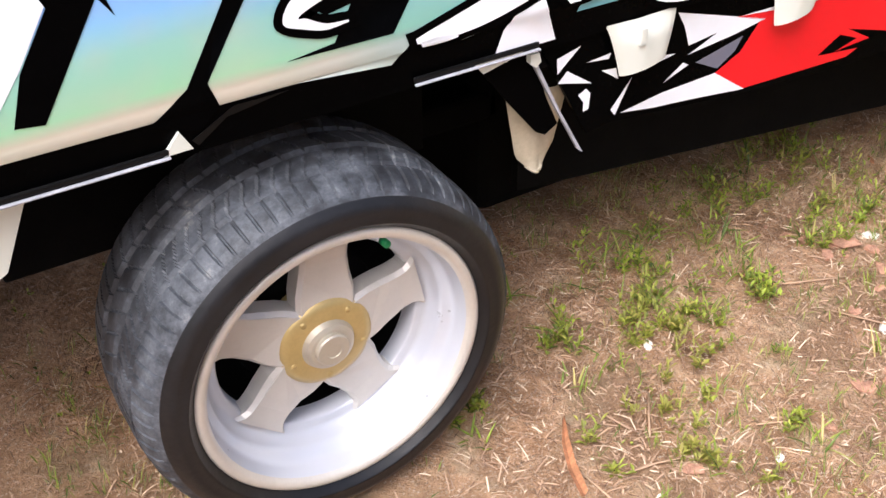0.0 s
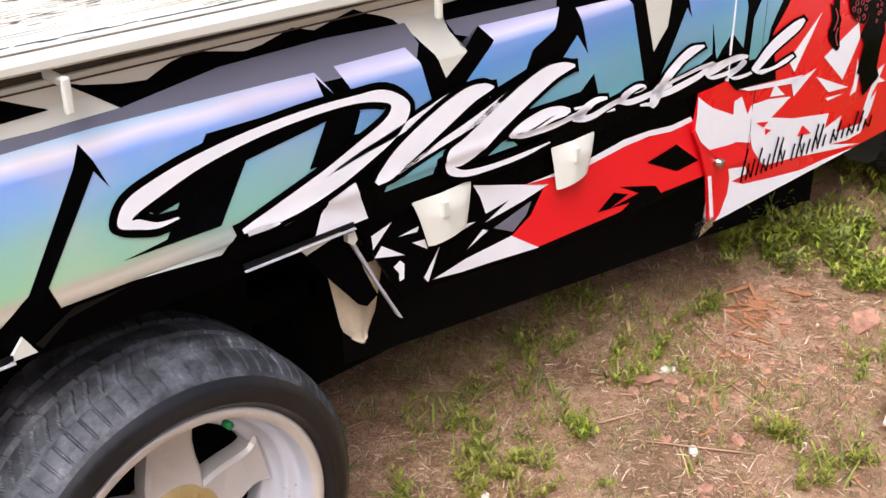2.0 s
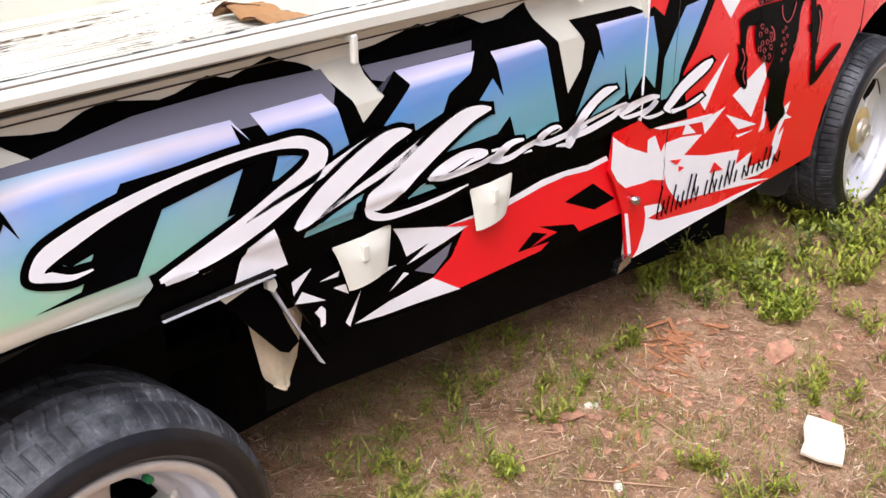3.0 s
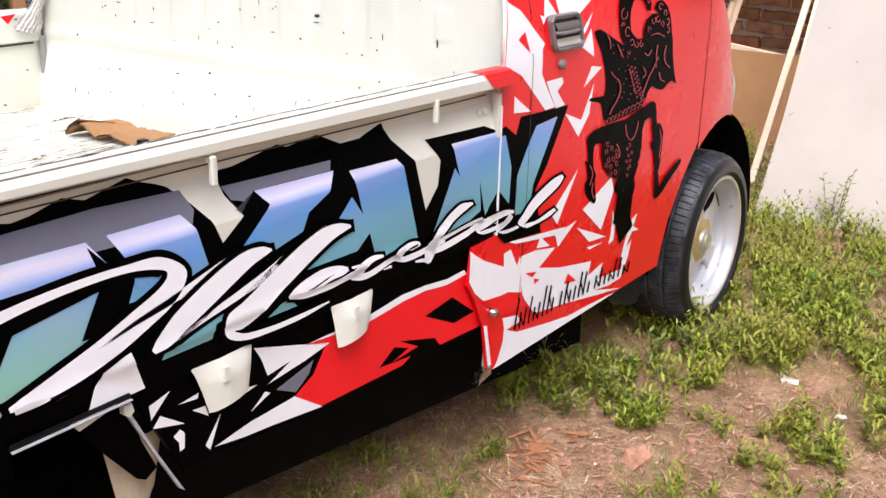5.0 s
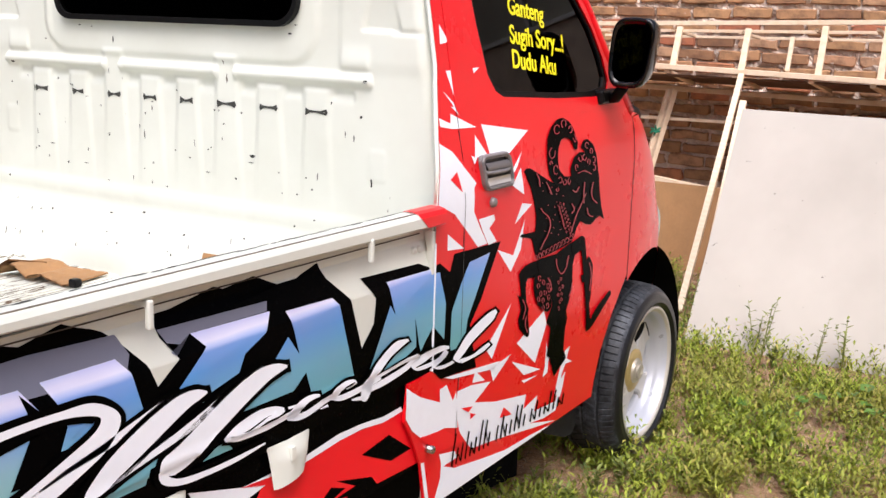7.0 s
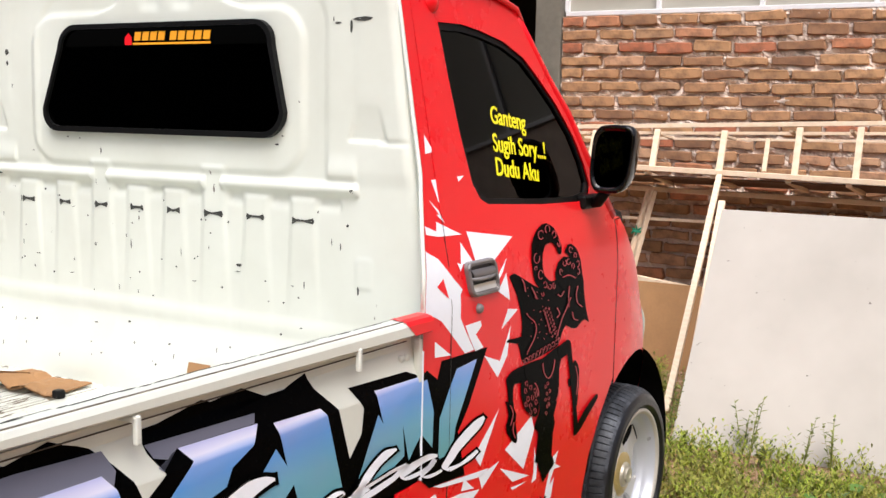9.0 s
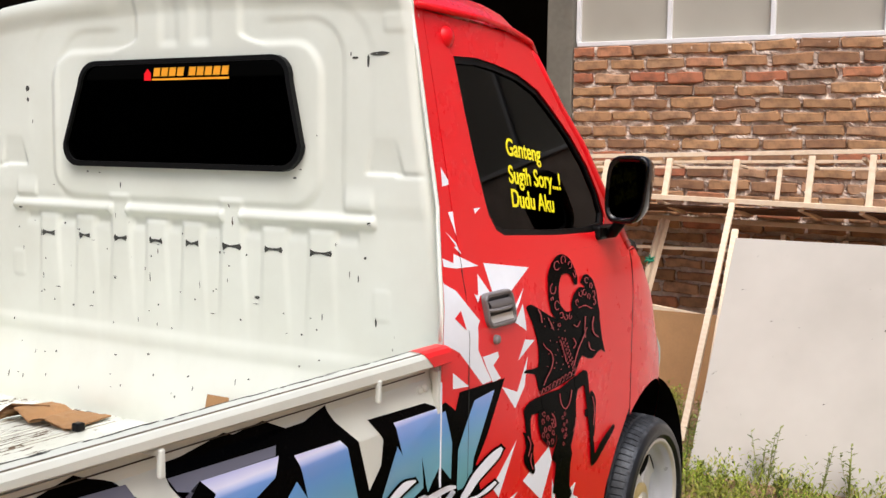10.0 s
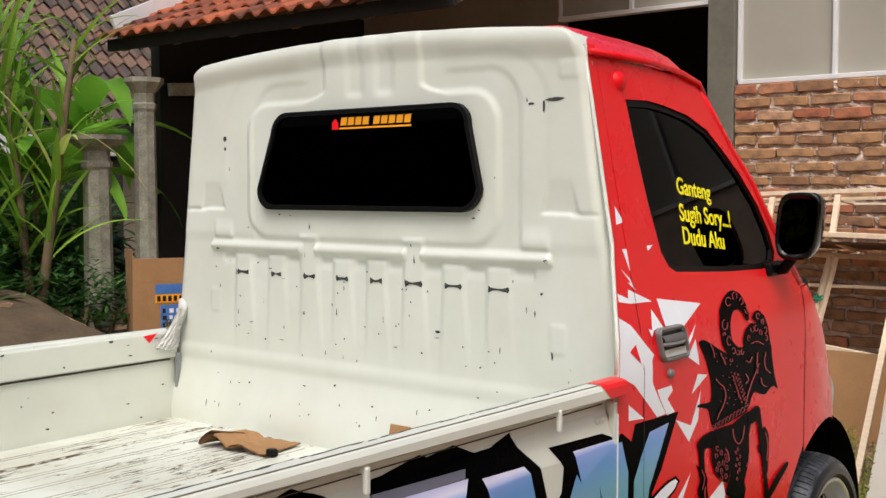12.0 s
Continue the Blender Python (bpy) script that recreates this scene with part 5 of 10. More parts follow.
script_stroke('gate', 7, [(0.825, 0.713, 0.829, 0.708), (0.807, 0.713, 0.813, 0.704), (0.785, 0.711, 0.789, 0.704), (0.763, 0.706, 0.767, 0.701), (0.737, 0.701, 0.741, 0.695), (0.719, 0.7, 0.724, 0.693)], 0.007)
script_stroke('gate', 7, [(0.676, 0.701, 0.675, 0.708), (0.709, 0.691, 0.706, 0.704), (0.745, 0.688, 0.74, 0.7), (0.783, 0.687, 0.777, 0.699), (0.813, 0.689, 0.806, 0.7), (0.844, 0.691, 0.837, 0.703), (0.875, 0.694, 0.87, 0.703)], 0.007)
script_stroke('gate', 7, [(0.838, 0.688, 0.834, 0.692), (0.863, 0.685, 0.844, 0.703), (0.879, 0.697, 0.863, 0.711), (0.893, 0.704, 0.884, 0.716), (0.911, 0.706, 0.906, 0.716), (0.929, 0.706, 0.928, 0.711)], 0.007)
script_stroke('gate', 7, [(0.838, 0.687, 0.837, 0.694), (0.867, 0.678, 0.863, 0.691), (0.896, 0.677, 0.888, 0.689), (0.926, 0.682, 0.918, 0.693), (0.952, 0.687, 0.943, 0.698), (0.968, 0.688, 0.964, 0.7), (0.983, 0.684, 0.984, 0.692)], 0.007)
script_stroke('gate', 7, [(0.933, 0.679, 0.931, 0.681), (0.958, 0.677, 0.954, 0.683)], 0.003)
script_stroke('gate', 7, [(0.839, 0.708, 0.837, 0.713), (0.861, 0.706, 0.859, 0.711)], 0.003)
script_stroke('gate', 7, [(0.969, 0.688, 0.96, 0.694), (0.989, 0.692, 0.972, 0.706), (1.003, 0.7, 0.992, 0.711), (1.02, 0.703, 1.014, 0.713), (1.035, 0.703, 1.036, 0.708), (1.036, 0.702, 1.043, 0.698), (1.025, 0.698, 1.028, 0.695), (1.01, 0.698, 1.011, 0.695)], 0.007)
script_stroke('gate', 7, [(0.964, 0.688, 0.965, 0.697), (0.996, 0.677, 0.993, 0.689), (1.031, 0.675, 1.023, 0.688), (1.068, 0.677, 1.059, 0.689), (1.103, 0.679, 1.093, 0.692), (1.131, 0.682, 1.123, 0.692)], 0.007)
script_stroke('gate', 7, [(1.221, 0.744, 1.225, 0.739), (1.18, 0.749, 1.196, 0.732), (1.141, 0.737, 1.161, 0.721), (1.105, 0.717, 1.126, 0.703), (1.083, 0.699, 1.106, 0.686), (1.065, 0.686, 1.097, 0.67), (1.061, 0.666, 1.086, 0.655), (1.065, 0.656, 1.076, 0.651)], 0.008)
script_stroke('gate', 7, [(1.032, 0.666, 1.031, 0.67), (1.056, 0.66, 1.054, 0.668), (1.074, 0.655, 1.073, 0.664)], 0.004)
script_stroke('gate', 7, [(1.085, 0.667, 1.078, 0.677), (1.133, 0.666, 1.123, 0.68), (1.181, 0.67, 1.169, 0.684), (1.224, 0.676, 1.211, 0.688), (1.253, 0.685, 1.241, 0.696), (1.278, 0.689, 1.268, 0.699)], 0.005)
script_stroke('gate', 7, [(1.119, 0.687, 1.114, 0.694), (1.167, 0.691, 1.161, 0.699), (1.215, 0.694, 1.209, 0.703), (1.266, 0.692, 1.259, 0.703)], 0.004)
script_stroke('gate', 7, [(1.39, 0.687, 1.392, 0.68), (1.354, 0.696, 1.361, 0.682), (1.308, 0.697, 1.322, 0.681), (1.265, 0.693, 1.283, 0.675), (1.238, 0.681, 1.258, 0.673), (1.267, 0.663, 1.265, 0.671), (1.321, 0.659, 1.315, 0.669), (1.367, 0.661, 1.355, 0.672), (1.389, 0.671, 1.374, 0.681)], 0.006)
script_stroke('gate', 7, [(1.373, 0.683, 1.389, 0.674), (1.353, 0.672, 1.369, 0.661), (1.321, 0.66, 1.338, 0.653), (1.354, 0.642, 1.352, 0.65), (1.4, 0.639, 1.394, 0.647), (1.445, 0.643, 1.437, 0.652)], 0.005)
script_stroke('door', 4, [(1.599, 0.724, 1.61, 0.716), (1.561, 0.721, 1.59, 0.7), (1.504, 0.706, 1.537, 0.683), (1.462, 0.689, 1.493, 0.669), (1.433, 0.669, 1.461, 0.653), (1.411, 0.652, 1.439, 0.643), (1.441, 0.634, 1.448, 0.639)], 0.009)
script_stroke('door', 4, [(1.449, 0.631, 1.441, 0.643), (1.501, 0.631, 1.493, 0.639), (1.549, 0.634, 1.537, 0.645), (1.582, 0.642, 1.572, 0.65)], 0.008)
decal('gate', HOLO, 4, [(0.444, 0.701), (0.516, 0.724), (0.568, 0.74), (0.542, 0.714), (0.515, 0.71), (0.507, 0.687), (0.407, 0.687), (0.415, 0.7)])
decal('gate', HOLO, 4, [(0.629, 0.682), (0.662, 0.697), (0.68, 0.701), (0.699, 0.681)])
decal('skirt', REDVINYL, 1, [(0.706, 0.506), (0.754, 0.53), (0.787, 0.577), (0.732, 0.595), (0.894, 0.581), (1.013, 0.591), (1.162, 0.581), (1.232, 0.584), (1.256, 0.542), (1.303, 0.501), (1.321, 0.439), (1.15, 0.448), (1.129, 0.471), (1.009, 0.505), (1.075, 0.471), (1.021, 0.449), (0.777, 0.458)])
decal('skirt', WHITEVINYL, 2, [(0.739, 0.595), (0.894, 0.592), (1.009, 0.603), (1.085, 0.6), (1.161, 0.591), (1.225, 0.593), (1.234, 0.581), (1.162, 0.578), (1.086, 0.588), (1.013, 0.588), (0.894, 0.579)])
decal('skirt', BLACK, 2, [(1.09, 0.532), (1.185, 0.544), (1.273, 0.484), (1.197, 0.482)])
decal('skirt', BLACK, 2, [(0.945, 0.472), (0.991, 0.499), (1.037, 0.481), (0.984, 0.468), (1.094, 0.474), (1.067, 0.458)])
decal('skirt', WHITEVINYL, 1, [(0.388, 0.616), (0.429, 0.626), (0.391, 0.591)])
decal('skirt', WHITEVINYL, 1, [(0.393, 0.576), (0.408, 0.592), (0.456, 0.559)])
decal('skirt', WHITEVINYL, 1, [(0.497, 0.502), (0.532, 0.547), (0.507, 0.49)])
decal('skirt', WHITEVINYL, 1, [(0.517, 0.491), (0.596, 0.502), (0.706, 0.506), (0.781, 0.456), (0.658, 0.472), (0.582, 0.48)])
decal('skirt', WHITEVINYL, 1, [(0.607, 0.633), (0.799, 0.576), (0.732, 0.565), (0.639, 0.555), (0.66, 0.563), (0.695, 0.578), (0.639, 0.571), (0.624, 0.607)])
decal('skirt', WHITEVINYL, 1, [(0.472, 0.575), (0.499, 0.572), (0.505, 0.552)])
decal('skirt', WHITEVINYL, 1, [(0.443, 0.596), (0.486, 0.6), (0.483, 0.591)])
decal('skirt', WHITEVINYL, 1, [(0.501, 0.557), (0.585, 0.569), (0.615, 0.564), (0.565, 0.556)])
decal('skirt', WHITEVINYL, 1, [(0.597, 0.519), (0.633, 0.544), (0.645, 0.537)])
decal('skirt', WHITEVINYL, 1, [(0.432, 0.546), (0.446, 0.553), (0.455, 0.543), (0.454, 0.517), (0.444, 0.515), (0.443, 0.531)])
# a reflection on the black apron, painted as a grey piece
decal('skirt', SHEENGREY, 1, [(0.659, 0.537), (0.754, 0.558), (0.742, 0.535), (0.709, 0.513)])
decal('door', WHITEVINYL, 1, [(1.545, 1.157), (1.764, 1.128), (1.651, 1.082), (1.564, 1.085)])
decal('door', WHITEVINYL, 1, [(1.51, 1.136), (1.551, 1.091), (1.505, 1.088), (1.49, 1.073), (1.48, 1.094), (1.496, 1.089)])
decal('door', WHITEVINYL, 1, [(1.372, 1.182), (1.376, 1.18), (1.415, 1.167), (1.421, 1.187), (1.522, 1.152), (1.421, 1.155), (1.372, 1.163)])
decal('door', WHITEVINYL, 1, [(1.427, 1.201), (1.443, 1.201), (1.456, 1.182)])
decal('door', WHITEVINYL, 1, [(1.508, 0.95), (1.579, 0.951), (1.586, 0.938), (1.559, 0.922), (1.597, 0.886), (1.558, 0.883), (1.528, 0.92)])
decal('door', WHITEVINYL, 1, [(1.771, 0.95), (1.718, 0.959), (1.684, 0.913)])
decal('door', WHITEVINYL, 1, [(1.735, 0.917), (1.721, 0.845), (1.673, 0.799), (1.602, 0.865), (1.682, 0.838)])
decal('door', WHITEVINYL, 1, [(1.709, 1.046), (1.726, 0.979), (1.665, 1.007)])
decal('door', WHITEVINYL, 1, [(1.375, 0.937), (1.447, 0.894), (1.376, 0.901)])
decal('door', WHITEVINYL, 1, [(1.685, 0.721), (1.596, 0.603), (1.563, 0.636)])
decal('door', WHITEVINYL, 1, [(1.868, 0.662), (1.887, 0.623), (1.835, 0.53), (1.722, 0.61)])
decal('door', WHITEVINYL, 1, [(1.7, 0.569), (1.872, 0.503), (1.776, 0.513)])
decal('door', WHITEVINYL, 1, [(1.696, 0.59), (1.611, 0.543), (1.591, 0.579)])
decal('door', WHITEVINYL, 1, [(1.766, 0.501), (1.859, 0.491), (1.78, 0.491)])
decal('door', WHITEVINYL, 1, [(1.379, 0.616), (1.64, 0.587), (1.608, 0.575), (1.413, 0.604)])
decal('door', WHITEVINYL, 1, [(1.426, 1.276), (1.573, 1.28), (1.446, 1.224)])
decal('door', WHITEVINYL, 1, [(1.423, 1.373), (1.454, 1.336), (1.417, 1.331)])
decal('door', WHITEVINYL, 1, [(1.352, 1.132), (1.362, 1.128), (1.405, 1.109), (1.443, 1.074), (1.496, 1.033), (1.486, 1.022), (1.486, 0.97), (1.517, 0.929), (1.552, 0.888), (1.509, 0.887), (1.453, 0.934), (1.402, 0.976), (1.373, 0.989), (1.335, 1.0), (1.333, 1.01)])
decal('door', WHITEVINYL, 1, [(1.404, 1.235), (1.44, 1.209), (1.447, 1.193)])
decal('door', REDVINYL, 2, [(1.386, 1.052), (1.413, 1.066), (1.434, 1.02)])
decal('door', WHITEVINYL, 1, [(1.227, 0.636), (1.248, 0.621), (1.284, 0.599), (1.366, 0.563), (1.362, 0.594), (1.39, 0.597), (1.423, 0.55), (1.435, 0.569), (1.447, 0.52), (1.452, 0.476), (1.395, 0.494), (1.364, 0.495), (1.293, 0.504), (1.257, 0.531), (1.229, 0.566)])
decal('door', WHITEVINYL, 1, [(1.441, 0.567), (1.502, 0.564), (1.599, 0.546), (1.565, 0.531), (1.527, 0.515), (1.63, 0.486), (1.799, 0.455), (1.79, 0.418), (1.868, 0.432), (1.856, 0.392), (1.986, 0.381), (2.004, 0.435), (2.035, 0.454), (2.024, 0.406), (1.992, 0.353), (1.923, 0.352), (1.838, 0.364), (1.998, 0.322), (1.857, 0.345), (1.667, 0.379), (1.525, 0.4), (1.471, 0.453), (1.461, 0.467), (1.439, 0.522)])
decal('door', WHITEVINYL, 1, [(1.519, 0.594), (1.57, 0.557), (1.507, 0.568)])
decal('door', WHITEVINYL, 1, [(1.378, 0.436), (1.446, 0.422), (1.463, 0.401), (1.4, 0.4), (1.451, 0.378), (1.588, 0.354), (1.805, 0.316), (1.562, 0.319), (1.366, 0.322), (1.389, 0.376), (1.389, 0.41)])
decal('door', WHITEVINYL, 1, [(1.3, 0.443), (1.314, 0.439), (1.346, 0.333), (1.332, 0.334)])
decal('door', WHITEVINYL, 1, [(2.019, 0.515), (2.05, 0.522), (2.035, 0.49), (2.075, 0.471), (2.031, 0.476), (2.014, 0.455), (1.994, 0.395), (1.975, 0.401), (1.989, 0.453)])
decal('door', WHITEVINYL, 1, [(1.894, 0.572), (1.918, 0.52), (1.918, 0.481), (1.889, 0.476), (1.898, 0.502)])
decal('door', WHITEVINYL, 3, [(1.350, 0.3195), (1.392, 0.352), (1.816, 0.332), (1.930, 0.324), (1.960, 0.3195)])
decal('door', WHITEVINYL, 1, [(1.717, 1.084), (1.693, 1.051), (1.665, 1.028), (1.674, 1.05)])
decal('door', REDVINYL, 3, [(1.286, 0.506), (1.388, 0.493), (1.483, 0.434), (1.371, 0.444)])
decal('door', REDVINYL, 3, [(1.462, 0.52), (1.515, 0.509), (1.498, 0.5)])
decal('door', REDVINYL, 3, [(1.506, 0.495), (1.534, 0.484), (1.509, 0.479)])
decal('door', REDVINYL, 3, [(1.675, 0.458), (1.724, 0.425), (1.658, 0.435)])
decal('door', BLACK, 3, rounded([(1.903, 0.978), (1.859, 1.011), (1.847, 1.06), (1.856, 1.1), (1.892, 1.129), (1.929, 1.143), (1.963, 1.145), (1.999, 1.132), (2.018, 1.11), (2.03, 1.08), (2.026, 1.061), (2.008, 1.063), (1.996, 1.083), (1.97, 1.095), (1.936, 1.093), (1.915, 1.075), (1.91, 1.047), (1.917, 1.019), (1.95, 0.998), (1.991, 0.994), (1.967, 0.973)], 3))
decal('door', BLACK, 3, rounded([(1.991, 0.994), (1.984, 1.015), (2.003, 1.039), (2.039, 1.052), (2.074, 1.048), (2.064, 1.058), (2.047, 1.063), (2.066, 1.08), (2.095, 1.081), (2.13, 1.063), (2.151, 1.033), (2.161, 0.994), (2.174, 0.959), (2.068, 0.951)], 3))
decal('door', BLACK, 2, rounded([(1.724, 1.035), (1.754, 1.039), (1.803, 1.02), (1.852, 1.0), (1.902, 0.983), (1.931, 0.989), (1.991, 0.997), (2.045, 0.982), (2.098, 0.988), (2.167, 0.978), (2.182, 0.938), (2.201, 0.888), (2.224, 0.849), (2.194, 0.862), (2.168, 0.858), (2.136, 0.846), (2.097, 0.853), (2.063, 0.865), (2.04, 0.849), (2.016, 0.818), (1.915, 0.809), (1.812, 0.806), (1.79, 0.837), (1.775, 0.864), (1.714, 0.877), (1.725, 0.883), (1.792, 0.879), (1.793, 0.921), (1.78, 0.953), (1.761, 0.987)], 2))
decal('door', BLACK, 3, rounded([(1.819, 0.803), (1.743, 0.8), (1.715, 0.786), (1.723, 0.764), (1.73, 0.727), (1.711, 0.735), (1.722, 0.722), (1.734, 0.691), (1.721, 0.672), (1.729, 0.649), (1.756, 0.625), (1.776, 0.613), (1.787, 0.621), (1.773, 0.668), (1.777, 0.686), (1.762, 0.706), (1.755, 0.743), (1.762, 0.766), (1.843, 0.758)], 2))
decal('door', BLACK, 4, rounded([(1.813, 0.804), (1.916, 0.801), (1.982, 0.813), (2.038, 0.817), (2.036, 0.778), (2.026, 0.752), (2.029, 0.705), (2.02, 0.668), (2.0, 0.633), (2.01, 0.611), (2.001, 0.586), (2.003, 0.522), (2.022, 0.499), (1.906, 0.528), (1.9, 0.54), (1.908, 0.608), (1.882, 0.625), (1.89, 0.642), (1.91, 0.668), (1.901, 0.715), (1.89, 0.747), (1.83, 0.761)], 2))
decal('door', BLACK, 5, rounded([(2.01, 0.813), (2.069, 0.825), (2.096, 0.814), (2.11, 0.768), (2.126, 0.718), (2.146, 0.634), (2.166, 0.573), (2.176, 0.579), (2.217, 0.603), (2.294, 0.629), (2.305, 0.615), (2.243, 0.581), (2.183, 0.547), (2.146, 0.541), (2.137, 0.579), (2.123, 0.639), (2.108, 0.69), (2.086, 0.757), (2.075, 0.785), (2.025, 0.778)], 2))
decal('door', BLACK, 5, rounded([(1.798, 0.767), (1.856, 0.759), (1.894, 0.743), (1.906, 0.699), (1.901, 0.662), (1.885, 0.655), (1.851, 0.668), (1.816, 0.695), (1.796, 0.735)], 3))
decal('door', BLACK, 4, rounded([(2.117, 0.751), (2.135, 0.756), (2.162, 0.728), (2.162, 0.679), (2.156, 0.624), (2.138, 0.636)], 2))
decal('door', BLACK, 4, rounded([(1.917, 0.525), (2.026, 0.497), (1.988, 0.478), (1.956, 0.461), (1.94, 0.49)], 2))
decal('door', BLACK, 4, [(2.086, 0.713), (2.111, 0.713), (2.115, 0.688), (2.092, 0.693)])
decal('door', FIGRED, 6, [(1.928, 1.112), (1.916, 1.108), (1.905, 1.108), (1.897, 1.113), (1.895, 1.121), (1.902, 1.128), (1.913, 1.131), (1.925, 1.131), (1.932, 1.125), (1.928, 1.124), (1.922, 1.129), (1.913, 1.129), (1.905, 1.126), (1.9, 1.12), (1.901, 1.114), (1.907, 1.11), (1.916, 1.11), (1.924, 1.113)])
decal('door', FIGRED, 6, [(1.949, 1.121), (1.942, 1.125), (1.942, 1.132), (1.947, 1.138), (1.957, 1.141), (1.967, 1.14), (1.973, 1.136), (1.974, 1.129), (1.968, 1.123), (1.964, 1.124), (1.969, 1.129), (1.969, 1.135), (1.965, 1.139), (1.958, 1.139), (1.951, 1.137), (1.946, 1.131), (1.947, 1.126), (1.951, 1.122)])
decal('door', FIGRED, 6, [(1.979, 1.116), (1.984, 1.121), (1.992, 1.124), (2.0, 1.123), (2.005, 1.118), (2.005, 1.112), (2.0, 1.107), (1.991, 1.105), (1.983, 1.106), (1.986, 1.108), (1.991, 1.107), (1.997, 1.109), (2.0, 1.113), (2.001, 1.118), (1.998, 1.121), (1.993, 1.122), (1.988, 1.119), (1.984, 1.115)])
decal('door', FIGRED, 6, [(2.009, 1.1), (2.015, 1.099), (2.02, 1.094), (2.02, 1.088), (2.017, 1.083), (2.011, 1.08), (2.005, 1.081), (2.001, 1.086), (2.0, 1.092), (2.005, 1.092), (2.005, 1.087), (2.008, 1.083), (2.011, 1.082), (2.014, 1.084), (2.015, 1.089), (2.015, 1.094), (2.013, 1.097), (2.01, 1.098)])
decal('door', FIGRED, 6, [(1.89, 1.07), (1.891, 1.061), (1.885, 1.054), (1.874, 1.051), (1.863, 1.053), (1.855, 1.06), (1.854, 1.069), (1.86, 1.076), (1.871, 1.079), (1.872, 1.076), (1.864, 1.074), (1.859, 1.068), (1.859, 1.061), (1.865, 1.055), (1.874, 1.053), (1.882, 1.056), (1.886, 1.062), (1.886, 1.069)])
decal('door', FIGRED, 6, [(1.902, 1.011), (1.893, 1.009), (1.883, 1.011), (1.877, 1.018), (1.876, 1.025), (1.882, 1.032), (1.891, 1.034), (1.901, 1.031), (1.907, 1.024), (1.902, 1.024), (1.898, 1.029), (1.891, 1.032), (1.885, 1.03), (1.881, 1.024), (1.881, 1.018), (1.885, 1.013), (1.892, 1.011), (1.899, 1.013)])
decal('door', FIGRED, 6, [(1.859, 1.036), (1.855, 1.039), (1.855, 1.043), (1.859, 1.045), (1.864, 1.046), (1.87, 1.045), (1.873, 1.042), (1.873, 1.038), (1.87, 1.036), (1.867, 1.038), (1.869, 1.039), (1.869, 1.041), (1.867, 1.043), (1.864, 1.044), (1.861, 1.043), (1.86, 1.042), (1.86, 1.04), (1.862, 1.038)])
decal('door', FIGRED, 6, [(1.904, 0.997), (1.908, 1.001), (1.916, 1.002), (1.924, 0.999), (1.929, 0.994), (1.93, 0.989), (1.926, 0.985), (1.918, 0.984), (1.91, 0.987), (1.913, 0.988), (1.918, 0.987), (1.923, 0.987), (1.925, 0.99), (1.925, 0.994), (1.921, 0.998), (1.916, 1.0), (1.911, 0.999), (1.909, 0.996)])
decal('door', FIGRED, 6, [(1.944, 0.992), (1.952, 0.989), (1.958, 0.985), (1.958, 0.98), (1.953, 0.977), (1.945, 0.977), (1.937, 0.979), (1.932, 0.984), (1.932, 0.988), (1.937, 0.987), (1.937, 0.984), (1.94, 0.981), (1.945, 0.979), (1.95, 0.979), (1.953, 0.982), (1.953, 0.985), (1.949, 0.988), (1.944, 0.989)])
decal('door', FIGRED, 6, [(1.981, 0.985), (1.982, 0.98), (1.978, 0.976), (1.972, 0.975), (1.966, 0.978), (1.962, 0.983), (1.962, 0.989), (1.965, 0.992), (1.972, 0.993), (1.971, 0.991), (1.968, 0.99), (1.967, 0.987), (1.967, 0.983), (1.969, 0.979), (1.972, 0.978), (1.975, 0.978), (1.977, 0.981), (1.977, 0.985)])
decal('door', FIGRED, 6, [(2.09, 1.059), (2.081, 1.058), (2.073, 1.061), (2.069, 1.066), (2.07, 1.072), (2.076, 1.075), (2.085, 1.075), (2.093, 1.072), (2.097, 1.067), (2.092, 1.067), (2.089, 1.071), (2.084, 1.073), (2.079, 1.073), (2.075, 1.07), (2.074, 1.066), (2.076, 1.063), (2.081, 1.06), (2.087, 1.061)])
decal('door', FIGRED, 6, [(2.103, 1.043), (2.1, 1.048), (2.101, 1.053), (2.106, 1.057), (2.113, 1.057), (2.119, 1.054), (2.122, 1.049), (2.12, 1.043), (2.115, 1.04), (2.113, 1.042), (2.115, 1.045), (2.116, 1.049), (2.115, 1.053), (2.112, 1.055), (2.109, 1.054), (2.106, 1.052), (2.105, 1.048), (2.107, 1.044)])
decal('door', FIGRED, 6, [(2.118, 1.03), (2.123, 1.034), (2.13, 1.034), (2.136, 1.031), (2.139, 1.025), (2.137, 1.018), (2.131, 1.014), (2.124, 1.014), (2.119, 1.018), (2.123, 1.019), (2.126, 1.017), (2.129, 1.017), (2.132, 1.02), (2.133, 1.025), (2.132, 1.03), (2.129, 1.032), (2.126, 1.032), (2.123, 1.029)])
decal('door', FIGRED, 6, [(2.045, 1.044), (2.052, 1.04), (2.055, 1.035), (2.053, 1.03), (2.046, 1.027), (2.037, 1.027), (2.03, 1.031), (2.027, 1.036), (2.03, 1.041), (2.034, 1.04), (2.033, 1.036), (2.034, 1.032), (2.039, 1.029), (2.044, 1.029), (2.049, 1.031), (2.05, 1.035), (2.048, 1.039), (2.044, 1.042)])
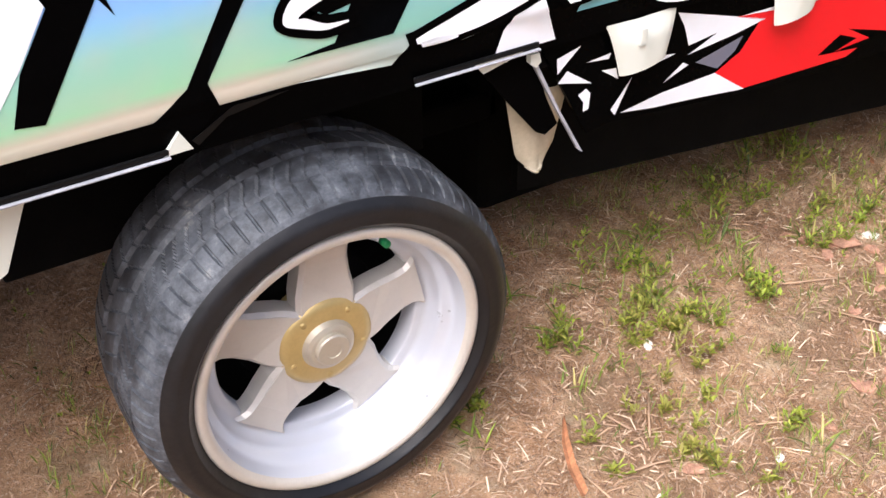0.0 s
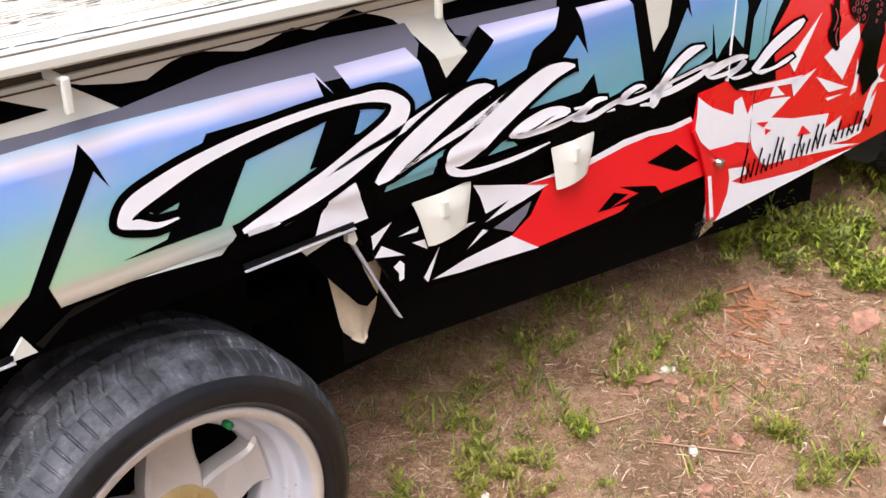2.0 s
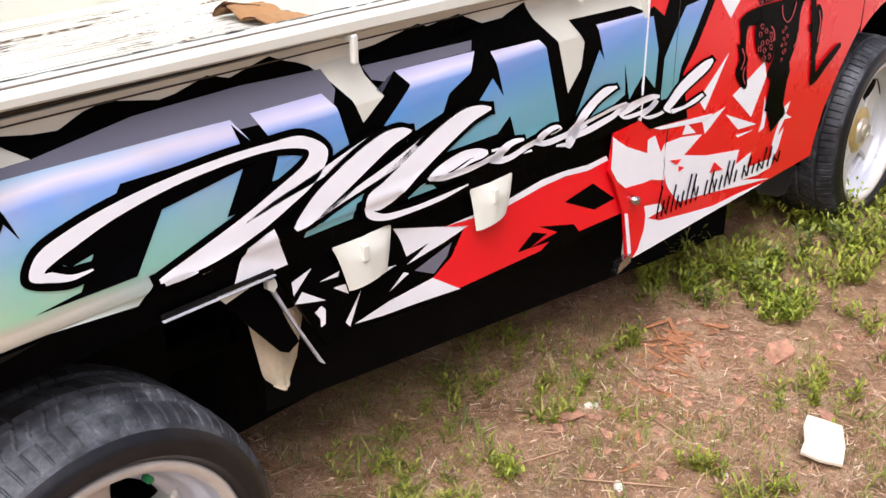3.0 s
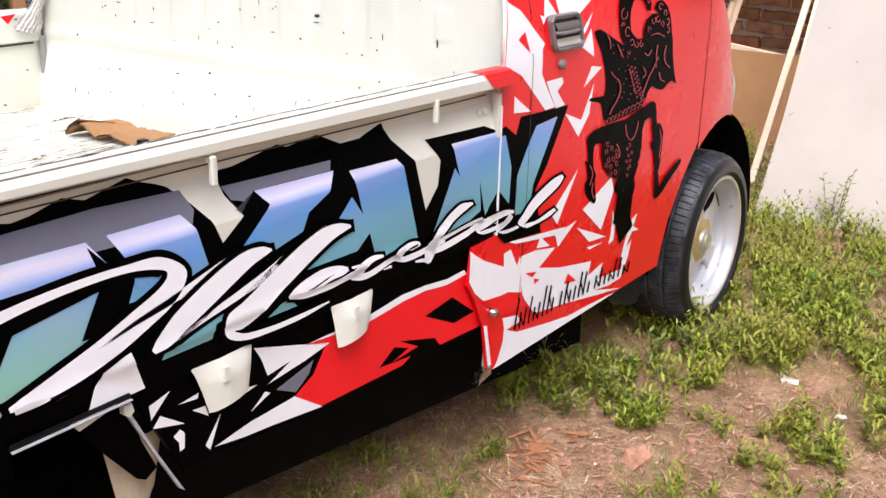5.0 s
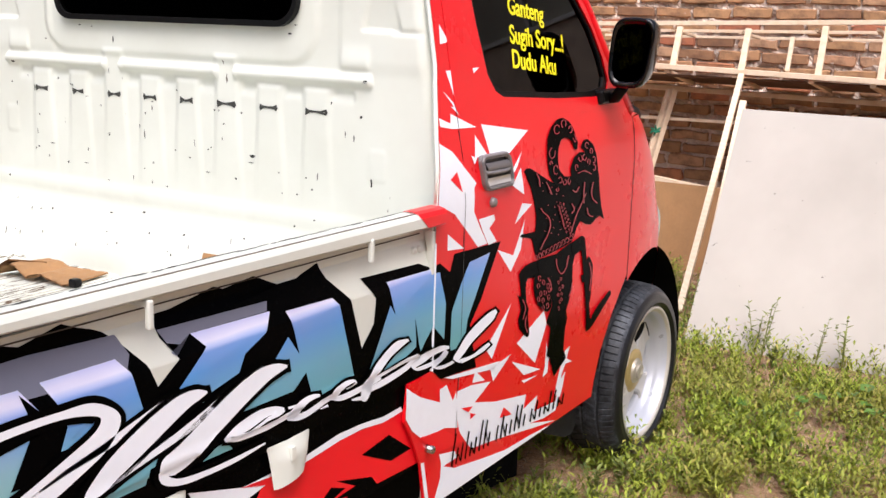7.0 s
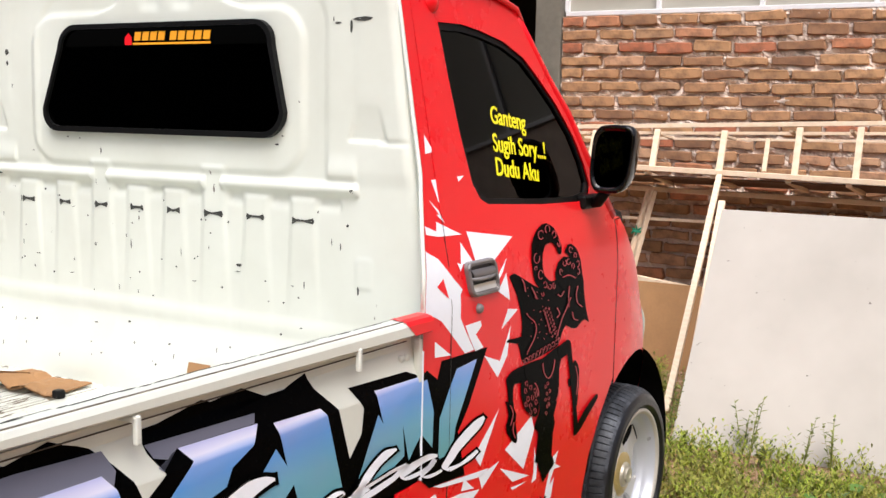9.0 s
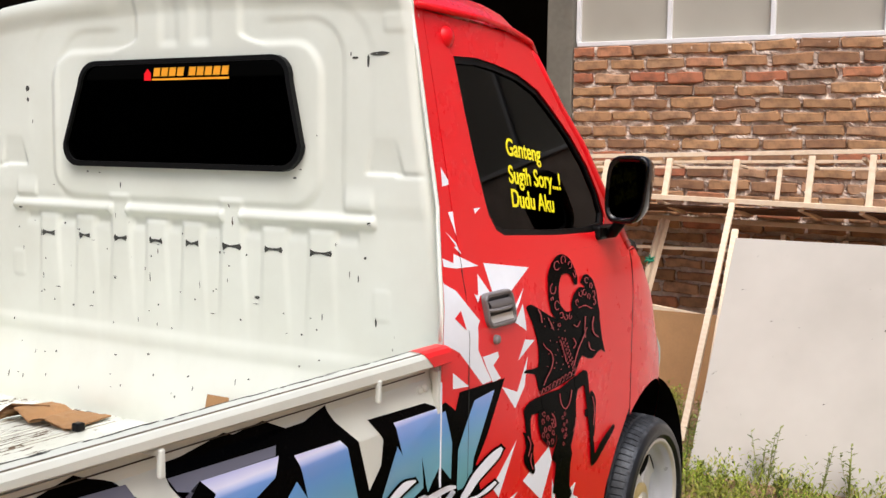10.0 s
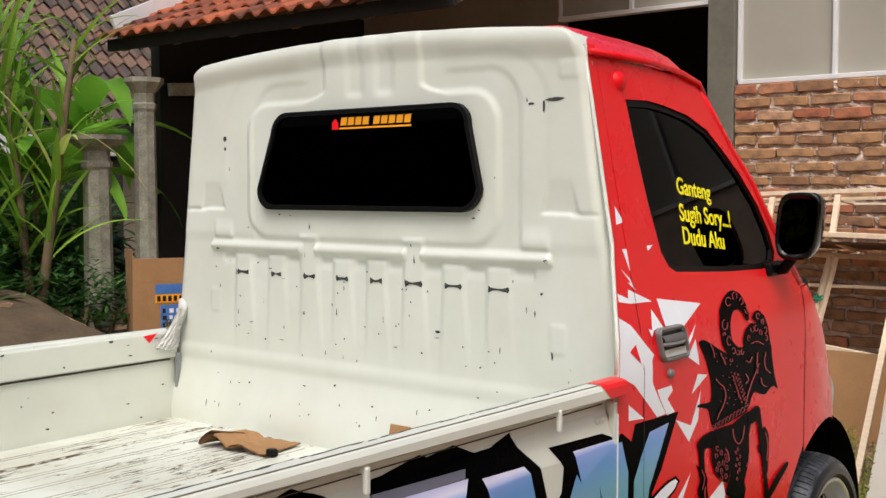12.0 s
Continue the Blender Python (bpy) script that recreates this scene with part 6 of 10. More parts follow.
decal('door', FIGRED, 6, [(2.081, 1.035), (2.078, 1.03), (2.071, 1.027), (2.062, 1.028), (2.055, 1.032), (2.052, 1.037), (2.055, 1.042), (2.062, 1.045), (2.071, 1.044), (2.07, 1.042), (2.064, 1.042), (2.059, 1.04), (2.057, 1.037), (2.059, 1.033), (2.063, 1.03), (2.069, 1.03), (2.073, 1.032), (2.075, 1.035)])
decal('door', FIGRED, 6, [(2.018, 1.006), (2.012, 1.007), (2.007, 1.01), (2.005, 1.016), (2.007, 1.021), (2.013, 1.023), (2.019, 1.022), (2.024, 1.018), (2.026, 1.013), (2.02, 1.014), (2.02, 1.018), (2.018, 1.02), (2.014, 1.021), (2.011, 1.019), (2.01, 1.015), (2.011, 1.011), (2.013, 1.008), (2.017, 1.008)])
decal('door', FIGRED, 6, [(2.085, 1.017), (2.083, 1.023), (2.086, 1.028), (2.092, 1.03), (2.099, 1.029), (2.104, 1.025), (2.105, 1.02), (2.102, 1.015), (2.096, 1.013), (2.095, 1.015), (2.098, 1.017), (2.1, 1.021), (2.099, 1.025), (2.097, 1.028), (2.093, 1.028), (2.09, 1.026), (2.089, 1.022), (2.089, 1.018)])
decal('door', FIGRED, 6, [(2.122, 1.01), (2.128, 1.012), (2.135, 1.011), (2.14, 1.007), (2.141, 1.001), (2.138, 0.996), (2.133, 0.994), (2.126, 0.995), (2.12, 1.0), (2.125, 1.0), (2.128, 0.997), (2.131, 0.996), (2.134, 0.998), (2.135, 1.002), (2.135, 1.006), (2.132, 1.009), (2.129, 1.01), (2.126, 1.008)])
decal('door', FIGRED, 6, [(1.907, 0.975), (1.912, 0.972), (1.914, 0.968), (1.911, 0.965), (1.906, 0.964), (1.9, 0.966), (1.895, 0.969), (1.894, 0.972), (1.896, 0.975), (1.9, 0.973), (1.899, 0.971), (1.899, 0.969), (1.902, 0.967), (1.905, 0.967), (1.908, 0.967), (1.909, 0.969), (1.908, 0.971), (1.905, 0.973)])
decal('door', FIGRED, 6, [(1.802, 0.805), (1.795, 0.807), (1.79, 0.811), (1.789, 0.816), (1.793, 0.819), (1.8, 0.819), (1.806, 0.816), (1.81, 0.811), (1.809, 0.807), (1.805, 0.808), (1.806, 0.812), (1.804, 0.815), (1.799, 0.818), (1.795, 0.818), (1.792, 0.815), (1.793, 0.811), (1.796, 0.808), (1.801, 0.807)])
decal('door', FIGRED, 6, [(1.821, 0.807), (1.814, 0.81), (1.81, 0.815), (1.811, 0.819), (1.816, 0.822), (1.823, 0.821), (1.83, 0.817), (1.832, 0.812), (1.829, 0.808), (1.826, 0.809), (1.828, 0.812), (1.826, 0.816), (1.822, 0.819), (1.818, 0.82), (1.814, 0.818), (1.814, 0.814), (1.817, 0.811), (1.821, 0.809)])
decal('door', FIGRED, 6, [(1.841, 0.809), (1.835, 0.813), (1.832, 0.818), (1.834, 0.822), (1.84, 0.824), (1.847, 0.822), (1.853, 0.817), (1.853, 0.812), (1.849, 0.809), (1.847, 0.811), (1.85, 0.813), (1.849, 0.817), (1.846, 0.82), (1.841, 0.822), (1.837, 0.821), (1.836, 0.818), (1.837, 0.814), (1.842, 0.811)])
decal('door', FIGRED, 6, [(1.861, 0.812), (1.855, 0.816), (1.854, 0.822), (1.857, 0.825), (1.864, 0.825), (1.871, 0.822), (1.876, 0.818), (1.875, 0.813), (1.87, 0.81), (1.868, 0.812), (1.871, 0.814), (1.872, 0.818), (1.869, 0.822), (1.864, 0.824), (1.86, 0.823), (1.858, 0.821), (1.859, 0.817), (1.862, 0.813)])
decal('door', FIGRED, 6, [(1.881, 0.815), (1.877, 0.82), (1.877, 0.825), (1.881, 0.828), (1.889, 0.827), (1.896, 0.823), (1.899, 0.818), (1.896, 0.814), (1.89, 0.812), (1.889, 0.814), (1.893, 0.815), (1.895, 0.819), (1.893, 0.823), (1.888, 0.825), (1.883, 0.826), (1.88, 0.824), (1.88, 0.82), (1.884, 0.816)])
decal('door', FIGRED, 6, [(1.902, 0.818), (1.899, 0.823), (1.9, 0.828), (1.906, 0.83), (1.914, 0.828), (1.92, 0.824), (1.921, 0.818), (1.918, 0.815), (1.911, 0.815), (1.91, 0.816), (1.915, 0.817), (1.917, 0.82), (1.916, 0.823), (1.912, 0.827), (1.907, 0.828), (1.904, 0.826), (1.903, 0.823), (1.905, 0.819)])
decal('door', FIGRED, 6, [(1.924, 0.822), (1.921, 0.827), (1.924, 0.831), (1.931, 0.832), (1.939, 0.829), (1.944, 0.824), (1.944, 0.819), (1.939, 0.816), (1.931, 0.817), (1.932, 0.819), (1.937, 0.818), (1.94, 0.821), (1.94, 0.824), (1.937, 0.828), (1.932, 0.83), (1.927, 0.829), (1.925, 0.826), (1.927, 0.822)])
decal('door', FIGRED, 6, [(1.946, 0.825), (1.945, 0.83), (1.949, 0.834), (1.957, 0.833), (1.964, 0.83), (1.968, 0.825), (1.966, 0.82), (1.96, 0.818), (1.952, 0.82), (1.954, 0.821), (1.959, 0.82), (1.963, 0.822), (1.964, 0.825), (1.961, 0.829), (1.957, 0.832), (1.952, 0.832), (1.949, 0.829), (1.949, 0.825)])
decal('door', FIGRED, 6, [(1.968, 0.829), (1.969, 0.834), (1.975, 0.836), (1.983, 0.835), (1.99, 0.831), (1.992, 0.825), (1.989, 0.821), (1.982, 0.82), (1.974, 0.823), (1.976, 0.824), (1.981, 0.822), (1.986, 0.823), (1.988, 0.826), (1.986, 0.83), (1.982, 0.833), (1.977, 0.834), (1.973, 0.832), (1.972, 0.829)])
decal('door', FIGRED, 6, [(1.992, 0.833), (1.994, 0.837), (2.001, 0.838), (2.009, 0.836), (2.015, 0.831), (2.016, 0.826), (2.011, 0.823), (2.003, 0.823), (1.996, 0.826), (1.999, 0.827), (2.004, 0.825), (2.009, 0.825), (2.012, 0.827), (2.011, 0.831), (2.007, 0.835), (2.002, 0.836), (1.998, 0.835), (1.996, 0.832)])
decal('door', FIGRED, 6, [(1.834, 0.751), (1.831, 0.747), (1.825, 0.747), (1.819, 0.751), (1.816, 0.756), (1.817, 0.761), (1.823, 0.762), (1.829, 0.76), (1.833, 0.755), (1.83, 0.755), (1.827, 0.759), (1.823, 0.76), (1.821, 0.759), (1.82, 0.755), (1.821, 0.751), (1.825, 0.749), (1.828, 0.749), (1.83, 0.752)])
decal('door', FIGRED, 6, [(1.824, 0.729), (1.818, 0.73), (1.813, 0.735), (1.812, 0.74), (1.815, 0.744), (1.821, 0.743), (1.827, 0.74), (1.83, 0.734), (1.828, 0.73), (1.825, 0.732), (1.826, 0.735), (1.824, 0.739), (1.821, 0.742), (1.817, 0.742), (1.816, 0.739), (1.816, 0.735), (1.819, 0.731), (1.823, 0.731)])
decal('door', FIGRED, 6, [(1.844, 0.735), (1.84, 0.74), (1.841, 0.745), (1.845, 0.747), (1.852, 0.746), (1.857, 0.741), (1.858, 0.736), (1.854, 0.732), (1.848, 0.733), (1.849, 0.734), (1.852, 0.734), (1.854, 0.737), (1.853, 0.741), (1.85, 0.744), (1.847, 0.745), (1.844, 0.743), (1.844, 0.74), (1.846, 0.736)])
decal('door', FIGRED, 6, [(1.867, 0.728), (1.869, 0.732), (1.875, 0.733), (1.882, 0.73), (1.886, 0.725), (1.885, 0.72), (1.88, 0.718), (1.873, 0.719), (1.868, 0.724), (1.872, 0.724), (1.875, 0.721), (1.878, 0.72), (1.881, 0.721), (1.882, 0.725), (1.879, 0.729), (1.876, 0.731), (1.872, 0.73), (1.871, 0.727)])
decal('door', FIGRED, 6, [(1.831, 0.72), (1.838, 0.72), (1.843, 0.715), (1.845, 0.71), (1.843, 0.706), (1.837, 0.705), (1.831, 0.708), (1.827, 0.714), (1.828, 0.719), (1.831, 0.717), (1.831, 0.713), (1.833, 0.709), (1.837, 0.707), (1.84, 0.708), (1.841, 0.711), (1.84, 0.715), (1.837, 0.718), (1.833, 0.718)])
decal('door', FIGRED, 6, [(1.866, 0.716), (1.871, 0.711), (1.871, 0.706), (1.867, 0.703), (1.86, 0.704), (1.855, 0.708), (1.853, 0.714), (1.855, 0.718), (1.861, 0.718), (1.861, 0.716), (1.858, 0.716), (1.857, 0.712), (1.858, 0.708), (1.861, 0.705), (1.865, 0.705), (1.867, 0.707), (1.867, 0.711), (1.864, 0.715)])
decal('door', FIGRED, 6, [(1.893, 0.693), (1.891, 0.688), (1.886, 0.686), (1.879, 0.689), (1.875, 0.694), (1.875, 0.699), (1.879, 0.702), (1.886, 0.701), (1.891, 0.696), (1.888, 0.696), (1.885, 0.699), (1.881, 0.7), (1.878, 0.698), (1.879, 0.694), (1.881, 0.69), (1.885, 0.688), (1.888, 0.69), (1.889, 0.693)])
decal('door', FIGRED, 6, [(1.857, 0.685), (1.851, 0.685), (1.845, 0.688), (1.842, 0.694), (1.844, 0.698), (1.849, 0.7), (1.856, 0.697), (1.86, 0.692), (1.86, 0.687), (1.856, 0.688), (1.856, 0.692), (1.854, 0.696), (1.85, 0.698), (1.847, 0.697), (1.846, 0.693), (1.848, 0.689), (1.851, 0.686), (1.855, 0.687)])
decal('door', FIGRED, 6, [(1.822, 0.694), (1.817, 0.699), (1.816, 0.704), (1.819, 0.708), (1.825, 0.708), (1.831, 0.704), (1.834, 0.698), (1.832, 0.694), (1.827, 0.693), (1.826, 0.695), (1.829, 0.696), (1.83, 0.699), (1.828, 0.703), (1.825, 0.706), (1.822, 0.706), (1.82, 0.703), (1.821, 0.699), (1.824, 0.696)])
decal('door', FIGRED, 6, [(1.871, 0.673), (1.871, 0.678), (1.876, 0.681), (1.883, 0.679), (1.888, 0.674), (1.889, 0.668), (1.885, 0.665), (1.879, 0.665), (1.873, 0.669), (1.876, 0.67), (1.879, 0.667), (1.883, 0.667), (1.885, 0.67), (1.884, 0.674), (1.881, 0.677), (1.877, 0.679), (1.875, 0.677), (1.875, 0.673)])
decal('door', FIGRED, 6, [(1.847, 0.681), (1.852, 0.681), (1.859, 0.678), (1.863, 0.673), (1.862, 0.668), (1.857, 0.666), (1.85, 0.668), (1.845, 0.673), (1.845, 0.678), (1.848, 0.677), (1.849, 0.672), (1.852, 0.669), (1.856, 0.668), (1.858, 0.67), (1.859, 0.673), (1.856, 0.677), (1.853, 0.68), (1.85, 0.679)])
decal('door', FIGRED, 6, [(1.886, 0.72), (1.892, 0.716), (1.894, 0.711), (1.891, 0.706), (1.885, 0.706), (1.879, 0.709), (1.875, 0.714), (1.876, 0.719), (1.881, 0.721), (1.882, 0.719), (1.88, 0.718), (1.879, 0.714), (1.881, 0.71), (1.885, 0.708), (1.888, 0.708), (1.89, 0.712), (1.888, 0.716), (1.885, 0.719)])
decal('door', FIGRED, 6, [(1.946, 0.72), (1.944, 0.717), (1.94, 0.717), (1.935, 0.72), (1.933, 0.723), (1.934, 0.727), (1.938, 0.727), (1.943, 0.726), (1.946, 0.722), (1.943, 0.722), (1.941, 0.725), (1.939, 0.726), (1.937, 0.725), (1.937, 0.723), (1.938, 0.72), (1.94, 0.718), (1.942, 0.719), (1.943, 0.721)])
decal('door', FIGRED, 6, [(1.955, 0.723), (1.951, 0.724), (1.947, 0.728), (1.946, 0.731), (1.948, 0.734), (1.953, 0.734), (1.957, 0.731), (1.959, 0.727), (1.958, 0.724), (1.955, 0.726), (1.956, 0.728), (1.955, 0.731), (1.952, 0.732), (1.95, 0.732), (1.949, 0.73), (1.95, 0.728), (1.952, 0.726), (1.954, 0.725)])
decal('door', FIGRED, 6, [(1.946, 0.699), (1.943, 0.703), (1.943, 0.706), (1.947, 0.708), (1.951, 0.706), (1.955, 0.703), (1.956, 0.699), (1.953, 0.697), (1.949, 0.697), (1.949, 0.699), (1.951, 0.699), (1.952, 0.7), (1.952, 0.703), (1.95, 0.705), (1.948, 0.706), (1.946, 0.705), (1.946, 0.702), (1.948, 0.7)])
decal('door', FIGRED, 6, [(1.959, 0.708), (1.961, 0.711), (1.965, 0.712), (1.97, 0.71), (1.972, 0.706), (1.972, 0.702), (1.968, 0.701), (1.963, 0.702), (1.96, 0.706), (1.963, 0.706), (1.965, 0.703), (1.967, 0.703), (1.969, 0.704), (1.969, 0.706), (1.967, 0.709), (1.965, 0.71), (1.963, 0.71), (1.963, 0.707)])
decal('door', FIGRED, 6, [(1.937, 0.694), (1.942, 0.693), (1.946, 0.69), (1.948, 0.687), (1.946, 0.684), (1.941, 0.683), (1.937, 0.686), (1.934, 0.689), (1.935, 0.693), (1.938, 0.691), (1.938, 0.689), (1.939, 0.686), (1.941, 0.685), (1.943, 0.685), (1.944, 0.687), (1.943, 0.69), (1.941, 0.692), (1.939, 0.692)])
decal('door', FIGRED, 6, [(1.964, 0.691), (1.968, 0.688), (1.968, 0.684), (1.965, 0.682), (1.96, 0.683), (1.956, 0.686), (1.955, 0.69), (1.957, 0.692), (1.961, 0.693), (1.961, 0.691), (1.959, 0.691), (1.958, 0.689), (1.959, 0.686), (1.961, 0.684), (1.963, 0.684), (1.965, 0.685), (1.964, 0.688), (1.963, 0.69)])
decal('door', FIGRED, 6, [(1.96, 0.666), (1.959, 0.663), (1.956, 0.662), (1.951, 0.664), (1.948, 0.667), (1.948, 0.671), (1.951, 0.673), (1.955, 0.672), (1.959, 0.669), (1.956, 0.669), (1.954, 0.671), (1.952, 0.671), (1.951, 0.67), (1.951, 0.667), (1.953, 0.665), (1.955, 0.664), (1.957, 0.665), (1.957, 0.667)])
decal('door', FIGRED, 6, [(1.954, 0.645), (1.949, 0.645), (1.945, 0.648), (1.943, 0.652), (1.944, 0.655), (1.948, 0.656), (1.952, 0.654), (1.956, 0.65), (1.956, 0.647), (1.952, 0.648), (1.952, 0.651), (1.951, 0.653), (1.948, 0.654), (1.947, 0.653), (1.946, 0.651), (1.947, 0.648), (1.949, 0.647), (1.952, 0.647)])
decal('door', FIGRED, 6, [(1.962, 0.667), (1.958, 0.671), (1.957, 0.675), (1.959, 0.677), (1.964, 0.677), (1.968, 0.674), (1.97, 0.67), (1.969, 0.667), (1.965, 0.666), (1.964, 0.668), (1.966, 0.669), (1.967, 0.671), (1.966, 0.674), (1.964, 0.675), (1.961, 0.675), (1.96, 0.673), (1.961, 0.671), (1.963, 0.669)])
decal('door', FIGRED, 6, [(1.81, 0.935), (1.815, 0.93), (1.821, 0.926), (1.828, 0.921), (1.838, 0.916), (1.849, 0.911), (1.858, 0.905), (1.864, 0.899), (1.868, 0.892), (1.87, 0.884), (1.868, 0.877), (1.863, 0.868), (1.857, 0.861), (1.849, 0.854), (1.839, 0.848), (1.831, 0.842), (1.826, 0.837), (1.823, 0.833), (1.82, 0.829), (1.825, 0.828), (1.828, 0.832), (1.831, 0.835), (1.836, 0.84), (1.844, 0.846), (1.854, 0.852), (1.862, 0.859), (1.869, 0.867), (1.874, 0.875), (1.876, 0.883), (1.874, 0.891), (1.869, 0.899), (1.863, 0.906), (1.853, 0.912), (1.841, 0.917), (1.832, 0.922), (1.825, 0.926), (1.82, 0.931), (1.815, 0.935)])
decal('door', FIGRED, 6, [(1.913, 0.928), (1.918, 0.921), (1.923, 0.914), (1.929, 0.905), (1.936, 0.893), (1.944, 0.88), (1.951, 0.866), (1.957, 0.866), (1.95, 0.879), (1.942, 0.893), (1.935, 0.904), (1.929, 0.913), (1.924, 0.921), (1.919, 0.928)])
decal('door', FIGRED, 6, [(2.081, 0.939), (2.073, 0.932), (2.065, 0.924), (2.056, 0.915), (2.046, 0.906), (2.035, 0.897), (2.024, 0.886), (2.015, 0.874), (2.007, 0.861), (1.998, 0.848), (2.005, 0.846), (2.013, 0.859), (2.022, 0.872), (2.031, 0.884), (2.041, 0.895), (2.052, 0.904), (2.062, 0.913), (2.071, 0.922), (2.079, 0.93), (2.087, 0.938)])
decal('door', FIGRED, 6, [(1.78, 1.024), (1.785, 1.019), (1.79, 1.014), (1.794, 1.009), (1.796, 1.003), (1.798, 0.996), (1.8, 0.989), (1.806, 0.989), (1.803, 0.996), (1.801, 1.003), (1.799, 1.009), (1.795, 1.015), (1.79, 1.02), (1.785, 1.024)])
decal('door', FIGRED, 6, [(1.834, 0.996), (1.84, 0.991), (1.846, 0.986), (1.851, 0.98), (1.857, 0.974), (1.864, 0.967), (1.87, 0.961), (1.875, 0.961), (1.869, 0.968), (1.863, 0.974), (1.857, 0.981), (1.851, 0.986), (1.845, 0.991), (1.839, 0.997)])
decal('door', FIGRED, 6, [(2.069, 0.971), (2.067, 0.962), (2.066, 0.953), (2.066, 0.944), (2.067, 0.934), (2.068, 0.923), (2.07, 0.913), (2.077, 0.912), (2.075, 0.923), (2.073, 0.933), (2.072, 0.943), (2.073, 0.952), (2.074, 0.961), (2.075, 0.97)])
decal('door', FIGRED, 6, [(2.125, 0.964), (2.121, 0.957), (2.118, 0.949), (2.117, 0.941), (2.119, 0.933), (2.122, 0.925), (2.129, 0.917), (2.139, 0.911), (2.151, 0.905), (2.163, 0.9), (2.167, 0.902), (2.155, 0.907), (2.143, 0.912), (2.135, 0.918), (2.129, 0.924), (2.126, 0.932), (2.124, 0.94), (2.125, 0.947), (2.128, 0.955), (2.131, 0.963)])
decal('door', FIGRED, 6, [(2.094, 0.897), (2.097, 0.891), (2.1, 0.883), (2.106, 0.877), (2.116, 0.872), (2.128, 0.869), (2.139, 0.866), (2.141, 0.868), (2.129, 0.871), (2.119, 0.874), (2.111, 0.878), (2.107, 0.883), (2.104, 0.89), (2.101, 0.897)])
decal('door', FIGRED, 6, [(2.034, 0.963), (2.028, 0.958), (2.022, 0.953), (2.017, 0.951), (2.012, 0.952), (2.006, 0.955), (1.998, 0.959), (1.994, 0.957), (2.002, 0.954), (2.01, 0.95), (2.02, 0.948), (2.028, 0.951), (2.034, 0.956), (2.04, 0.961)])
decal('door', FIGRED, 6, [(1.992, 0.922), (2.0, 0.916), (2.007, 0.91), (2.011, 0.906), (2.009, 0.902), (2.002, 0.9), (1.995, 0.897), (2.001, 0.894), (2.007, 0.897), (2.014, 0.9), (2.017, 0.905), (2.013, 0.911), (2.005, 0.917), (1.997, 0.923)])
decal('door', FIGRED, 6, [(2.026, 0.998), (2.04, 0.999), (2.054, 1.0), (2.067, 0.999), (2.081, 0.996), (2.096, 0.991), (2.112, 0.986), (2.115, 0.988), (2.099, 0.993), (2.083, 0.998), (2.068, 1.002), (2.052, 1.002), (2.038, 1.001), (2.024, 1.0)])
decal('door', FIGRED, 6, [(2.022, 0.706), (2.021, 0.699), (2.02, 0.691), (2.018, 0.684), (2.015, 0.679), (2.01, 0.675), (2.006, 0.671), (2.012, 0.669), (2.016, 0.673), (2.021, 0.677), (2.025, 0.682), (2.027, 0.689), (2.028, 0.697), (2.029, 0.705)])
decal('door', FIGRED, 6, [(1.871, 0.746), (1.878, 0.74), (1.884, 0.735), (1.889, 0.728), (1.892, 0.722), (1.894, 0.715), (1.895, 0.708), (1.901, 0.707), (1.9, 0.714), (1.898, 0.721), (1.895, 0.728), (1.89, 0.735), (1.883, 0.741), (1.876, 0.747)])
decal('door', FIGRED, 6, [(1.734, 0.719), (1.741, 0.71), (1.748, 0.702), (1.752, 0.694), (1.75, 0.686), (1.745, 0.677), (1.74, 0.668), (1.745, 0.666), (1.75, 0.675), (1.755, 0.684), (1.757, 0.693), (1.753, 0.702), (1.746, 0.71), (1.739, 0.719)])
decal('door', FIGRED, 6, [(1.757, 0.671), (1.755, 0.664), (1.753, 0.657), (1.754, 0.65), (1.757, 0.643), (1.763, 0.635), (1.768, 0.627), (1.774, 0.627), (1.768, 0.635), (1.762, 0.642), (1.759, 0.649), (1.759, 0.656), (1.761, 0.663), (1.763, 0.67)])
decal('door', FIGRED, 6, [(2.13, 0.741), (2.136, 0.73), (2.143, 0.719), (2.147, 0.706), (2.147, 0.692), (2.145, 0.675), (2.143, 0.659), (2.15, 0.657), (2.152, 0.674), (2.154, 0.69), (2.154, 0.705), (2.15, 0.718), (2.143, 0.729), (2.137, 0.74)])
decal('door', FIGRED, 6, [(1.915, 0.789), (1.917, 0.78), (1.92, 0.771), (1.925, 0.762), (1.934, 0.753), (1.945, 0.745), (1.958, 0.74), (1.97, 0.742), (1.979, 0.748), (1.986, 0.755), (1.991, 0.764), (1.993, 0.774), (1.996, 0.784), (1.99, 0.786), (1.987, 0.776), (1.984, 0.766), (1.98, 0.757), (1.973, 0.75), (1.964, 0.745), (1.957, 0.743), (1.949, 0.746), (1.939, 0.753), (1.931, 0.762), (1.926, 0.77), (1.923, 0.779), (1.921, 0.789)])
decal('door', FIGRED, 6, [(1.931, 0.93), (1.929, 0.929), (1.925, 0.928), (1.922, 0.93), (1.92, 0.932), (1.921, 0.934), (1.924, 0.935), (1.928, 0.934), (1.931, 0.931), (1.927, 0.932), (1.926, 0.933), (1.925, 0.933), (1.924, 0.933), (1.923, 0.932), (1.924, 0.931), (1.925, 0.93), (1.927, 0.93), (1.927, 0.931)])
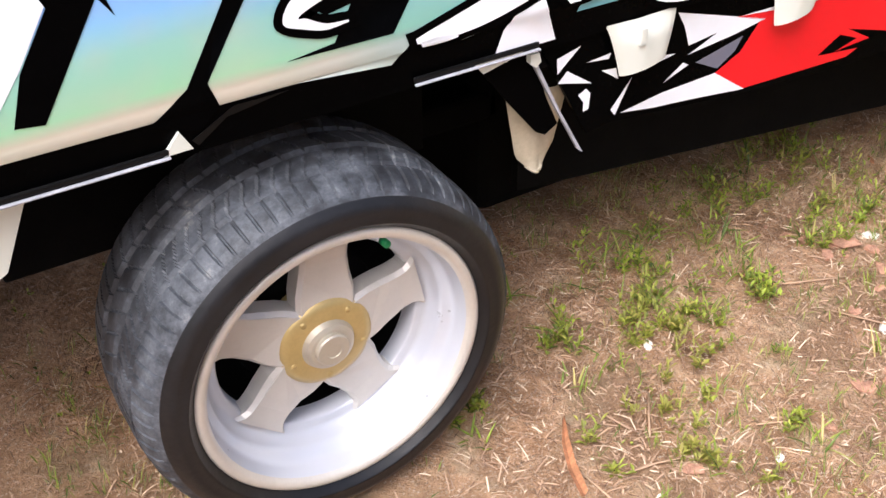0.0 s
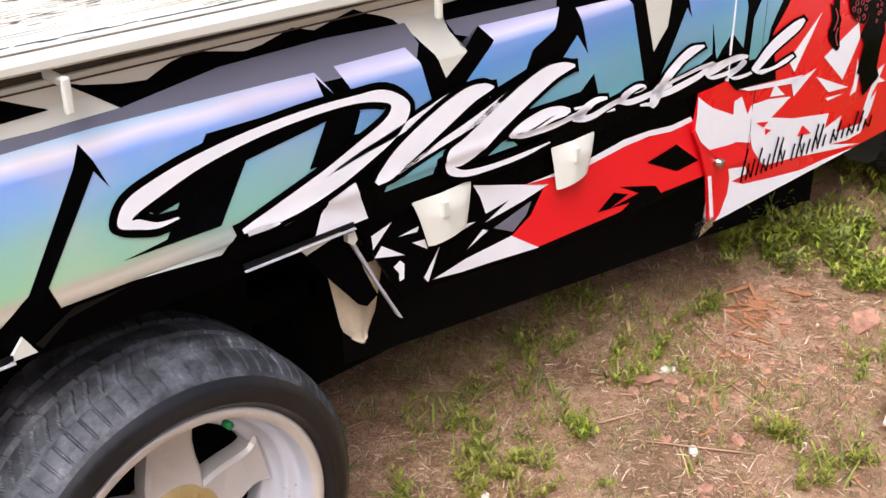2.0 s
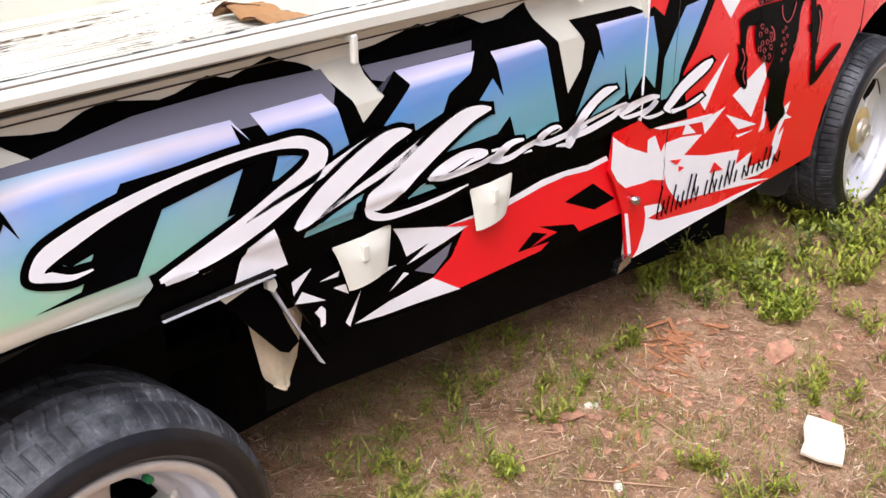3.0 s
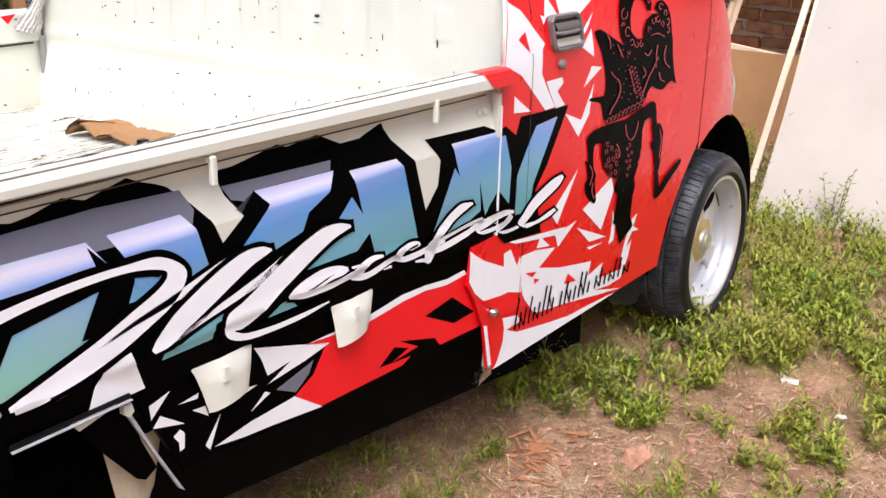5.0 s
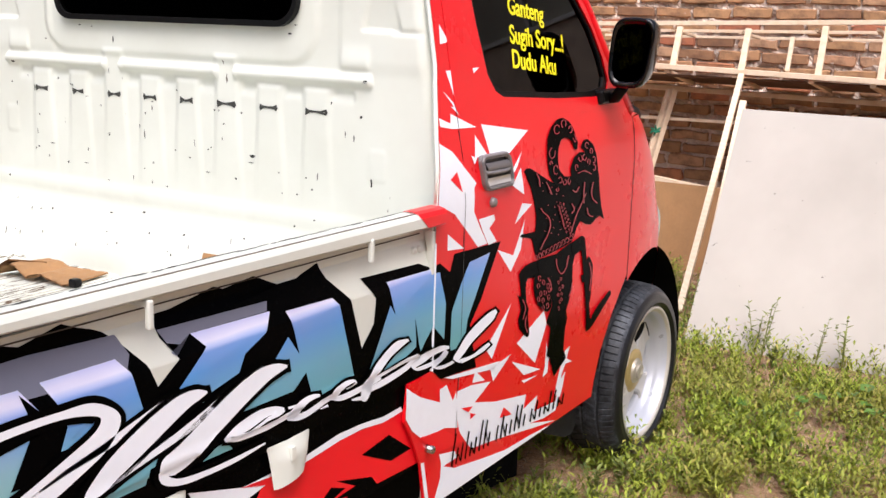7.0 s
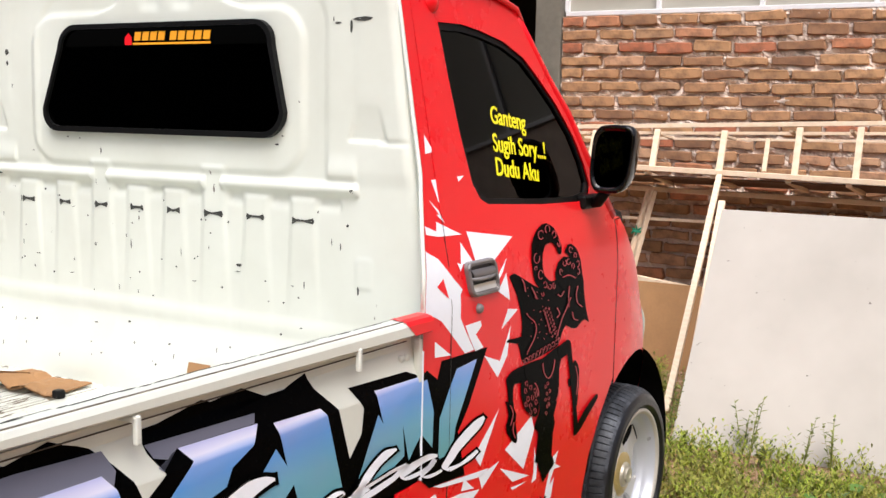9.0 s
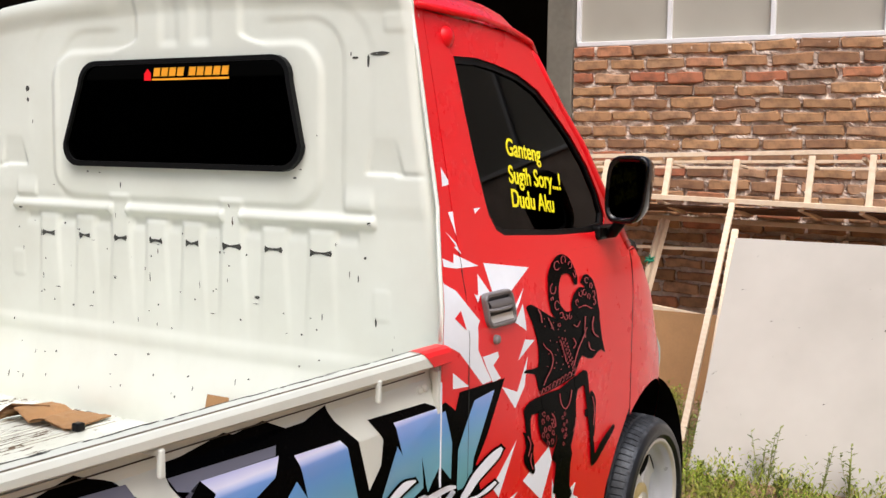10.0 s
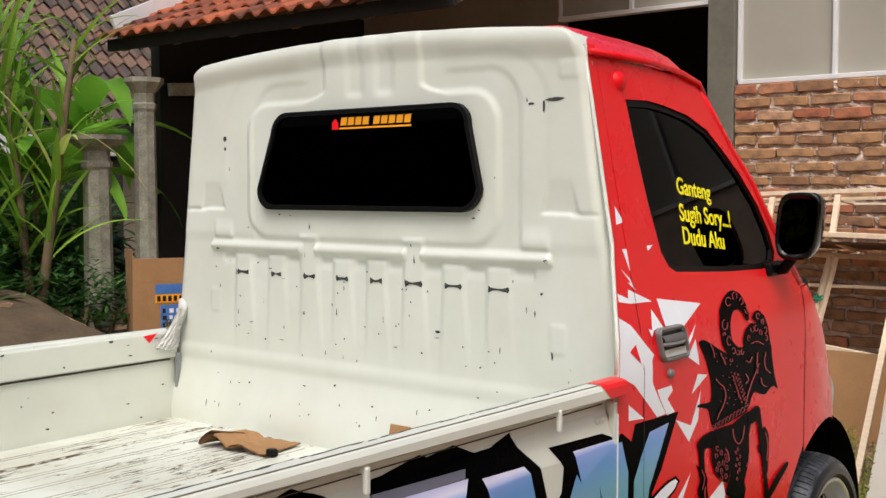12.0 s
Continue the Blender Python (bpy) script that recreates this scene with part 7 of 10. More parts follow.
decal('door', FIGRED, 6, [(1.948, 0.922), (1.944, 0.923), (1.941, 0.925), (1.94, 0.927), (1.942, 0.929), (1.946, 0.929), (1.95, 0.927), (1.951, 0.925), (1.95, 0.923), (1.947, 0.924), (1.948, 0.925), (1.947, 0.927), (1.946, 0.927), (1.944, 0.927), (1.944, 0.926), (1.944, 0.925), (1.945, 0.924), (1.947, 0.924)])
decal('door', FIGRED, 6, [(1.911, 0.924), (1.908, 0.927), (1.908, 0.929), (1.911, 0.93), (1.915, 0.929), (1.918, 0.927), (1.918, 0.925), (1.916, 0.924), (1.912, 0.924), (1.913, 0.925), (1.914, 0.925), (1.915, 0.926), (1.915, 0.927), (1.914, 0.928), (1.912, 0.929), (1.911, 0.928), (1.911, 0.927), (1.912, 0.925)])
decal('door', FIGRED, 6, [(1.929, 0.922), (1.93, 0.924), (1.933, 0.924), (1.937, 0.923), (1.939, 0.921), (1.939, 0.918), (1.936, 0.917), (1.932, 0.918), (1.929, 0.921), (1.932, 0.921), (1.933, 0.919), (1.935, 0.919), (1.936, 0.92), (1.936, 0.921), (1.935, 0.922), (1.934, 0.923), (1.932, 0.922), (1.932, 0.921)])
decal('door', FIGRED, 6, [(1.951, 0.918), (1.955, 0.918), (1.958, 0.916), (1.96, 0.914), (1.958, 0.912), (1.954, 0.912), (1.95, 0.913), (1.949, 0.916), (1.95, 0.918), (1.952, 0.916), (1.952, 0.915), (1.953, 0.914), (1.954, 0.913), (1.956, 0.913), (1.956, 0.915), (1.956, 0.916), (1.954, 0.917), (1.953, 0.917)])
decal('door', FIGRED, 6, [(1.923, 0.919), (1.926, 0.917), (1.927, 0.914), (1.924, 0.913), (1.92, 0.913), (1.917, 0.915), (1.916, 0.917), (1.918, 0.919), (1.922, 0.919), (1.921, 0.918), (1.92, 0.918), (1.919, 0.917), (1.92, 0.915), (1.921, 0.914), (1.923, 0.914), (1.923, 0.915), (1.923, 0.917), (1.922, 0.918)])
decal('door', FIGRED, 6, [(1.948, 0.91), (1.948, 0.908), (1.944, 0.907), (1.94, 0.908), (1.938, 0.91), (1.938, 0.912), (1.941, 0.913), (1.945, 0.913), (1.948, 0.911), (1.945, 0.911), (1.943, 0.912), (1.942, 0.912), (1.941, 0.911), (1.941, 0.91), (1.942, 0.909), (1.944, 0.908), (1.945, 0.909), (1.945, 0.91)])
decal('door', FIGRED, 6, [(1.966, 0.901), (1.963, 0.901), (1.959, 0.902), (1.957, 0.905), (1.958, 0.907), (1.961, 0.908), (1.965, 0.906), (1.968, 0.904), (1.967, 0.902), (1.964, 0.903), (1.964, 0.904), (1.964, 0.905), (1.962, 0.906), (1.961, 0.906), (1.96, 0.904), (1.961, 0.903), (1.963, 0.902), (1.964, 0.903)])
decal('door', FIGRED, 6, [(1.929, 0.902), (1.925, 0.904), (1.924, 0.907), (1.926, 0.908), (1.93, 0.909), (1.934, 0.907), (1.935, 0.904), (1.934, 0.902), (1.93, 0.902), (1.93, 0.904), (1.931, 0.904), (1.932, 0.905), (1.931, 0.906), (1.93, 0.907), (1.928, 0.907), (1.928, 0.906), (1.928, 0.905), (1.929, 0.904)])
decal('door', FIGRED, 6, [(1.947, 0.899), (1.947, 0.901), (1.949, 0.902), (1.953, 0.902), (1.957, 0.9), (1.957, 0.897), (1.955, 0.896), (1.951, 0.896), (1.947, 0.898), (1.95, 0.898), (1.951, 0.897), (1.953, 0.897), (1.954, 0.898), (1.954, 0.9), (1.952, 0.901), (1.951, 0.901), (1.95, 0.9), (1.95, 0.899)])
decal('door', FIGRED, 6, [(1.966, 0.896), (1.97, 0.897), (1.974, 0.895), (1.976, 0.893), (1.976, 0.891), (1.973, 0.89), (1.969, 0.891), (1.966, 0.893), (1.966, 0.895), (1.969, 0.894), (1.969, 0.893), (1.97, 0.892), (1.972, 0.891), (1.973, 0.892), (1.973, 0.893), (1.972, 0.895), (1.97, 0.895), (1.969, 0.895)])
decal('door', FIGRED, 6, [(1.938, 0.898), (1.942, 0.896), (1.943, 0.894), (1.942, 0.892), (1.938, 0.891), (1.935, 0.893), (1.933, 0.895), (1.933, 0.897), (1.937, 0.898), (1.937, 0.896), (1.936, 0.896), (1.936, 0.895), (1.937, 0.893), (1.938, 0.893), (1.94, 0.893), (1.94, 0.894), (1.939, 0.895), (1.938, 0.896)])
decal('door', FIGRED, 6, [(1.966, 0.889), (1.966, 0.886), (1.964, 0.885), (1.96, 0.885), (1.956, 0.887), (1.955, 0.89), (1.957, 0.891), (1.961, 0.891), (1.965, 0.89), (1.962, 0.889), (1.961, 0.89), (1.959, 0.89), (1.959, 0.889), (1.959, 0.887), (1.96, 0.886), (1.962, 0.886), (1.963, 0.887), (1.963, 0.889)])
decal('door', FIGRED, 6, [(1.984, 0.88), (1.981, 0.879), (1.977, 0.88), (1.974, 0.882), (1.974, 0.884), (1.977, 0.886), (1.981, 0.885), (1.984, 0.883), (1.985, 0.881), (1.982, 0.881), (1.981, 0.883), (1.98, 0.884), (1.978, 0.884), (1.977, 0.883), (1.978, 0.882), (1.979, 0.881), (1.98, 0.88), (1.981, 0.881)])
decal('door', FIGRED, 6, [(1.947, 0.88), (1.943, 0.882), (1.941, 0.884), (1.942, 0.886), (1.945, 0.887), (1.949, 0.886), (1.952, 0.884), (1.951, 0.881), (1.948, 0.88), (1.947, 0.882), (1.948, 0.883), (1.948, 0.884), (1.947, 0.885), (1.946, 0.886), (1.945, 0.885), (1.944, 0.884), (1.945, 0.883), (1.947, 0.882)])
decal('door', FIGRED, 6, [(1.965, 0.876), (1.964, 0.879), (1.966, 0.88), (1.97, 0.88), (1.974, 0.879), (1.975, 0.876), (1.974, 0.874), (1.97, 0.874), (1.966, 0.875), (1.969, 0.876), (1.97, 0.875), (1.971, 0.876), (1.972, 0.877), (1.971, 0.878), (1.97, 0.879), (1.968, 0.879), (1.968, 0.878), (1.968, 0.876)])
decal('door', FIGRED, 6, [(1.983, 0.873), (1.986, 0.875), (1.99, 0.874), (1.993, 0.872), (1.994, 0.869), (1.991, 0.868), (1.987, 0.868), (1.984, 0.87), (1.982, 0.872), (1.986, 0.872), (1.986, 0.87), (1.988, 0.869), (1.989, 0.869), (1.99, 0.87), (1.99, 0.872), (1.989, 0.873), (1.987, 0.873), (1.986, 0.872)])
decal('door', FIGRED, 6, [(1.954, 0.876), (1.958, 0.875), (1.96, 0.873), (1.96, 0.87), (1.957, 0.869), (1.953, 0.87), (1.95, 0.872), (1.95, 0.875), (1.952, 0.876), (1.954, 0.875), (1.953, 0.874), (1.953, 0.872), (1.954, 0.871), (1.956, 0.871), (1.957, 0.872), (1.957, 0.873), (1.956, 0.874), (1.954, 0.875)])
decal('door', FIGRED, 6, [(1.983, 0.868), (1.984, 0.865), (1.983, 0.863), (1.979, 0.863), (1.975, 0.864), (1.973, 0.866), (1.974, 0.869), (1.977, 0.869), (1.981, 0.868), (1.98, 0.867), (1.978, 0.868), (1.977, 0.867), (1.977, 0.866), (1.978, 0.865), (1.979, 0.864), (1.98, 0.864), (1.981, 0.866), (1.98, 0.867)])
decal('door', FIGRED, 6, [(2.002, 0.858), (2.0, 0.857), (1.996, 0.857), (1.992, 0.859), (1.991, 0.861), (1.993, 0.863), (1.997, 0.863), (2.001, 0.862), (2.002, 0.859), (1.999, 0.86), (1.998, 0.861), (1.997, 0.862), (1.995, 0.862), (1.995, 0.861), (1.995, 0.859), (1.996, 0.858), (1.998, 0.858), (1.999, 0.859)])
decal('door', FIGRED, 6, [(1.965, 0.858), (1.961, 0.859), (1.958, 0.861), (1.958, 0.864), (1.961, 0.865), (1.965, 0.865), (1.968, 0.863), (1.969, 0.86), (1.967, 0.858), (1.965, 0.86), (1.965, 0.861), (1.965, 0.862), (1.964, 0.863), (1.962, 0.864), (1.961, 0.863), (1.961, 0.861), (1.963, 0.86), (1.964, 0.86)])
decal('door', FIGRED, 6, [(1.985, 0.853), (1.982, 0.855), (1.983, 0.858), (1.987, 0.858), (1.991, 0.857), (1.993, 0.855), (1.993, 0.852), (1.99, 0.851), (1.986, 0.852), (1.987, 0.853), (1.989, 0.853), (1.99, 0.854), (1.99, 0.855), (1.989, 0.856), (1.987, 0.857), (1.986, 0.856), (1.986, 0.855), (1.987, 0.854)])
decal('door', FIGRED, 6, [(2.0, 0.85), (2.002, 0.852), (2.005, 0.852), (2.009, 0.851), (2.011, 0.848), (2.01, 0.846), (2.006, 0.845), (2.002, 0.847), (2.0, 0.849), (2.003, 0.849), (2.004, 0.848), (2.006, 0.847), (2.007, 0.847), (2.008, 0.849), (2.007, 0.85), (2.005, 0.851), (2.004, 0.851), (2.003, 0.849)])
decal('door', FIGRED, 6, [(1.969, 0.854), (1.973, 0.854), (1.977, 0.851), (1.977, 0.849), (1.975, 0.847), (1.971, 0.848), (1.968, 0.849), (1.966, 0.852), (1.968, 0.854), (1.97, 0.852), (1.97, 0.851), (1.97, 0.85), (1.972, 0.849), (1.973, 0.849), (1.974, 0.85), (1.974, 0.851), (1.972, 0.852), (1.971, 0.852)])
decal('door', FIGRED, 6, [(2.0, 0.846), (2.003, 0.843), (2.002, 0.841), (1.999, 0.84), (1.995, 0.841), (1.992, 0.843), (1.992, 0.846), (1.994, 0.847), (1.998, 0.847), (1.998, 0.845), (1.996, 0.845), (1.995, 0.844), (1.995, 0.843), (1.997, 0.842), (1.998, 0.842), (1.999, 0.842), (1.999, 0.844), (1.998, 0.845)])
decal('door', FIGRED, 6, [(2.02, 0.837), (2.019, 0.835), (2.015, 0.834), (2.011, 0.836), (2.009, 0.838), (2.009, 0.84), (2.013, 0.841), (2.017, 0.84), (2.02, 0.838), (2.016, 0.838), (2.015, 0.839), (2.013, 0.839), (2.012, 0.839), (2.012, 0.838), (2.013, 0.836), (2.015, 0.836), (2.016, 0.836), (2.016, 0.837)])
decal('door', FIGRED, 6, [(1.811, 0.999), (1.816, 0.998), (1.817, 0.995), (1.812, 0.997)])
decal('door', FIGRED, 6, [(1.936, 0.952), (1.941, 0.951), (1.942, 0.948), (1.937, 0.949)])
decal('door', FIGRED, 6, [(1.93, 0.919), (1.936, 0.918), (1.937, 0.915), (1.931, 0.917)])
decal('door', FIGRED, 6, [(1.925, 0.887), (1.93, 0.885), (1.931, 0.882), (1.926, 0.884)])
decal('door', FIGRED, 6, [(1.919, 0.854), (1.925, 0.852), (1.926, 0.849), (1.92, 0.851)])
decal('door', FIGRED, 6, [(1.895, 0.961), (1.9, 0.96), (1.901, 0.957), (1.896, 0.959)])
decal('door', FIGRED, 6, [(1.889, 0.929), (1.895, 0.928), (1.896, 0.925), (1.89, 0.926)])
decal('door', FIGRED, 6, [(1.884, 0.897), (1.889, 0.895), (1.89, 0.893), (1.885, 0.894)])
decal('door', FIGRED, 6, [(1.878, 0.864), (1.884, 0.863), (1.885, 0.86), (1.879, 0.861)])
decal('door', FIGRED, 6, [(1.855, 0.97), (1.861, 0.969), (1.862, 0.966), (1.856, 0.968)])
decal('door', FIGRED, 6, [(1.85, 0.938), (1.855, 0.937), (1.856, 0.934), (1.851, 0.936)])
decal('door', FIGRED, 6, [(1.844, 0.907), (1.849, 0.905), (1.85, 0.903), (1.845, 0.904)])
decal('door', FIGRED, 6, [(1.839, 0.875), (1.844, 0.873), (1.845, 0.87), (1.84, 0.872)])
decal('door', FIGRED, 6, [(1.817, 0.979), (1.822, 0.978), (1.823, 0.975), (1.818, 0.976)])
decal('door', FIGRED, 6, [(1.942, 0.931), (1.948, 0.93), (1.949, 0.927), (1.943, 0.928)])
decal('door', FIGRED, 6, [(1.936, 0.898), (1.942, 0.897), (1.943, 0.894), (1.937, 0.895)])
decal('door', FIGRED, 6, [(1.931, 0.865), (1.936, 0.864), (1.937, 0.861), (1.932, 0.862)])
decal('door', FIGRED, 6, [(1.907, 0.973), (1.912, 0.972), (1.913, 0.969), (1.908, 0.97)])
decal('door', FIGRED, 6, [(1.901, 0.94), (1.906, 0.939), (1.907, 0.936), (1.902, 0.938)])
decal('door', FIGRED, 6, [(1.895, 0.908), (1.901, 0.907), (1.902, 0.904), (1.896, 0.905)])
decal('door', FIGRED, 6, [(1.89, 0.876), (1.895, 0.874), (1.896, 0.871), (1.891, 0.873)])
decal('door', FIGRED, 6, [(1.867, 0.982), (1.872, 0.981), (1.873, 0.978), (1.868, 0.979)])
def note_stroke(outline):
    """A pen stroke of the illegible line along the sill."""
    decal('door', BLACK, 4, [(x, (0.386 - 0.045 * (x - 1.44)) + (1.75 - 0.7 * (x - 1.44)) * (z - 0.386 + 0.045 * (x - 1.44))) for x, z in outline])


note_stroke([(1.436, 0.386), (1.438, 0.394), (1.44, 0.401), (1.441, 0.408), (1.444, 0.415), (1.446, 0.422), (1.448, 0.43), (1.442, 0.432), (1.439, 0.425), (1.437, 0.418), (1.435, 0.411), (1.433, 0.404), (1.431, 0.396), (1.43, 0.389)])
note_stroke([(1.457, 0.385), (1.458, 0.389), (1.459, 0.393), (1.459, 0.396), (1.461, 0.4), (1.462, 0.403), (1.463, 0.407), (1.456, 0.41), (1.455, 0.406), (1.454, 0.403), (1.453, 0.399), (1.452, 0.395), (1.451, 0.392), (1.45, 0.388)])
note_stroke([(1.458, 0.395), (1.46, 0.396), (1.462, 0.397), (1.462, 0.397), (1.463, 0.396), (1.466, 0.392), (1.469, 0.388), (1.474, 0.387), (1.471, 0.391), (1.467, 0.396), (1.463, 0.399), (1.458, 0.4), (1.456, 0.399), (1.454, 0.398)])
note_stroke([(1.478, 0.384), (1.479, 0.389), (1.48, 0.393), (1.481, 0.397), (1.482, 0.401), (1.483, 0.405), (1.485, 0.409), (1.478, 0.413), (1.477, 0.408), (1.475, 0.404), (1.474, 0.4), (1.473, 0.396), (1.472, 0.391), (1.471, 0.387)])
note_stroke([(1.499, 0.383), (1.5, 0.39), (1.502, 0.396), (1.503, 0.402), (1.505, 0.409), (1.507, 0.415), (1.509, 0.421), (1.502, 0.424), (1.5, 0.418), (1.498, 0.412), (1.497, 0.405), (1.495, 0.399), (1.494, 0.393), (1.492, 0.386)])
note_stroke([(1.521, 0.382), (1.521, 0.386), (1.522, 0.389), (1.523, 0.392), (1.524, 0.396), (1.525, 0.399), (1.526, 0.402), (1.519, 0.405), (1.518, 0.402), (1.517, 0.399), (1.516, 0.395), (1.515, 0.392), (1.514, 0.389), (1.514, 0.385)])
note_stroke([(1.521, 0.391), (1.524, 0.392), (1.526, 0.393), (1.526, 0.393), (1.527, 0.392), (1.53, 0.388), (1.533, 0.384), (1.538, 0.384), (1.535, 0.388), (1.532, 0.392), (1.527, 0.395), (1.522, 0.396), (1.519, 0.395), (1.517, 0.395)])
note_stroke([(1.542, 0.381), (1.543, 0.385), (1.544, 0.389), (1.545, 0.393), (1.546, 0.397), (1.547, 0.401), (1.549, 0.405), (1.542, 0.408), (1.54, 0.404), (1.539, 0.4), (1.538, 0.396), (1.537, 0.392), (1.536, 0.388), (1.535, 0.384)])
note_stroke([(1.565, 0.38), (1.566, 0.388), (1.568, 0.395), (1.57, 0.403), (1.572, 0.41), (1.574, 0.417), (1.576, 0.425), (1.569, 0.428), (1.567, 0.421), (1.565, 0.413), (1.562, 0.406), (1.561, 0.398), (1.559, 0.391), (1.557, 0.383)])
note_stroke([(1.587, 0.379), (1.588, 0.386), (1.59, 0.393), (1.592, 0.4), (1.594, 0.407), (1.596, 0.414), (1.598, 0.421), (1.591, 0.424), (1.589, 0.417), (1.586, 0.411), (1.584, 0.404), (1.583, 0.397), (1.581, 0.389), (1.58, 0.382)])
note_stroke([(1.59, 0.399), (1.591, 0.402), (1.592, 0.405), (1.589, 0.406), (1.591, 0.403), (1.595, 0.396), (1.599, 0.389), (1.604, 0.388), (1.6, 0.395), (1.596, 0.402), (1.593, 0.407), (1.586, 0.408), (1.585, 0.404), (1.585, 0.401)])
note_stroke([(1.61, 0.378), (1.61, 0.382), (1.611, 0.385), (1.612, 0.389), (1.613, 0.392), (1.614, 0.396), (1.615, 0.399), (1.608, 0.402), (1.607, 0.399), (1.606, 0.395), (1.605, 0.392), (1.604, 0.388), (1.603, 0.385), (1.602, 0.381)])
note_stroke([(1.65, 0.376), (1.651, 0.381), (1.652, 0.385), (1.653, 0.389), (1.654, 0.393), (1.655, 0.397), (1.657, 0.401), (1.649, 0.404), (1.648, 0.4), (1.646, 0.396), (1.645, 0.392), (1.644, 0.388), (1.643, 0.384), (1.643, 0.38)])
note_stroke([(1.674, 0.375), (1.675, 0.382), (1.676, 0.388), (1.678, 0.394), (1.68, 0.4), (1.682, 0.406), (1.684, 0.412), (1.676, 0.415), (1.674, 0.409), (1.672, 0.403), (1.67, 0.397), (1.669, 0.391), (1.667, 0.385), (1.666, 0.379)])
note_stroke([(1.677, 0.392), (1.678, 0.395), (1.679, 0.397), (1.676, 0.398), (1.679, 0.395), (1.683, 0.389), (1.687, 0.383), (1.693, 0.382), (1.688, 0.388), (1.684, 0.395), (1.68, 0.399), (1.673, 0.4), (1.672, 0.398), (1.671, 0.395)])
note_stroke([(1.698, 0.374), (1.699, 0.378), (1.699, 0.381), (1.7, 0.384), (1.701, 0.387), (1.702, 0.39), (1.703, 0.394), (1.695, 0.397), (1.694, 0.394), (1.693, 0.391), (1.692, 0.387), (1.691, 0.384), (1.691, 0.381), (1.69, 0.377)])
note_stroke([(1.722, 0.373), (1.723, 0.377), (1.724, 0.381), (1.725, 0.385), (1.726, 0.388), (1.727, 0.392), (1.728, 0.396), (1.72, 0.399), (1.719, 0.395), (1.718, 0.392), (1.717, 0.388), (1.716, 0.384), (1.715, 0.38), (1.714, 0.376)])
note_stroke([(1.747, 0.372), (1.749, 0.379), (1.75, 0.387), (1.752, 0.394), (1.754, 0.401), (1.756, 0.408), (1.758, 0.415), (1.75, 0.418), (1.748, 0.411), (1.746, 0.404), (1.744, 0.397), (1.742, 0.39), (1.74, 0.383), (1.739, 0.375)])
note_stroke([(1.75, 0.392), (1.751, 0.395), (1.752, 0.398), (1.749, 0.4), (1.751, 0.396), (1.756, 0.389), (1.76, 0.382), (1.766, 0.381), (1.762, 0.388), (1.757, 0.395), (1.753, 0.4), (1.746, 0.401), (1.745, 0.398), (1.744, 0.395)])
note_stroke([(1.772, 0.371), (1.774, 0.378), (1.775, 0.385), (1.777, 0.391), (1.779, 0.398), (1.781, 0.404), (1.783, 0.411), (1.775, 0.414), (1.773, 0.408), (1.77, 0.401), (1.768, 0.395), (1.767, 0.388), (1.765, 0.381), (1.764, 0.374)])
note_stroke([(1.798, 0.37), (1.798, 0.373), (1.799, 0.377), (1.8, 0.38), (1.801, 0.383), (1.802, 0.386), (1.803, 0.39), (1.795, 0.393), (1.794, 0.39), (1.793, 0.387), (1.792, 0.383), (1.791, 0.38), (1.79, 0.376), (1.789, 0.373)])
note_stroke([(1.837, 0.368), (1.837, 0.372), (1.838, 0.376), (1.839, 0.38), (1.84, 0.384), (1.842, 0.388), (1.843, 0.391), (1.834, 0.395), (1.833, 0.391), (1.832, 0.387), (1.831, 0.383), (1.83, 0.379), (1.829, 0.375), (1.828, 0.371)])
note_stroke([(1.838, 0.379), (1.84, 0.38), (1.842, 0.381), (1.842, 0.381), (1.844, 0.379), (1.848, 0.375), (1.852, 0.37), (1.858, 0.37), (1.854, 0.375), (1.849, 0.379), (1.844, 0.383), (1.838, 0.384), (1.834, 0.383), (1.832, 0.382)])
note_stroke([(1.863, 0.367), (1.864, 0.373), (1.866, 0.379), (1.867, 0.384), (1.869, 0.39), (1.871, 0.396), (1.872, 0.402), (1.864, 0.405), (1.862, 0.399), (1.86, 0.394), (1.858, 0.388), (1.857, 0.382), (1.856, 0.376), (1.854, 0.37)])
note_stroke([(1.89, 0.366), (1.891, 0.369), (1.891, 0.372), (1.892, 0.375), (1.893, 0.378), (1.894, 0.381), (1.895, 0.384), (1.886, 0.388), (1.885, 0.384), (1.884, 0.381), (1.883, 0.378), (1.883, 0.375), (1.882, 0.372), (1.881, 0.369)])
note_stroke([(1.918, 0.364), (1.918, 0.368), (1.919, 0.372), (1.92, 0.375), (1.921, 0.379), (1.922, 0.382), (1.923, 0.386), (1.914, 0.39), (1.913, 0.386), (1.912, 0.382), (1.911, 0.379), (1.91, 0.375), (1.909, 0.371), (1.909, 0.368)])
note_stroke([(1.918, 0.374), (1.921, 0.375), (1.924, 0.376), (1.923, 0.376), (1.926, 0.374), (1.93, 0.37), (1.934, 0.366), (1.94, 0.366), (1.936, 0.37), (1.931, 0.374), (1.925, 0.378), (1.919, 0.38), (1.915, 0.379), (1.912, 0.378)])
note_stroke([(1.945, 0.363), (1.947, 0.37), (1.948, 0.377), (1.95, 0.384), (1.952, 0.391), (1.954, 0.397), (1.956, 0.404), (1.947, 0.407), (1.945, 0.401), (1.943, 0.394), (1.941, 0.387), (1.939, 0.38), (1.938, 0.373), (1.936, 0.367)])
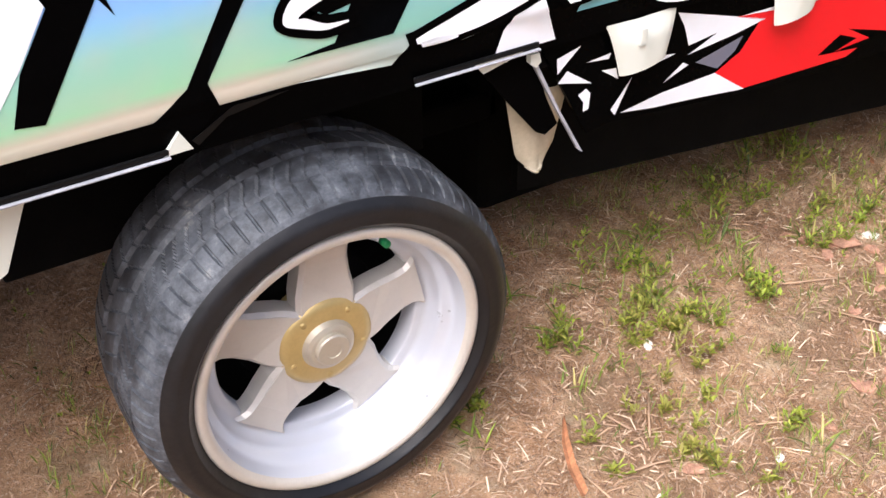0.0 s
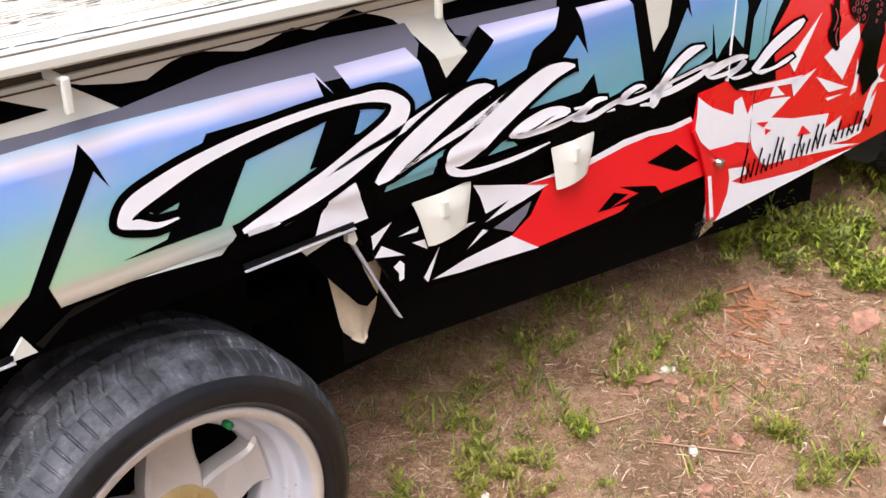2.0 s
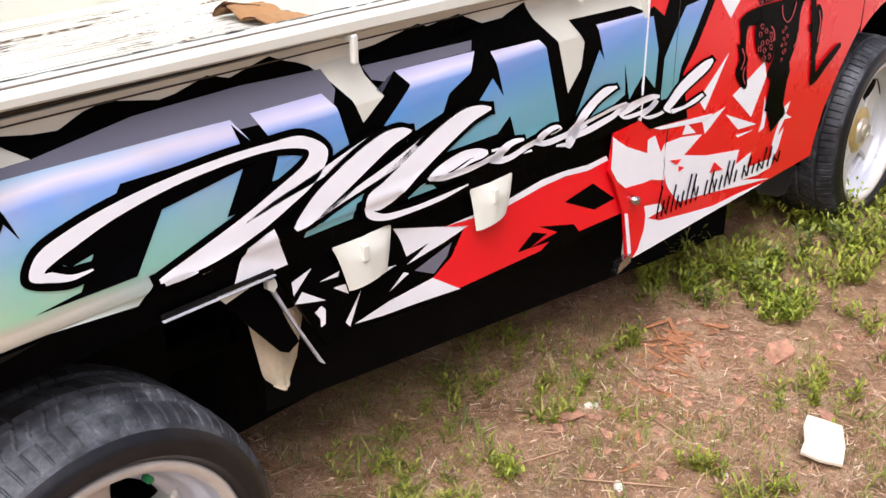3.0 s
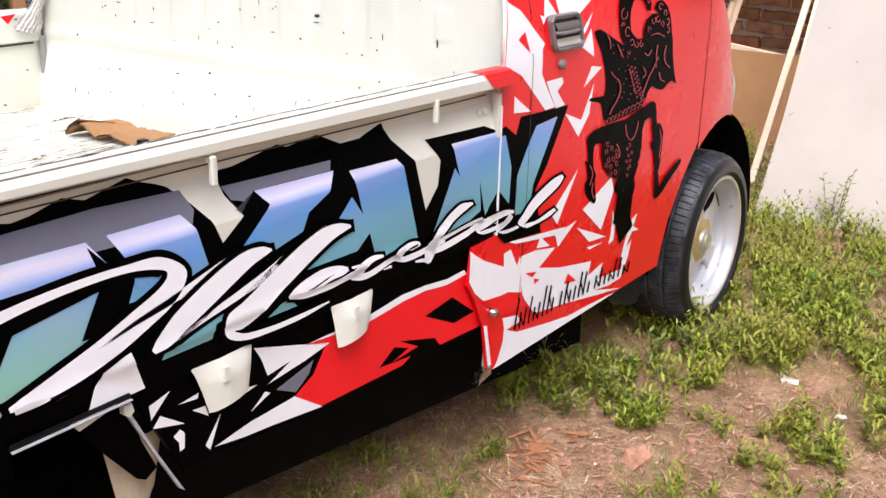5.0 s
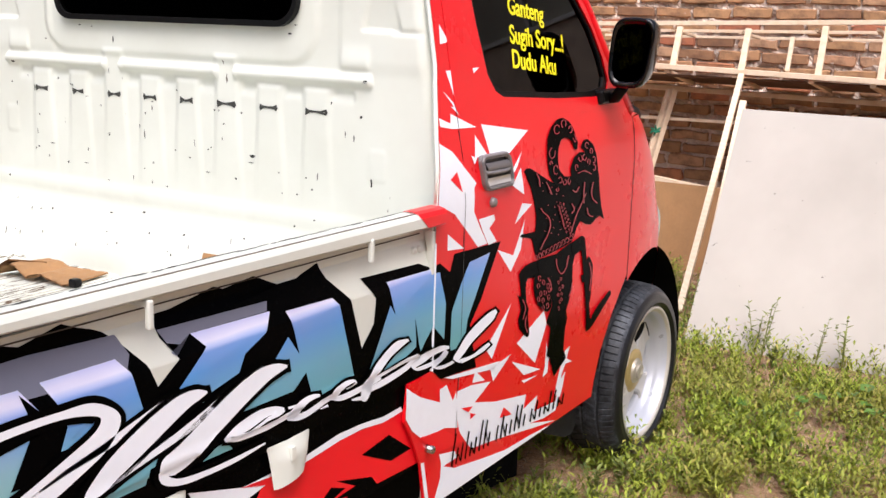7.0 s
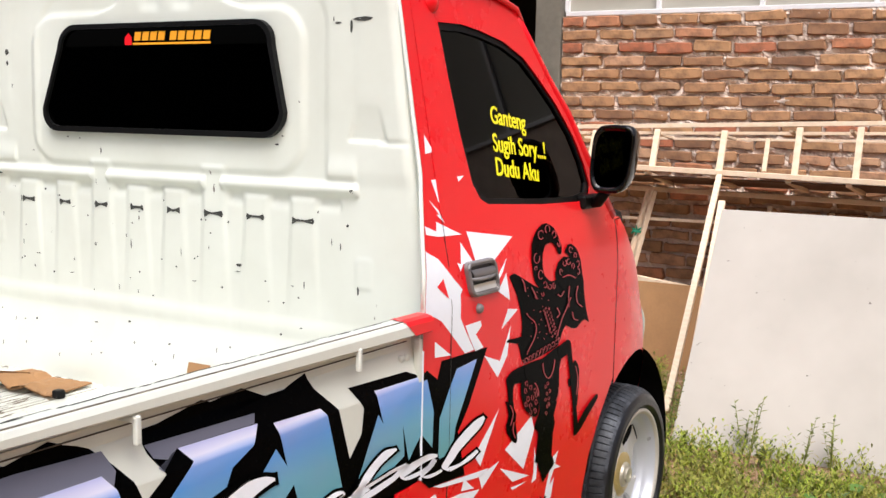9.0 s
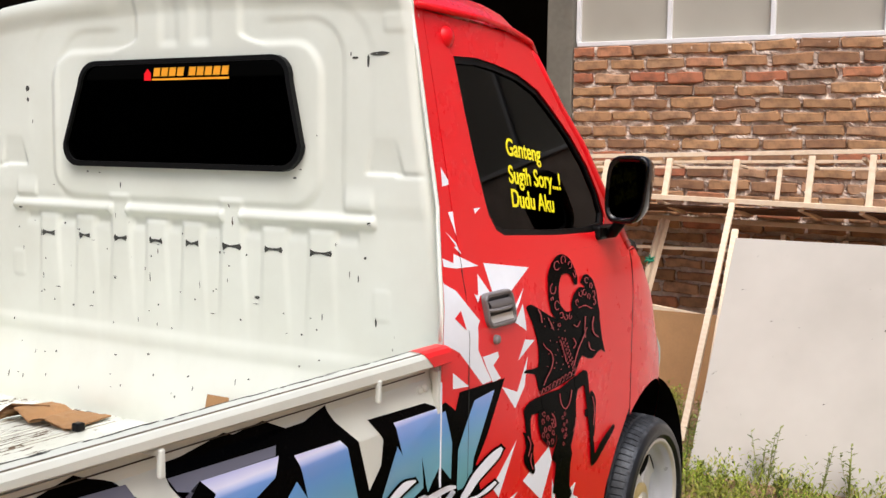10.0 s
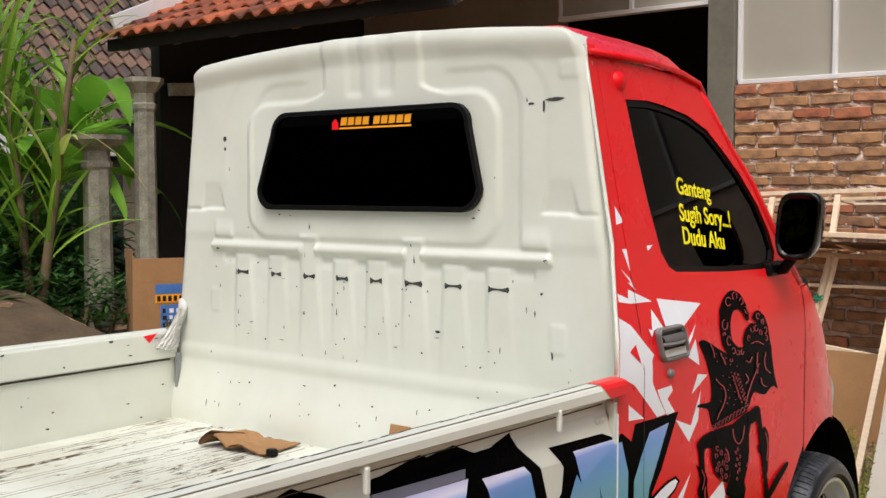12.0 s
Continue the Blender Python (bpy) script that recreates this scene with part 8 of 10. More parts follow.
note_stroke([(1.974, 0.362), (1.975, 0.368), (1.976, 0.375), (1.978, 0.381), (1.98, 0.388), (1.982, 0.394), (1.984, 0.4), (1.975, 0.404), (1.972, 0.397), (1.97, 0.391), (1.969, 0.385), (1.967, 0.378), (1.966, 0.372), (1.964, 0.365)])
note_stroke([(2.002, 0.36), (2.003, 0.364), (2.004, 0.367), (2.004, 0.37), (2.005, 0.373), (2.006, 0.376), (2.007, 0.379), (1.998, 0.383), (1.997, 0.38), (1.996, 0.377), (1.995, 0.374), (1.994, 0.37), (1.994, 0.367), (1.993, 0.364)])
note_stroke([(2.002, 0.369), (2.006, 0.369), (2.009, 0.37), (2.009, 0.37), (2.011, 0.368), (2.016, 0.365), (2.02, 0.361), (2.026, 0.361), (2.022, 0.365), (2.017, 0.369), (2.011, 0.373), (2.004, 0.374), (2.0, 0.374), (1.997, 0.373)])
note_stroke([(2.032, 0.359), (2.032, 0.363), (2.033, 0.367), (2.034, 0.37), (2.035, 0.374), (2.036, 0.378), (2.037, 0.381), (2.028, 0.385), (2.027, 0.381), (2.026, 0.378), (2.024, 0.374), (2.024, 0.37), (2.023, 0.366), (2.022, 0.363)])


# ---- fittings of the cab ----
def build_mirror():
    m = under(new("door_mirror"))
    m["label"] = "black door mirror on a short arm"
    def ring(x, k, n=28):
        out = []
        for i in range(n + 1):
            a = 2 * math.pi * i / n
            c, s = math.cos(a), math.sin(a)
            y, z = math.copysign(abs(c) ** 0.5, c) * 0.060 * k, math.copysign(abs(s) ** 0.62, s) * 0.093 * k
            out.append((x, -0.062 + y * (1.0 + 0.10 * s) - 0.10 * z, 1.307 + z))
        return out
    t_grid("shell", [ring(2.196, 0.80), ring(2.188, 0.88), ring(2.186, 0.96), ring(2.192, 1.0), ring(2.215, 1.0), ring(2.245, 0.93), ring(2.266, 0.72), ring(2.274, 0.36), ring(2.275, 0.01)], GLOSSBLACK, m)
    t_grid("mirror_glass", [ring(2.1935, 0.84), ring(2.1930, 0.5), ring(2.1930, 0.01)], MIRROR, m)
    t_tube("mirror_arm", [(2.235, -0.03, 1.215), (2.25, -0.005, 1.185), (2.262, 0.025, 1.180), (2.27, 0.045, 1.185)], 0.016, BLACKTRIM, m, 10)
    t_box("mirror_foot", (2.20, 0.012, 1.165), (2.31, 0.04, 1.205), BLACKTRIM, m, 0.008)


GLOSSBLACK = simple("gloss_black", (0.004, 0.004, 0.0045, 1.0), 0.12, vary=0.2, spec=0.4)
MIRROR = simple("mirror_silver", rgb("0b0c0e"), 0.05, 1.0, 0.02)
build_mirror()


def build_handle():
    h = under(new("door_handle"), door)
    h["label"] = "grey metal pull handle in a recess"
    def rr(x0, x1, z0, z1, r):
        pts = []
        for cx, cz, a0 in ((x1 - r, z0 + r, -90), (x1 - r, z1 - r, 0), (x0 + r, z1 - r, 90), (x0 + r, z0 + r, 180)):
            for k in range(5):
                a = radians(a0 + 22.5 * k)
                pts.append((cx + r * math.cos(a), cz + r * math.sin(a)))
        return pts
    skew = lambda x, z, l: flank(x + 0.28 * (1.09 - z), z, l)
    under(flat_poly("handle_surround", rr(1.504, 1.642, 1.010, 1.091, 0.018), skew, 0.009, HANDLE, holes=[rr(1.517, 1.630, 1.021, 1.081, 0.013)]), h)
    under(flat_poly("handle_recess", rr(1.514, 1.633, 1.018, 1.084, 0.014), skew, 0.002, RECESS), h)
    # rounded lip of the surround
    lip = rr(1.510, 1.636, 1.015, 1.087, 0.016)
    t_tube("handle_lip", [skew(x, z, 0.009) for x, z in lip + lip[:1]], 0.004, HANDLE, h, 8)
    # pull lever: a bowed bar across the cup, its upper face dark
    t_grid("handle_lever", [[skew(1.520 + 0.107 * i / 8, 1.051 + 0.022 * v, 0.005 + 0.009 * math.sin(math.pi * (0.15 + 0.75 * v)) ) for i in range(9)] for v in [k / 6 for k in range(7)]], LEVER, h)
    t_tube("handle_bar", [skew(1.519, 1.052, 0.008), skew(1.545, 1.050, 0.013), skew(1.600, 1.050, 0.013), skew(1.628, 1.052, 0.008)], 0.0045, HANDLE, h, 8)
    # polished scoop beneath
    t_grid("handle_cup", [[skew(1.520 + 0.107 * i / 8, 1.022 + 0.017 * v, 0.0095 - 0.006 * math.sin(math.pi * v) * math.sin(math.pi * (0.1 + 0.8 * i / 8))) for i in range(9)] for v in [k / 6 for k in range(7)]], ALLOY, h)
    t_grid("keyhole", lathe([(0.0, -0.010), (0.009, -0.010), (0.011, -0.006), (0.012, 0.004)], 16, (1.568, 0.0, 0.981)), HANDLE, door)
    t_grid("marker_cap", lathe([(0.0, -0.012), (0.012, -0.011), (0.020, -0.006), (0.026, 0.004)], 20, (1.535, 0.118, 1.663)), RED, door)


HANDLE = simple("grey_handle_metal", rgb("7c7877"), 0.42, 0.15, 0.08)
RECESS = simple("dark_cup_plastic", rgb("1c1c1c"), 0.5, 0.0, 0.15)
LEVER = simple("grey_lever", rgb("6a6665"), 0.38, 0.2, 0.1)
build_handle()


def lettering_on_glass(words, x, z, size, turn, mat, parent):
    """A line of raised letters on the door glass."""
    cu = bpy.data.curves.new("lettering", "FONT")
    cu.body, cu.size, cu.extrude, cu.offset = words, size, 0.0006, 0.0009
    ob = new("lettering", cu)
    bpy.context.view_layer.update()
    me = bpy.data.meshes.new_from_object(ob.evaluated_get(bpy.context.evaluated_depsgraph_get()))
    bpy.data.objects.remove(ob)
    c, s = math.cos(radians(turn)), math.sin(radians(turn))
    for v in me.vertices:
        u, w, l = v.co.x * 0.92, v.co.y, v.co.z
        px, pz = x + u * c - w * s, z + u * s + w * c
        v.co = (px, side_y(pz) + 0.011 - l, pz)
    me.materials.clear()
    me.materials.append(mat)
    return under(new("lettering", me), parent)


lettering_on_glass("Ganteng", 1.762, 1.400, 0.060, -6, YELLOW, side_window)
lettering_on_glass("Sugih Sory...!", 1.756, 1.332, 0.062, -5, YELLOW, side_window)
lettering_on_glass("Dudu Aku", 1.752, 1.275, 0.062, -6, YELLOW, side_window)

# worn slots and chips on the back panel
slot_rng = random.Random(12)
for y in STRIPS:
    w = 0.021 + 0.005 * noise.noise((y * 9, 0, 0)) + (0.006 if y < 0.7 else 0)
    bow = [(-1.0, -0.006), (-0.55, -0.002), (0.0, -0.001), (0.5, -0.002), (0.95, -0.008), (1.06, 0.002), (1.0, 0.010), (0.6, 0.005), (0.1, 0.004), (-0.5, 0.005), (-1.0, 0.009), (-1.08, 0.001)]
    under(flat_poly("paint_wear", [(y + u * w + slot_rng.uniform(-0.002, 0.002), 1.168 + v + slot_rng.uniform(-0.0015, 0.0015)) for u, v in bow], lambda yy, zz, l: (CX - back_relief(yy, zz) - l - 0.0008, yy, zz), 0.0008, PRIMER), back_panel)
PRIMER_SPOTS = [(0.225, 1.243, 0.010, 0.005), (0.206, 1.618, 0.034, 0.006), (0.238, 1.604, 0.005, 0.020), (0.272, 1.611, 0.012, 0.004), (1.365, 1.56, 0.010, 0.012), (1.365, 1.53, 0.005, 0.010), (1.40, 1.235, 0.012, 0.004), (0.215, 1.02, 0.004, 0.014), (0.56, 1.05, 0.012, 0.005), (0.44, 1.34, 0.008, 0.004), (1.13, 1.34, 0.006, 0.003)]
for y, z, hw, hh in PRIMER_SPOTS:
    n = 7
    ring = [(y + hw * math.cos(2 * math.pi * i / n) * (0.7 + 0.4 * noise.noise((y * 20, z * 20, i))), z + hh * math.sin(2 * math.pi * i / n) * (0.7 + 0.4 * noise.noise((y * 20, z * 20, i + 9)))) for i in range(n)]
    under(flat_poly("paint_wear", ring, lambda yy, zz, l: (CX - back_relief(yy, zz) - l - 0.0006, yy, zz), 0.0006, PRIMER), back_panel)
rng = random.Random(4)
for k in range(110):
    # small ragged chips, a few drawn out into scratches
    y, z = rng.uniform(0.22, 1.45), 0.76 + (0.44 * rng.random() ** 1.6 if k < 86 else rng.uniform(0.3, 0.95))
    hw, hh = rng.uniform(0.0016, 0.0042), rng.uniform(0.0016, 0.0038)
    kind = rng.random()
    if kind < 0.28:
        hw, hh = hw * 0.55, hh * 3.0
    elif kind < 0.45:
        hw, hh = hw * 2.2, hh * 0.6
    ring = [(y + hw * math.cos(a) * rng.uniform(0.5, 1.2), z + hh * math.sin(a) * rng.uniform(0.5, 1.2)) for a in [2 * math.pi * i / 7 for i in range(7)]]
    under(flat_poly("paint_wear", ring, lambda yy, zz, l: (CX - back_relief(yy, zz) - l - 0.0006, yy, zz), 0.0006, PRIMER), back_panel)


# ragged chipped line along the inner edge of the rail
for k in range(70):
    cx, ln, w = -0.9 + 2.12 * k / 70 + rng.uniform(-0.01, 0.01), rng.uniform(0.008, 0.034), rng.uniform(0.0008, 0.0032)
    cy = 0.0165 + rng.uniform(-0.004, 0.003)
    ring = [(cx - ln, cy - w * 0.3), (cx - ln * 0.4, cy - w * rng.uniform(0.5, 1)), (cx + ln * 0.3, cy - w * rng.uniform(0.3, 1)), (cx + ln, cy), (cx + ln * 0.4, cy + w * rng.uniform(0.4, 1)), (cx - ln * 0.5, cy + w * rng.uniform(0.4, 1))]
    under(flat_poly("paint_wear", ring, lambda x, y, l: (x, y, 1.0112 - 0.007 * x - 0.55 * max(0.0, y - 0.018) + l), 0.0006, PRIMER), gate_r)


# ---- things in the bed ----
def build_cardboard():
    t = thing("cardboard_sheet", "creased brown cardboard scrap lying in the bed", "cardboard", (1.25, 1.18, 0.704))
    def at(u, v):
        # flat towards one end, curled and torn at the other
        x = -0.09 + 0.15 * v + 0.03 * u + 0.012 * noise.noise((u * 5, v * 3, 1))
        y = 0.03 - 0.23 * u + 0.02 * v
        curl = max(0.0, 0.42 - u) / 0.42
        z = 0.005 + 0.060 * curl * (1 - curl) * 2.2 * (1 - 0.5 * v) + 0.016 * math.exp(-((u - 0.62) / 0.14) ** 2) * (1 - v) + 0.006 * noise.noise((u * 7, v * 7, 2))
        return (x, y, max(0.001, z))
    rows = [[at(i / 14, k / 7) for k in range(8)] for i in range(15)]
    top = [[(x, y, z + 0.004) for x, y, z in r] for r in rows]
    grid_mesh("sheet", rows + top[::-1] + [rows[0]], CARDBOARD, t, smooth=False)
    flap = [[(-0.08 + 0.10 * k / 5, 0.05 - 0.06 * i / 4 - 0.02 * k / 5, 0.006 + 0.045 * (i / 4) ** 0.6 * (1 - 0.5 * k / 5)) for k in range(6)] for i in range(5)]
    grid_mesh("flap", flap + [[(x, y, z - 0.004) for x, y, z in r] for r in flap[::-1]], CARDDARK, t, smooth=False)
    box("dark_end", (-0.055, -0.222, 0.0), (-0.030, -0.197, 0.022), BLACKTRIM, t, 0.005)
    s = thing("cardboard_scrap", "small torn cardboard scrap in the bed", "cardboard", (1.332, 0.645, 0.703))
    box("scrap", (-0.006, -0.032, 0.0), (0.0, 0.036, 0.106), CARDBOARD, s, 0.002, m=Matrix.Rotation(radians(15), 4, "Y"))


# darker copy of the cardboard, the flap's shade put into its colour
CARDDARK = simple("shaded_cardboard", rgb("7a5838"), 0.9, vary=0.2, scale=12)
build_cardboard()
t_box("gate_latch", (1.372, 1.59, 0.95), (1.396, 1.64, 1.03), CHROME, gate_l, 0.006)
wrap = under(new("latch_wrap"), gate_l)
wrap["label"] = "twisted pale plastic wrapped round the latch"
wr = random.Random(5)
pleats = []
for i in range(15):
    v = i / 14
    row = []
    for k in range(33):
        u = k / 32
        w = 0.075 * (1 - 0.55 * v) + 0.012 * math.sin(5 * v)
        fold = (0.010 - 0.004 * v) * math.sin(2 * math.pi * (5.5 * u + 0.35 * math.sin(4 * v))) + 0.006 * noise.noise((u * 9, v * 7, 3.0))
        row.append((1.300 + 0.082 * v + w * (u - 0.2) * (1 - 0.5 * v) + wr.uniform(-0.001, 0.001), 1.588 - 0.018 * v - abs(fold) - 0.008 * math.sin(math.pi * u), 0.940 + 0.022 * (1 - u) + 0.120 * v ** 1.5 + 0.5 * fold))
    pleats.append(row)
t_grid("wrapping", pleats, WRAPWHITE, wrap, smooth=False)
t_tube("knot", [(1.372, 1.578, 1.02), (1.384, 1.566, 1.045), (1.392, 1.570, 1.075), (1.388, 1.580, 1.098)], 0.012, WRAPWHITE, wrap, 8, radii=[0.016, 0.012, 0.017, 0.006])
for bx in (1.268, 1.290):
    t_grid("latch_bolt", lathe([(0.0, 0.006), (0.006, 0.006), (0.008, 0.010), (0.008, 0.024)], 12, (bx, 0.005, 0.917)), WHITE_CLEAN, gate_r)
t_box("latch_strip", (1.310, -0.003, 0.86), (1.322, 0.012, 0.952), WHITE_CLEAN, gate_r, 0.002)
t_tube("corner_bolt", [(1.324, 0.02, 0.469), (1.324, -0.012, 0.469)], 0.009, CHROME, truck, 10)


# ---- timber frames, boards and brown panel before the brick wall ----
def build_timber():
    f = thing("timber_frame", "raw pine lath frame stacked against the brick wall", "timber frame", (5.6, 0.4, 0.0))
    o = Vector((5.6, 0.4, 0.0))
    def lath(a, b, w=0.04, h=0.022):
        bar("lath", Vector(a) - o, Vector(b) - o, w, h, WOOD, f)
    lath((5.55, 1.60, 1.366), (5.55, -1.6, 1.470), 0.03, 0.024)
    lath((5.72, 1.60, 1.330), (5.72, -1.6, 1.400), 0.03, 0.018)
    lath((5.95, 1.60, 1.300), (5.95, -1.6, 1.345), 0.03, 0.014)
    lath((5.45, 1.60, 1.156), (5.45, -1.6, 1.092), 0.045, 0.028)
    lath((5.90, 1.60, 1.002), (5.90, -1.6, 0.966), 0.04, 0.03)
    lath((5.70, 1.30, 0.827), (5.70, 0.60, 0.836), 0.03, 0.018)
    for y, top in ((1.36, 1.35), (0.975, 1.365), (0.584, 1.366), (0.173, 1.392), (-0.141, 1.402), (-0.62, 1.42), (-1.05, 1.43)):
        lath((5.462, y, 1.128 + 0.02 * y), (5.545, y, top), 0.034, 0.022)
        lath((5.45, y + 0.03, 1.100 + 0.02 * y), (5.92, y + 0.03, 1.03), 0.03, 0.02)
        lath((5.56, y + 0.05, top - 0.02), (5.94, y + 0.05, 1.315), 0.024, 0.016)
    for y in (0.338, -0.38):
        lath((5.47, y, 1.150), (5.53, y, 1.330), 0.024, 0.016)
    for y, top in ((0.40, 0.93), (0.20, 0.90), (0.05, 0.91), (-0.55, 0.93)):
        lath((5.92, y, 0.40), (5.92, y, top), 0.026, 0.03)
    lath((4.40, 0.480, 0.02), (5.44, 0.572, 1.125), 0.032, 0.024)
    lath((4.62, 0.43, 0.18), (5.30, 0.511, 0.985), 0.036, 0.026)
    lath((5.60, 1.185, 0.40), (5.72, 1.075, 1.00), 0.026, 0.03)
    lath((5.58, 1.150, 0.36), (5.70, 1.036, 1.00), 0.028, 0.03)
    lath((5.60, 1.16, 0.478), (5.60, 0.66, 0.425), 0.04, 0.05)
    # green twine tied round the upright in a small bow
    knot = [(5.66, 1.118, 0.752)]
    for dy, dz in ((0.030, 0.016), (0.034, -0.012), (-0.030, 0.022), (-0.040, -0.004), (0.010, -0.034), (0.004, 0.036)):
        a = Vector(knot[0]) - o
        tube("twine", [a, a + Vector((-0.012, dy * 0.6, dz * 0.6 + 0.004)), a + Vector((-0.008, dy, dz))], 0.006, TWINE, f, 6)
    tube("twine", [Vector((5.655 + 0.022 * math.cos(q), 1.115 + 0.030 * math.sin(q), 0.752)) - o for q in [0.5236 * k for k in range(13)]], 0.006, TWINE, f, 6)
    # sheet itself is out of sight; it keeps light off the bricks below
    s = thing("hardboard_sheet", "brown hardboard sheet lying across the timber frame", "board", (5.46, 0.0, 1.098))
    bm = bmesh.new()
    add_box(bm, (0.0, -1.6, -0.005), (0.80, 1.56, 0.005), 0.001, Matrix.Rotation(radians(5.5), 4, "Y"))
    part("sheet", bm, HARDBOARD, s)
    p = thing("leaning_hardboard", "brown hardboard panel leaning behind the laths", "board", (5.35, 0.85, 0.0))
    box("panel", (0.0, -0.32, 0.0), (0.012, 0.45, 0.50), CARDBOARD, p, 0.002, m=Matrix.Rotation(radians(16), 4, "Y"))


# brown darkened so that the colour carries the shade under the shelf
HARDBOARD = simple("shaded_hardboard", rgb("5e412b"), 0.85, vary=0.2, scale=8, bumps=0.1)
TWINE = simple("green_twine", rgb("2f9a78"), 0.7)
build_timber()

# ---- porch and garden at the far side ----
def build_porch():
    p = thing("tiled_porch_roof", "porch roof of weathered orange clay tiles", "roof", (3.6, 3.8, 2.40))
    verts, faces = [], []
    slope = math.tan(radians(24))
    for i in range(15):
        for k in range(21):
            y0, x0 = -1.5 + 0.143 * k, 0.22 * i
            z0 = 0.02 + x0 * slope
            n = 7
            base = len(verts)
            for e in (0, 1):
                xx, zz = x0 + 0.27 * e, z0 + 0.25 * e * slope + (0.022 if e == 0 else 0.0)
                for q in range(n):
                    v = q / (n - 1)
                    zz2 = zz + 0.018 * math.sin(v * 2 * math.pi) + 0.004 * noise.noise((i * 3.1, k * 2.7, 0))
                    verts.append((xx, y0 + 0.147 * v, zz2))
            for e in (0, 1):
                xx, zz = x0 + 0.27 * e, z0 + 0.25 * e * slope + (0.022 if e == 0 else 0.0)
                for q in range(n):
                    v = q / (n - 1)
                    verts.append((xx, y0 + 0.147 * v, zz + 0.018 * math.sin(v * 2 * math.pi) - 0.014))
            for q in range(n - 1):
                faces.append((base + q, base + q + 1, base + n + q + 1, base + n + q))
                faces.append((base + 2 * n + q, base + 3 * n + q, base + 3 * n + q + 1, base + 2 * n + q + 1))
                faces.append((base + q, base + 2 * n + q, base + 2 * n + q + 1, base + q + 1))
    raw("tiles", verts, faces, TERRACOTTA, p)
    for k in range(6):
        bar("rafter", (0.10, -1.4 + 0.55 * k, -0.02), (2.9, -1.4 + 0.55 * k, -0.02 + 2.8 * slope), 0.06, 0.10, BARK, p)
    bar("fascia", (0.10, -1.5, -0.02), (0.10, 1.5, -0.02), 0.03, 0.08, DARKTIMBER, p)
    bar("verge_board", (0.16, 1.54, 0.14), (2.95, 1.54, 0.07 + 2.95 * slope), 0.03, 0.11, WINFRAME, p)
    bar("ridge_tie", (1.2, -1.5, 0.42), (1.2, 1.5, 0.42), 0.06, 0.10, DARKTIMBER, p)
    # wall added to close the porch in darkness; shade is in its colour
    w = box("wall_porch", (4.15, 5.35, 0.0), (6.3, 5.45, 3.4), SHADE_AND_INK, None, 0.0)
    tagged(w, "near-black porch wall, its shade put into the colour", "wall", kind="structure")
    b = thing("wooden_beam", "grey weathered beam under the porch roof", "beam", (4.2, 5.3, 2.12))
    bar("beam", (0, 0, 0), (1.6, -0.1, 0.10), 0.06, 0.09, OLDSTONE, b)
    r = thing("white_rail", "thin white rail in the dark porch", "rail", (4.3, 5.25, 1.12))
    bar("rail", (0, 0, 0), (1.2, 0, 0), 0.02, 0.025, WINFRAME, r)


DARKTIMBER = simple("dark_timber", rgb("17120e"), 0.9, vary=0.3)
build_porch()


def garden_column(x, y, top, r, cap, label):
    c = thing("garden_column", label, "column", (x, y, 0.40), "concrete columns in the garden")
    h = top - 0.40
    prof = [(r * 1.25, 0.0), (r * 1.15, 0.15), (r * 1.05, h - 0.22), (r * 1.2, h - 0.20), (r * 1.2, h - 0.17), (r * 1.02, h - 0.16), (r * 1.05, h - 0.10), (cap * 0.8, h - 0.06), (cap, h - 0.03), (cap, h)]
    rows = []
    for k in range(9):
        a = 2 * math.pi * (k + 0.4) / 8
        fl = 1.0
        rows.append([((rr * (fl if 1 <= j <= 2 else 1)) * math.cos(a), (rr * (fl if 1 <= j <= 2 else 1)) * math.sin(a), z) for j, (rr, z) in enumerate(prof)] + [(0, 0, h)])
    grid_mesh("shaft", rows, OLDSTONE, c, smooth=False)
    return c


garden_column(3.65, 4.85, 2.13, 0.066, 0.128, "tall weathered grey concrete column with moulded head")
garden_column(3.33, 4.92, 1.75, 0.082, 0.19, "shorter mossy grey concrete column with moulded head")


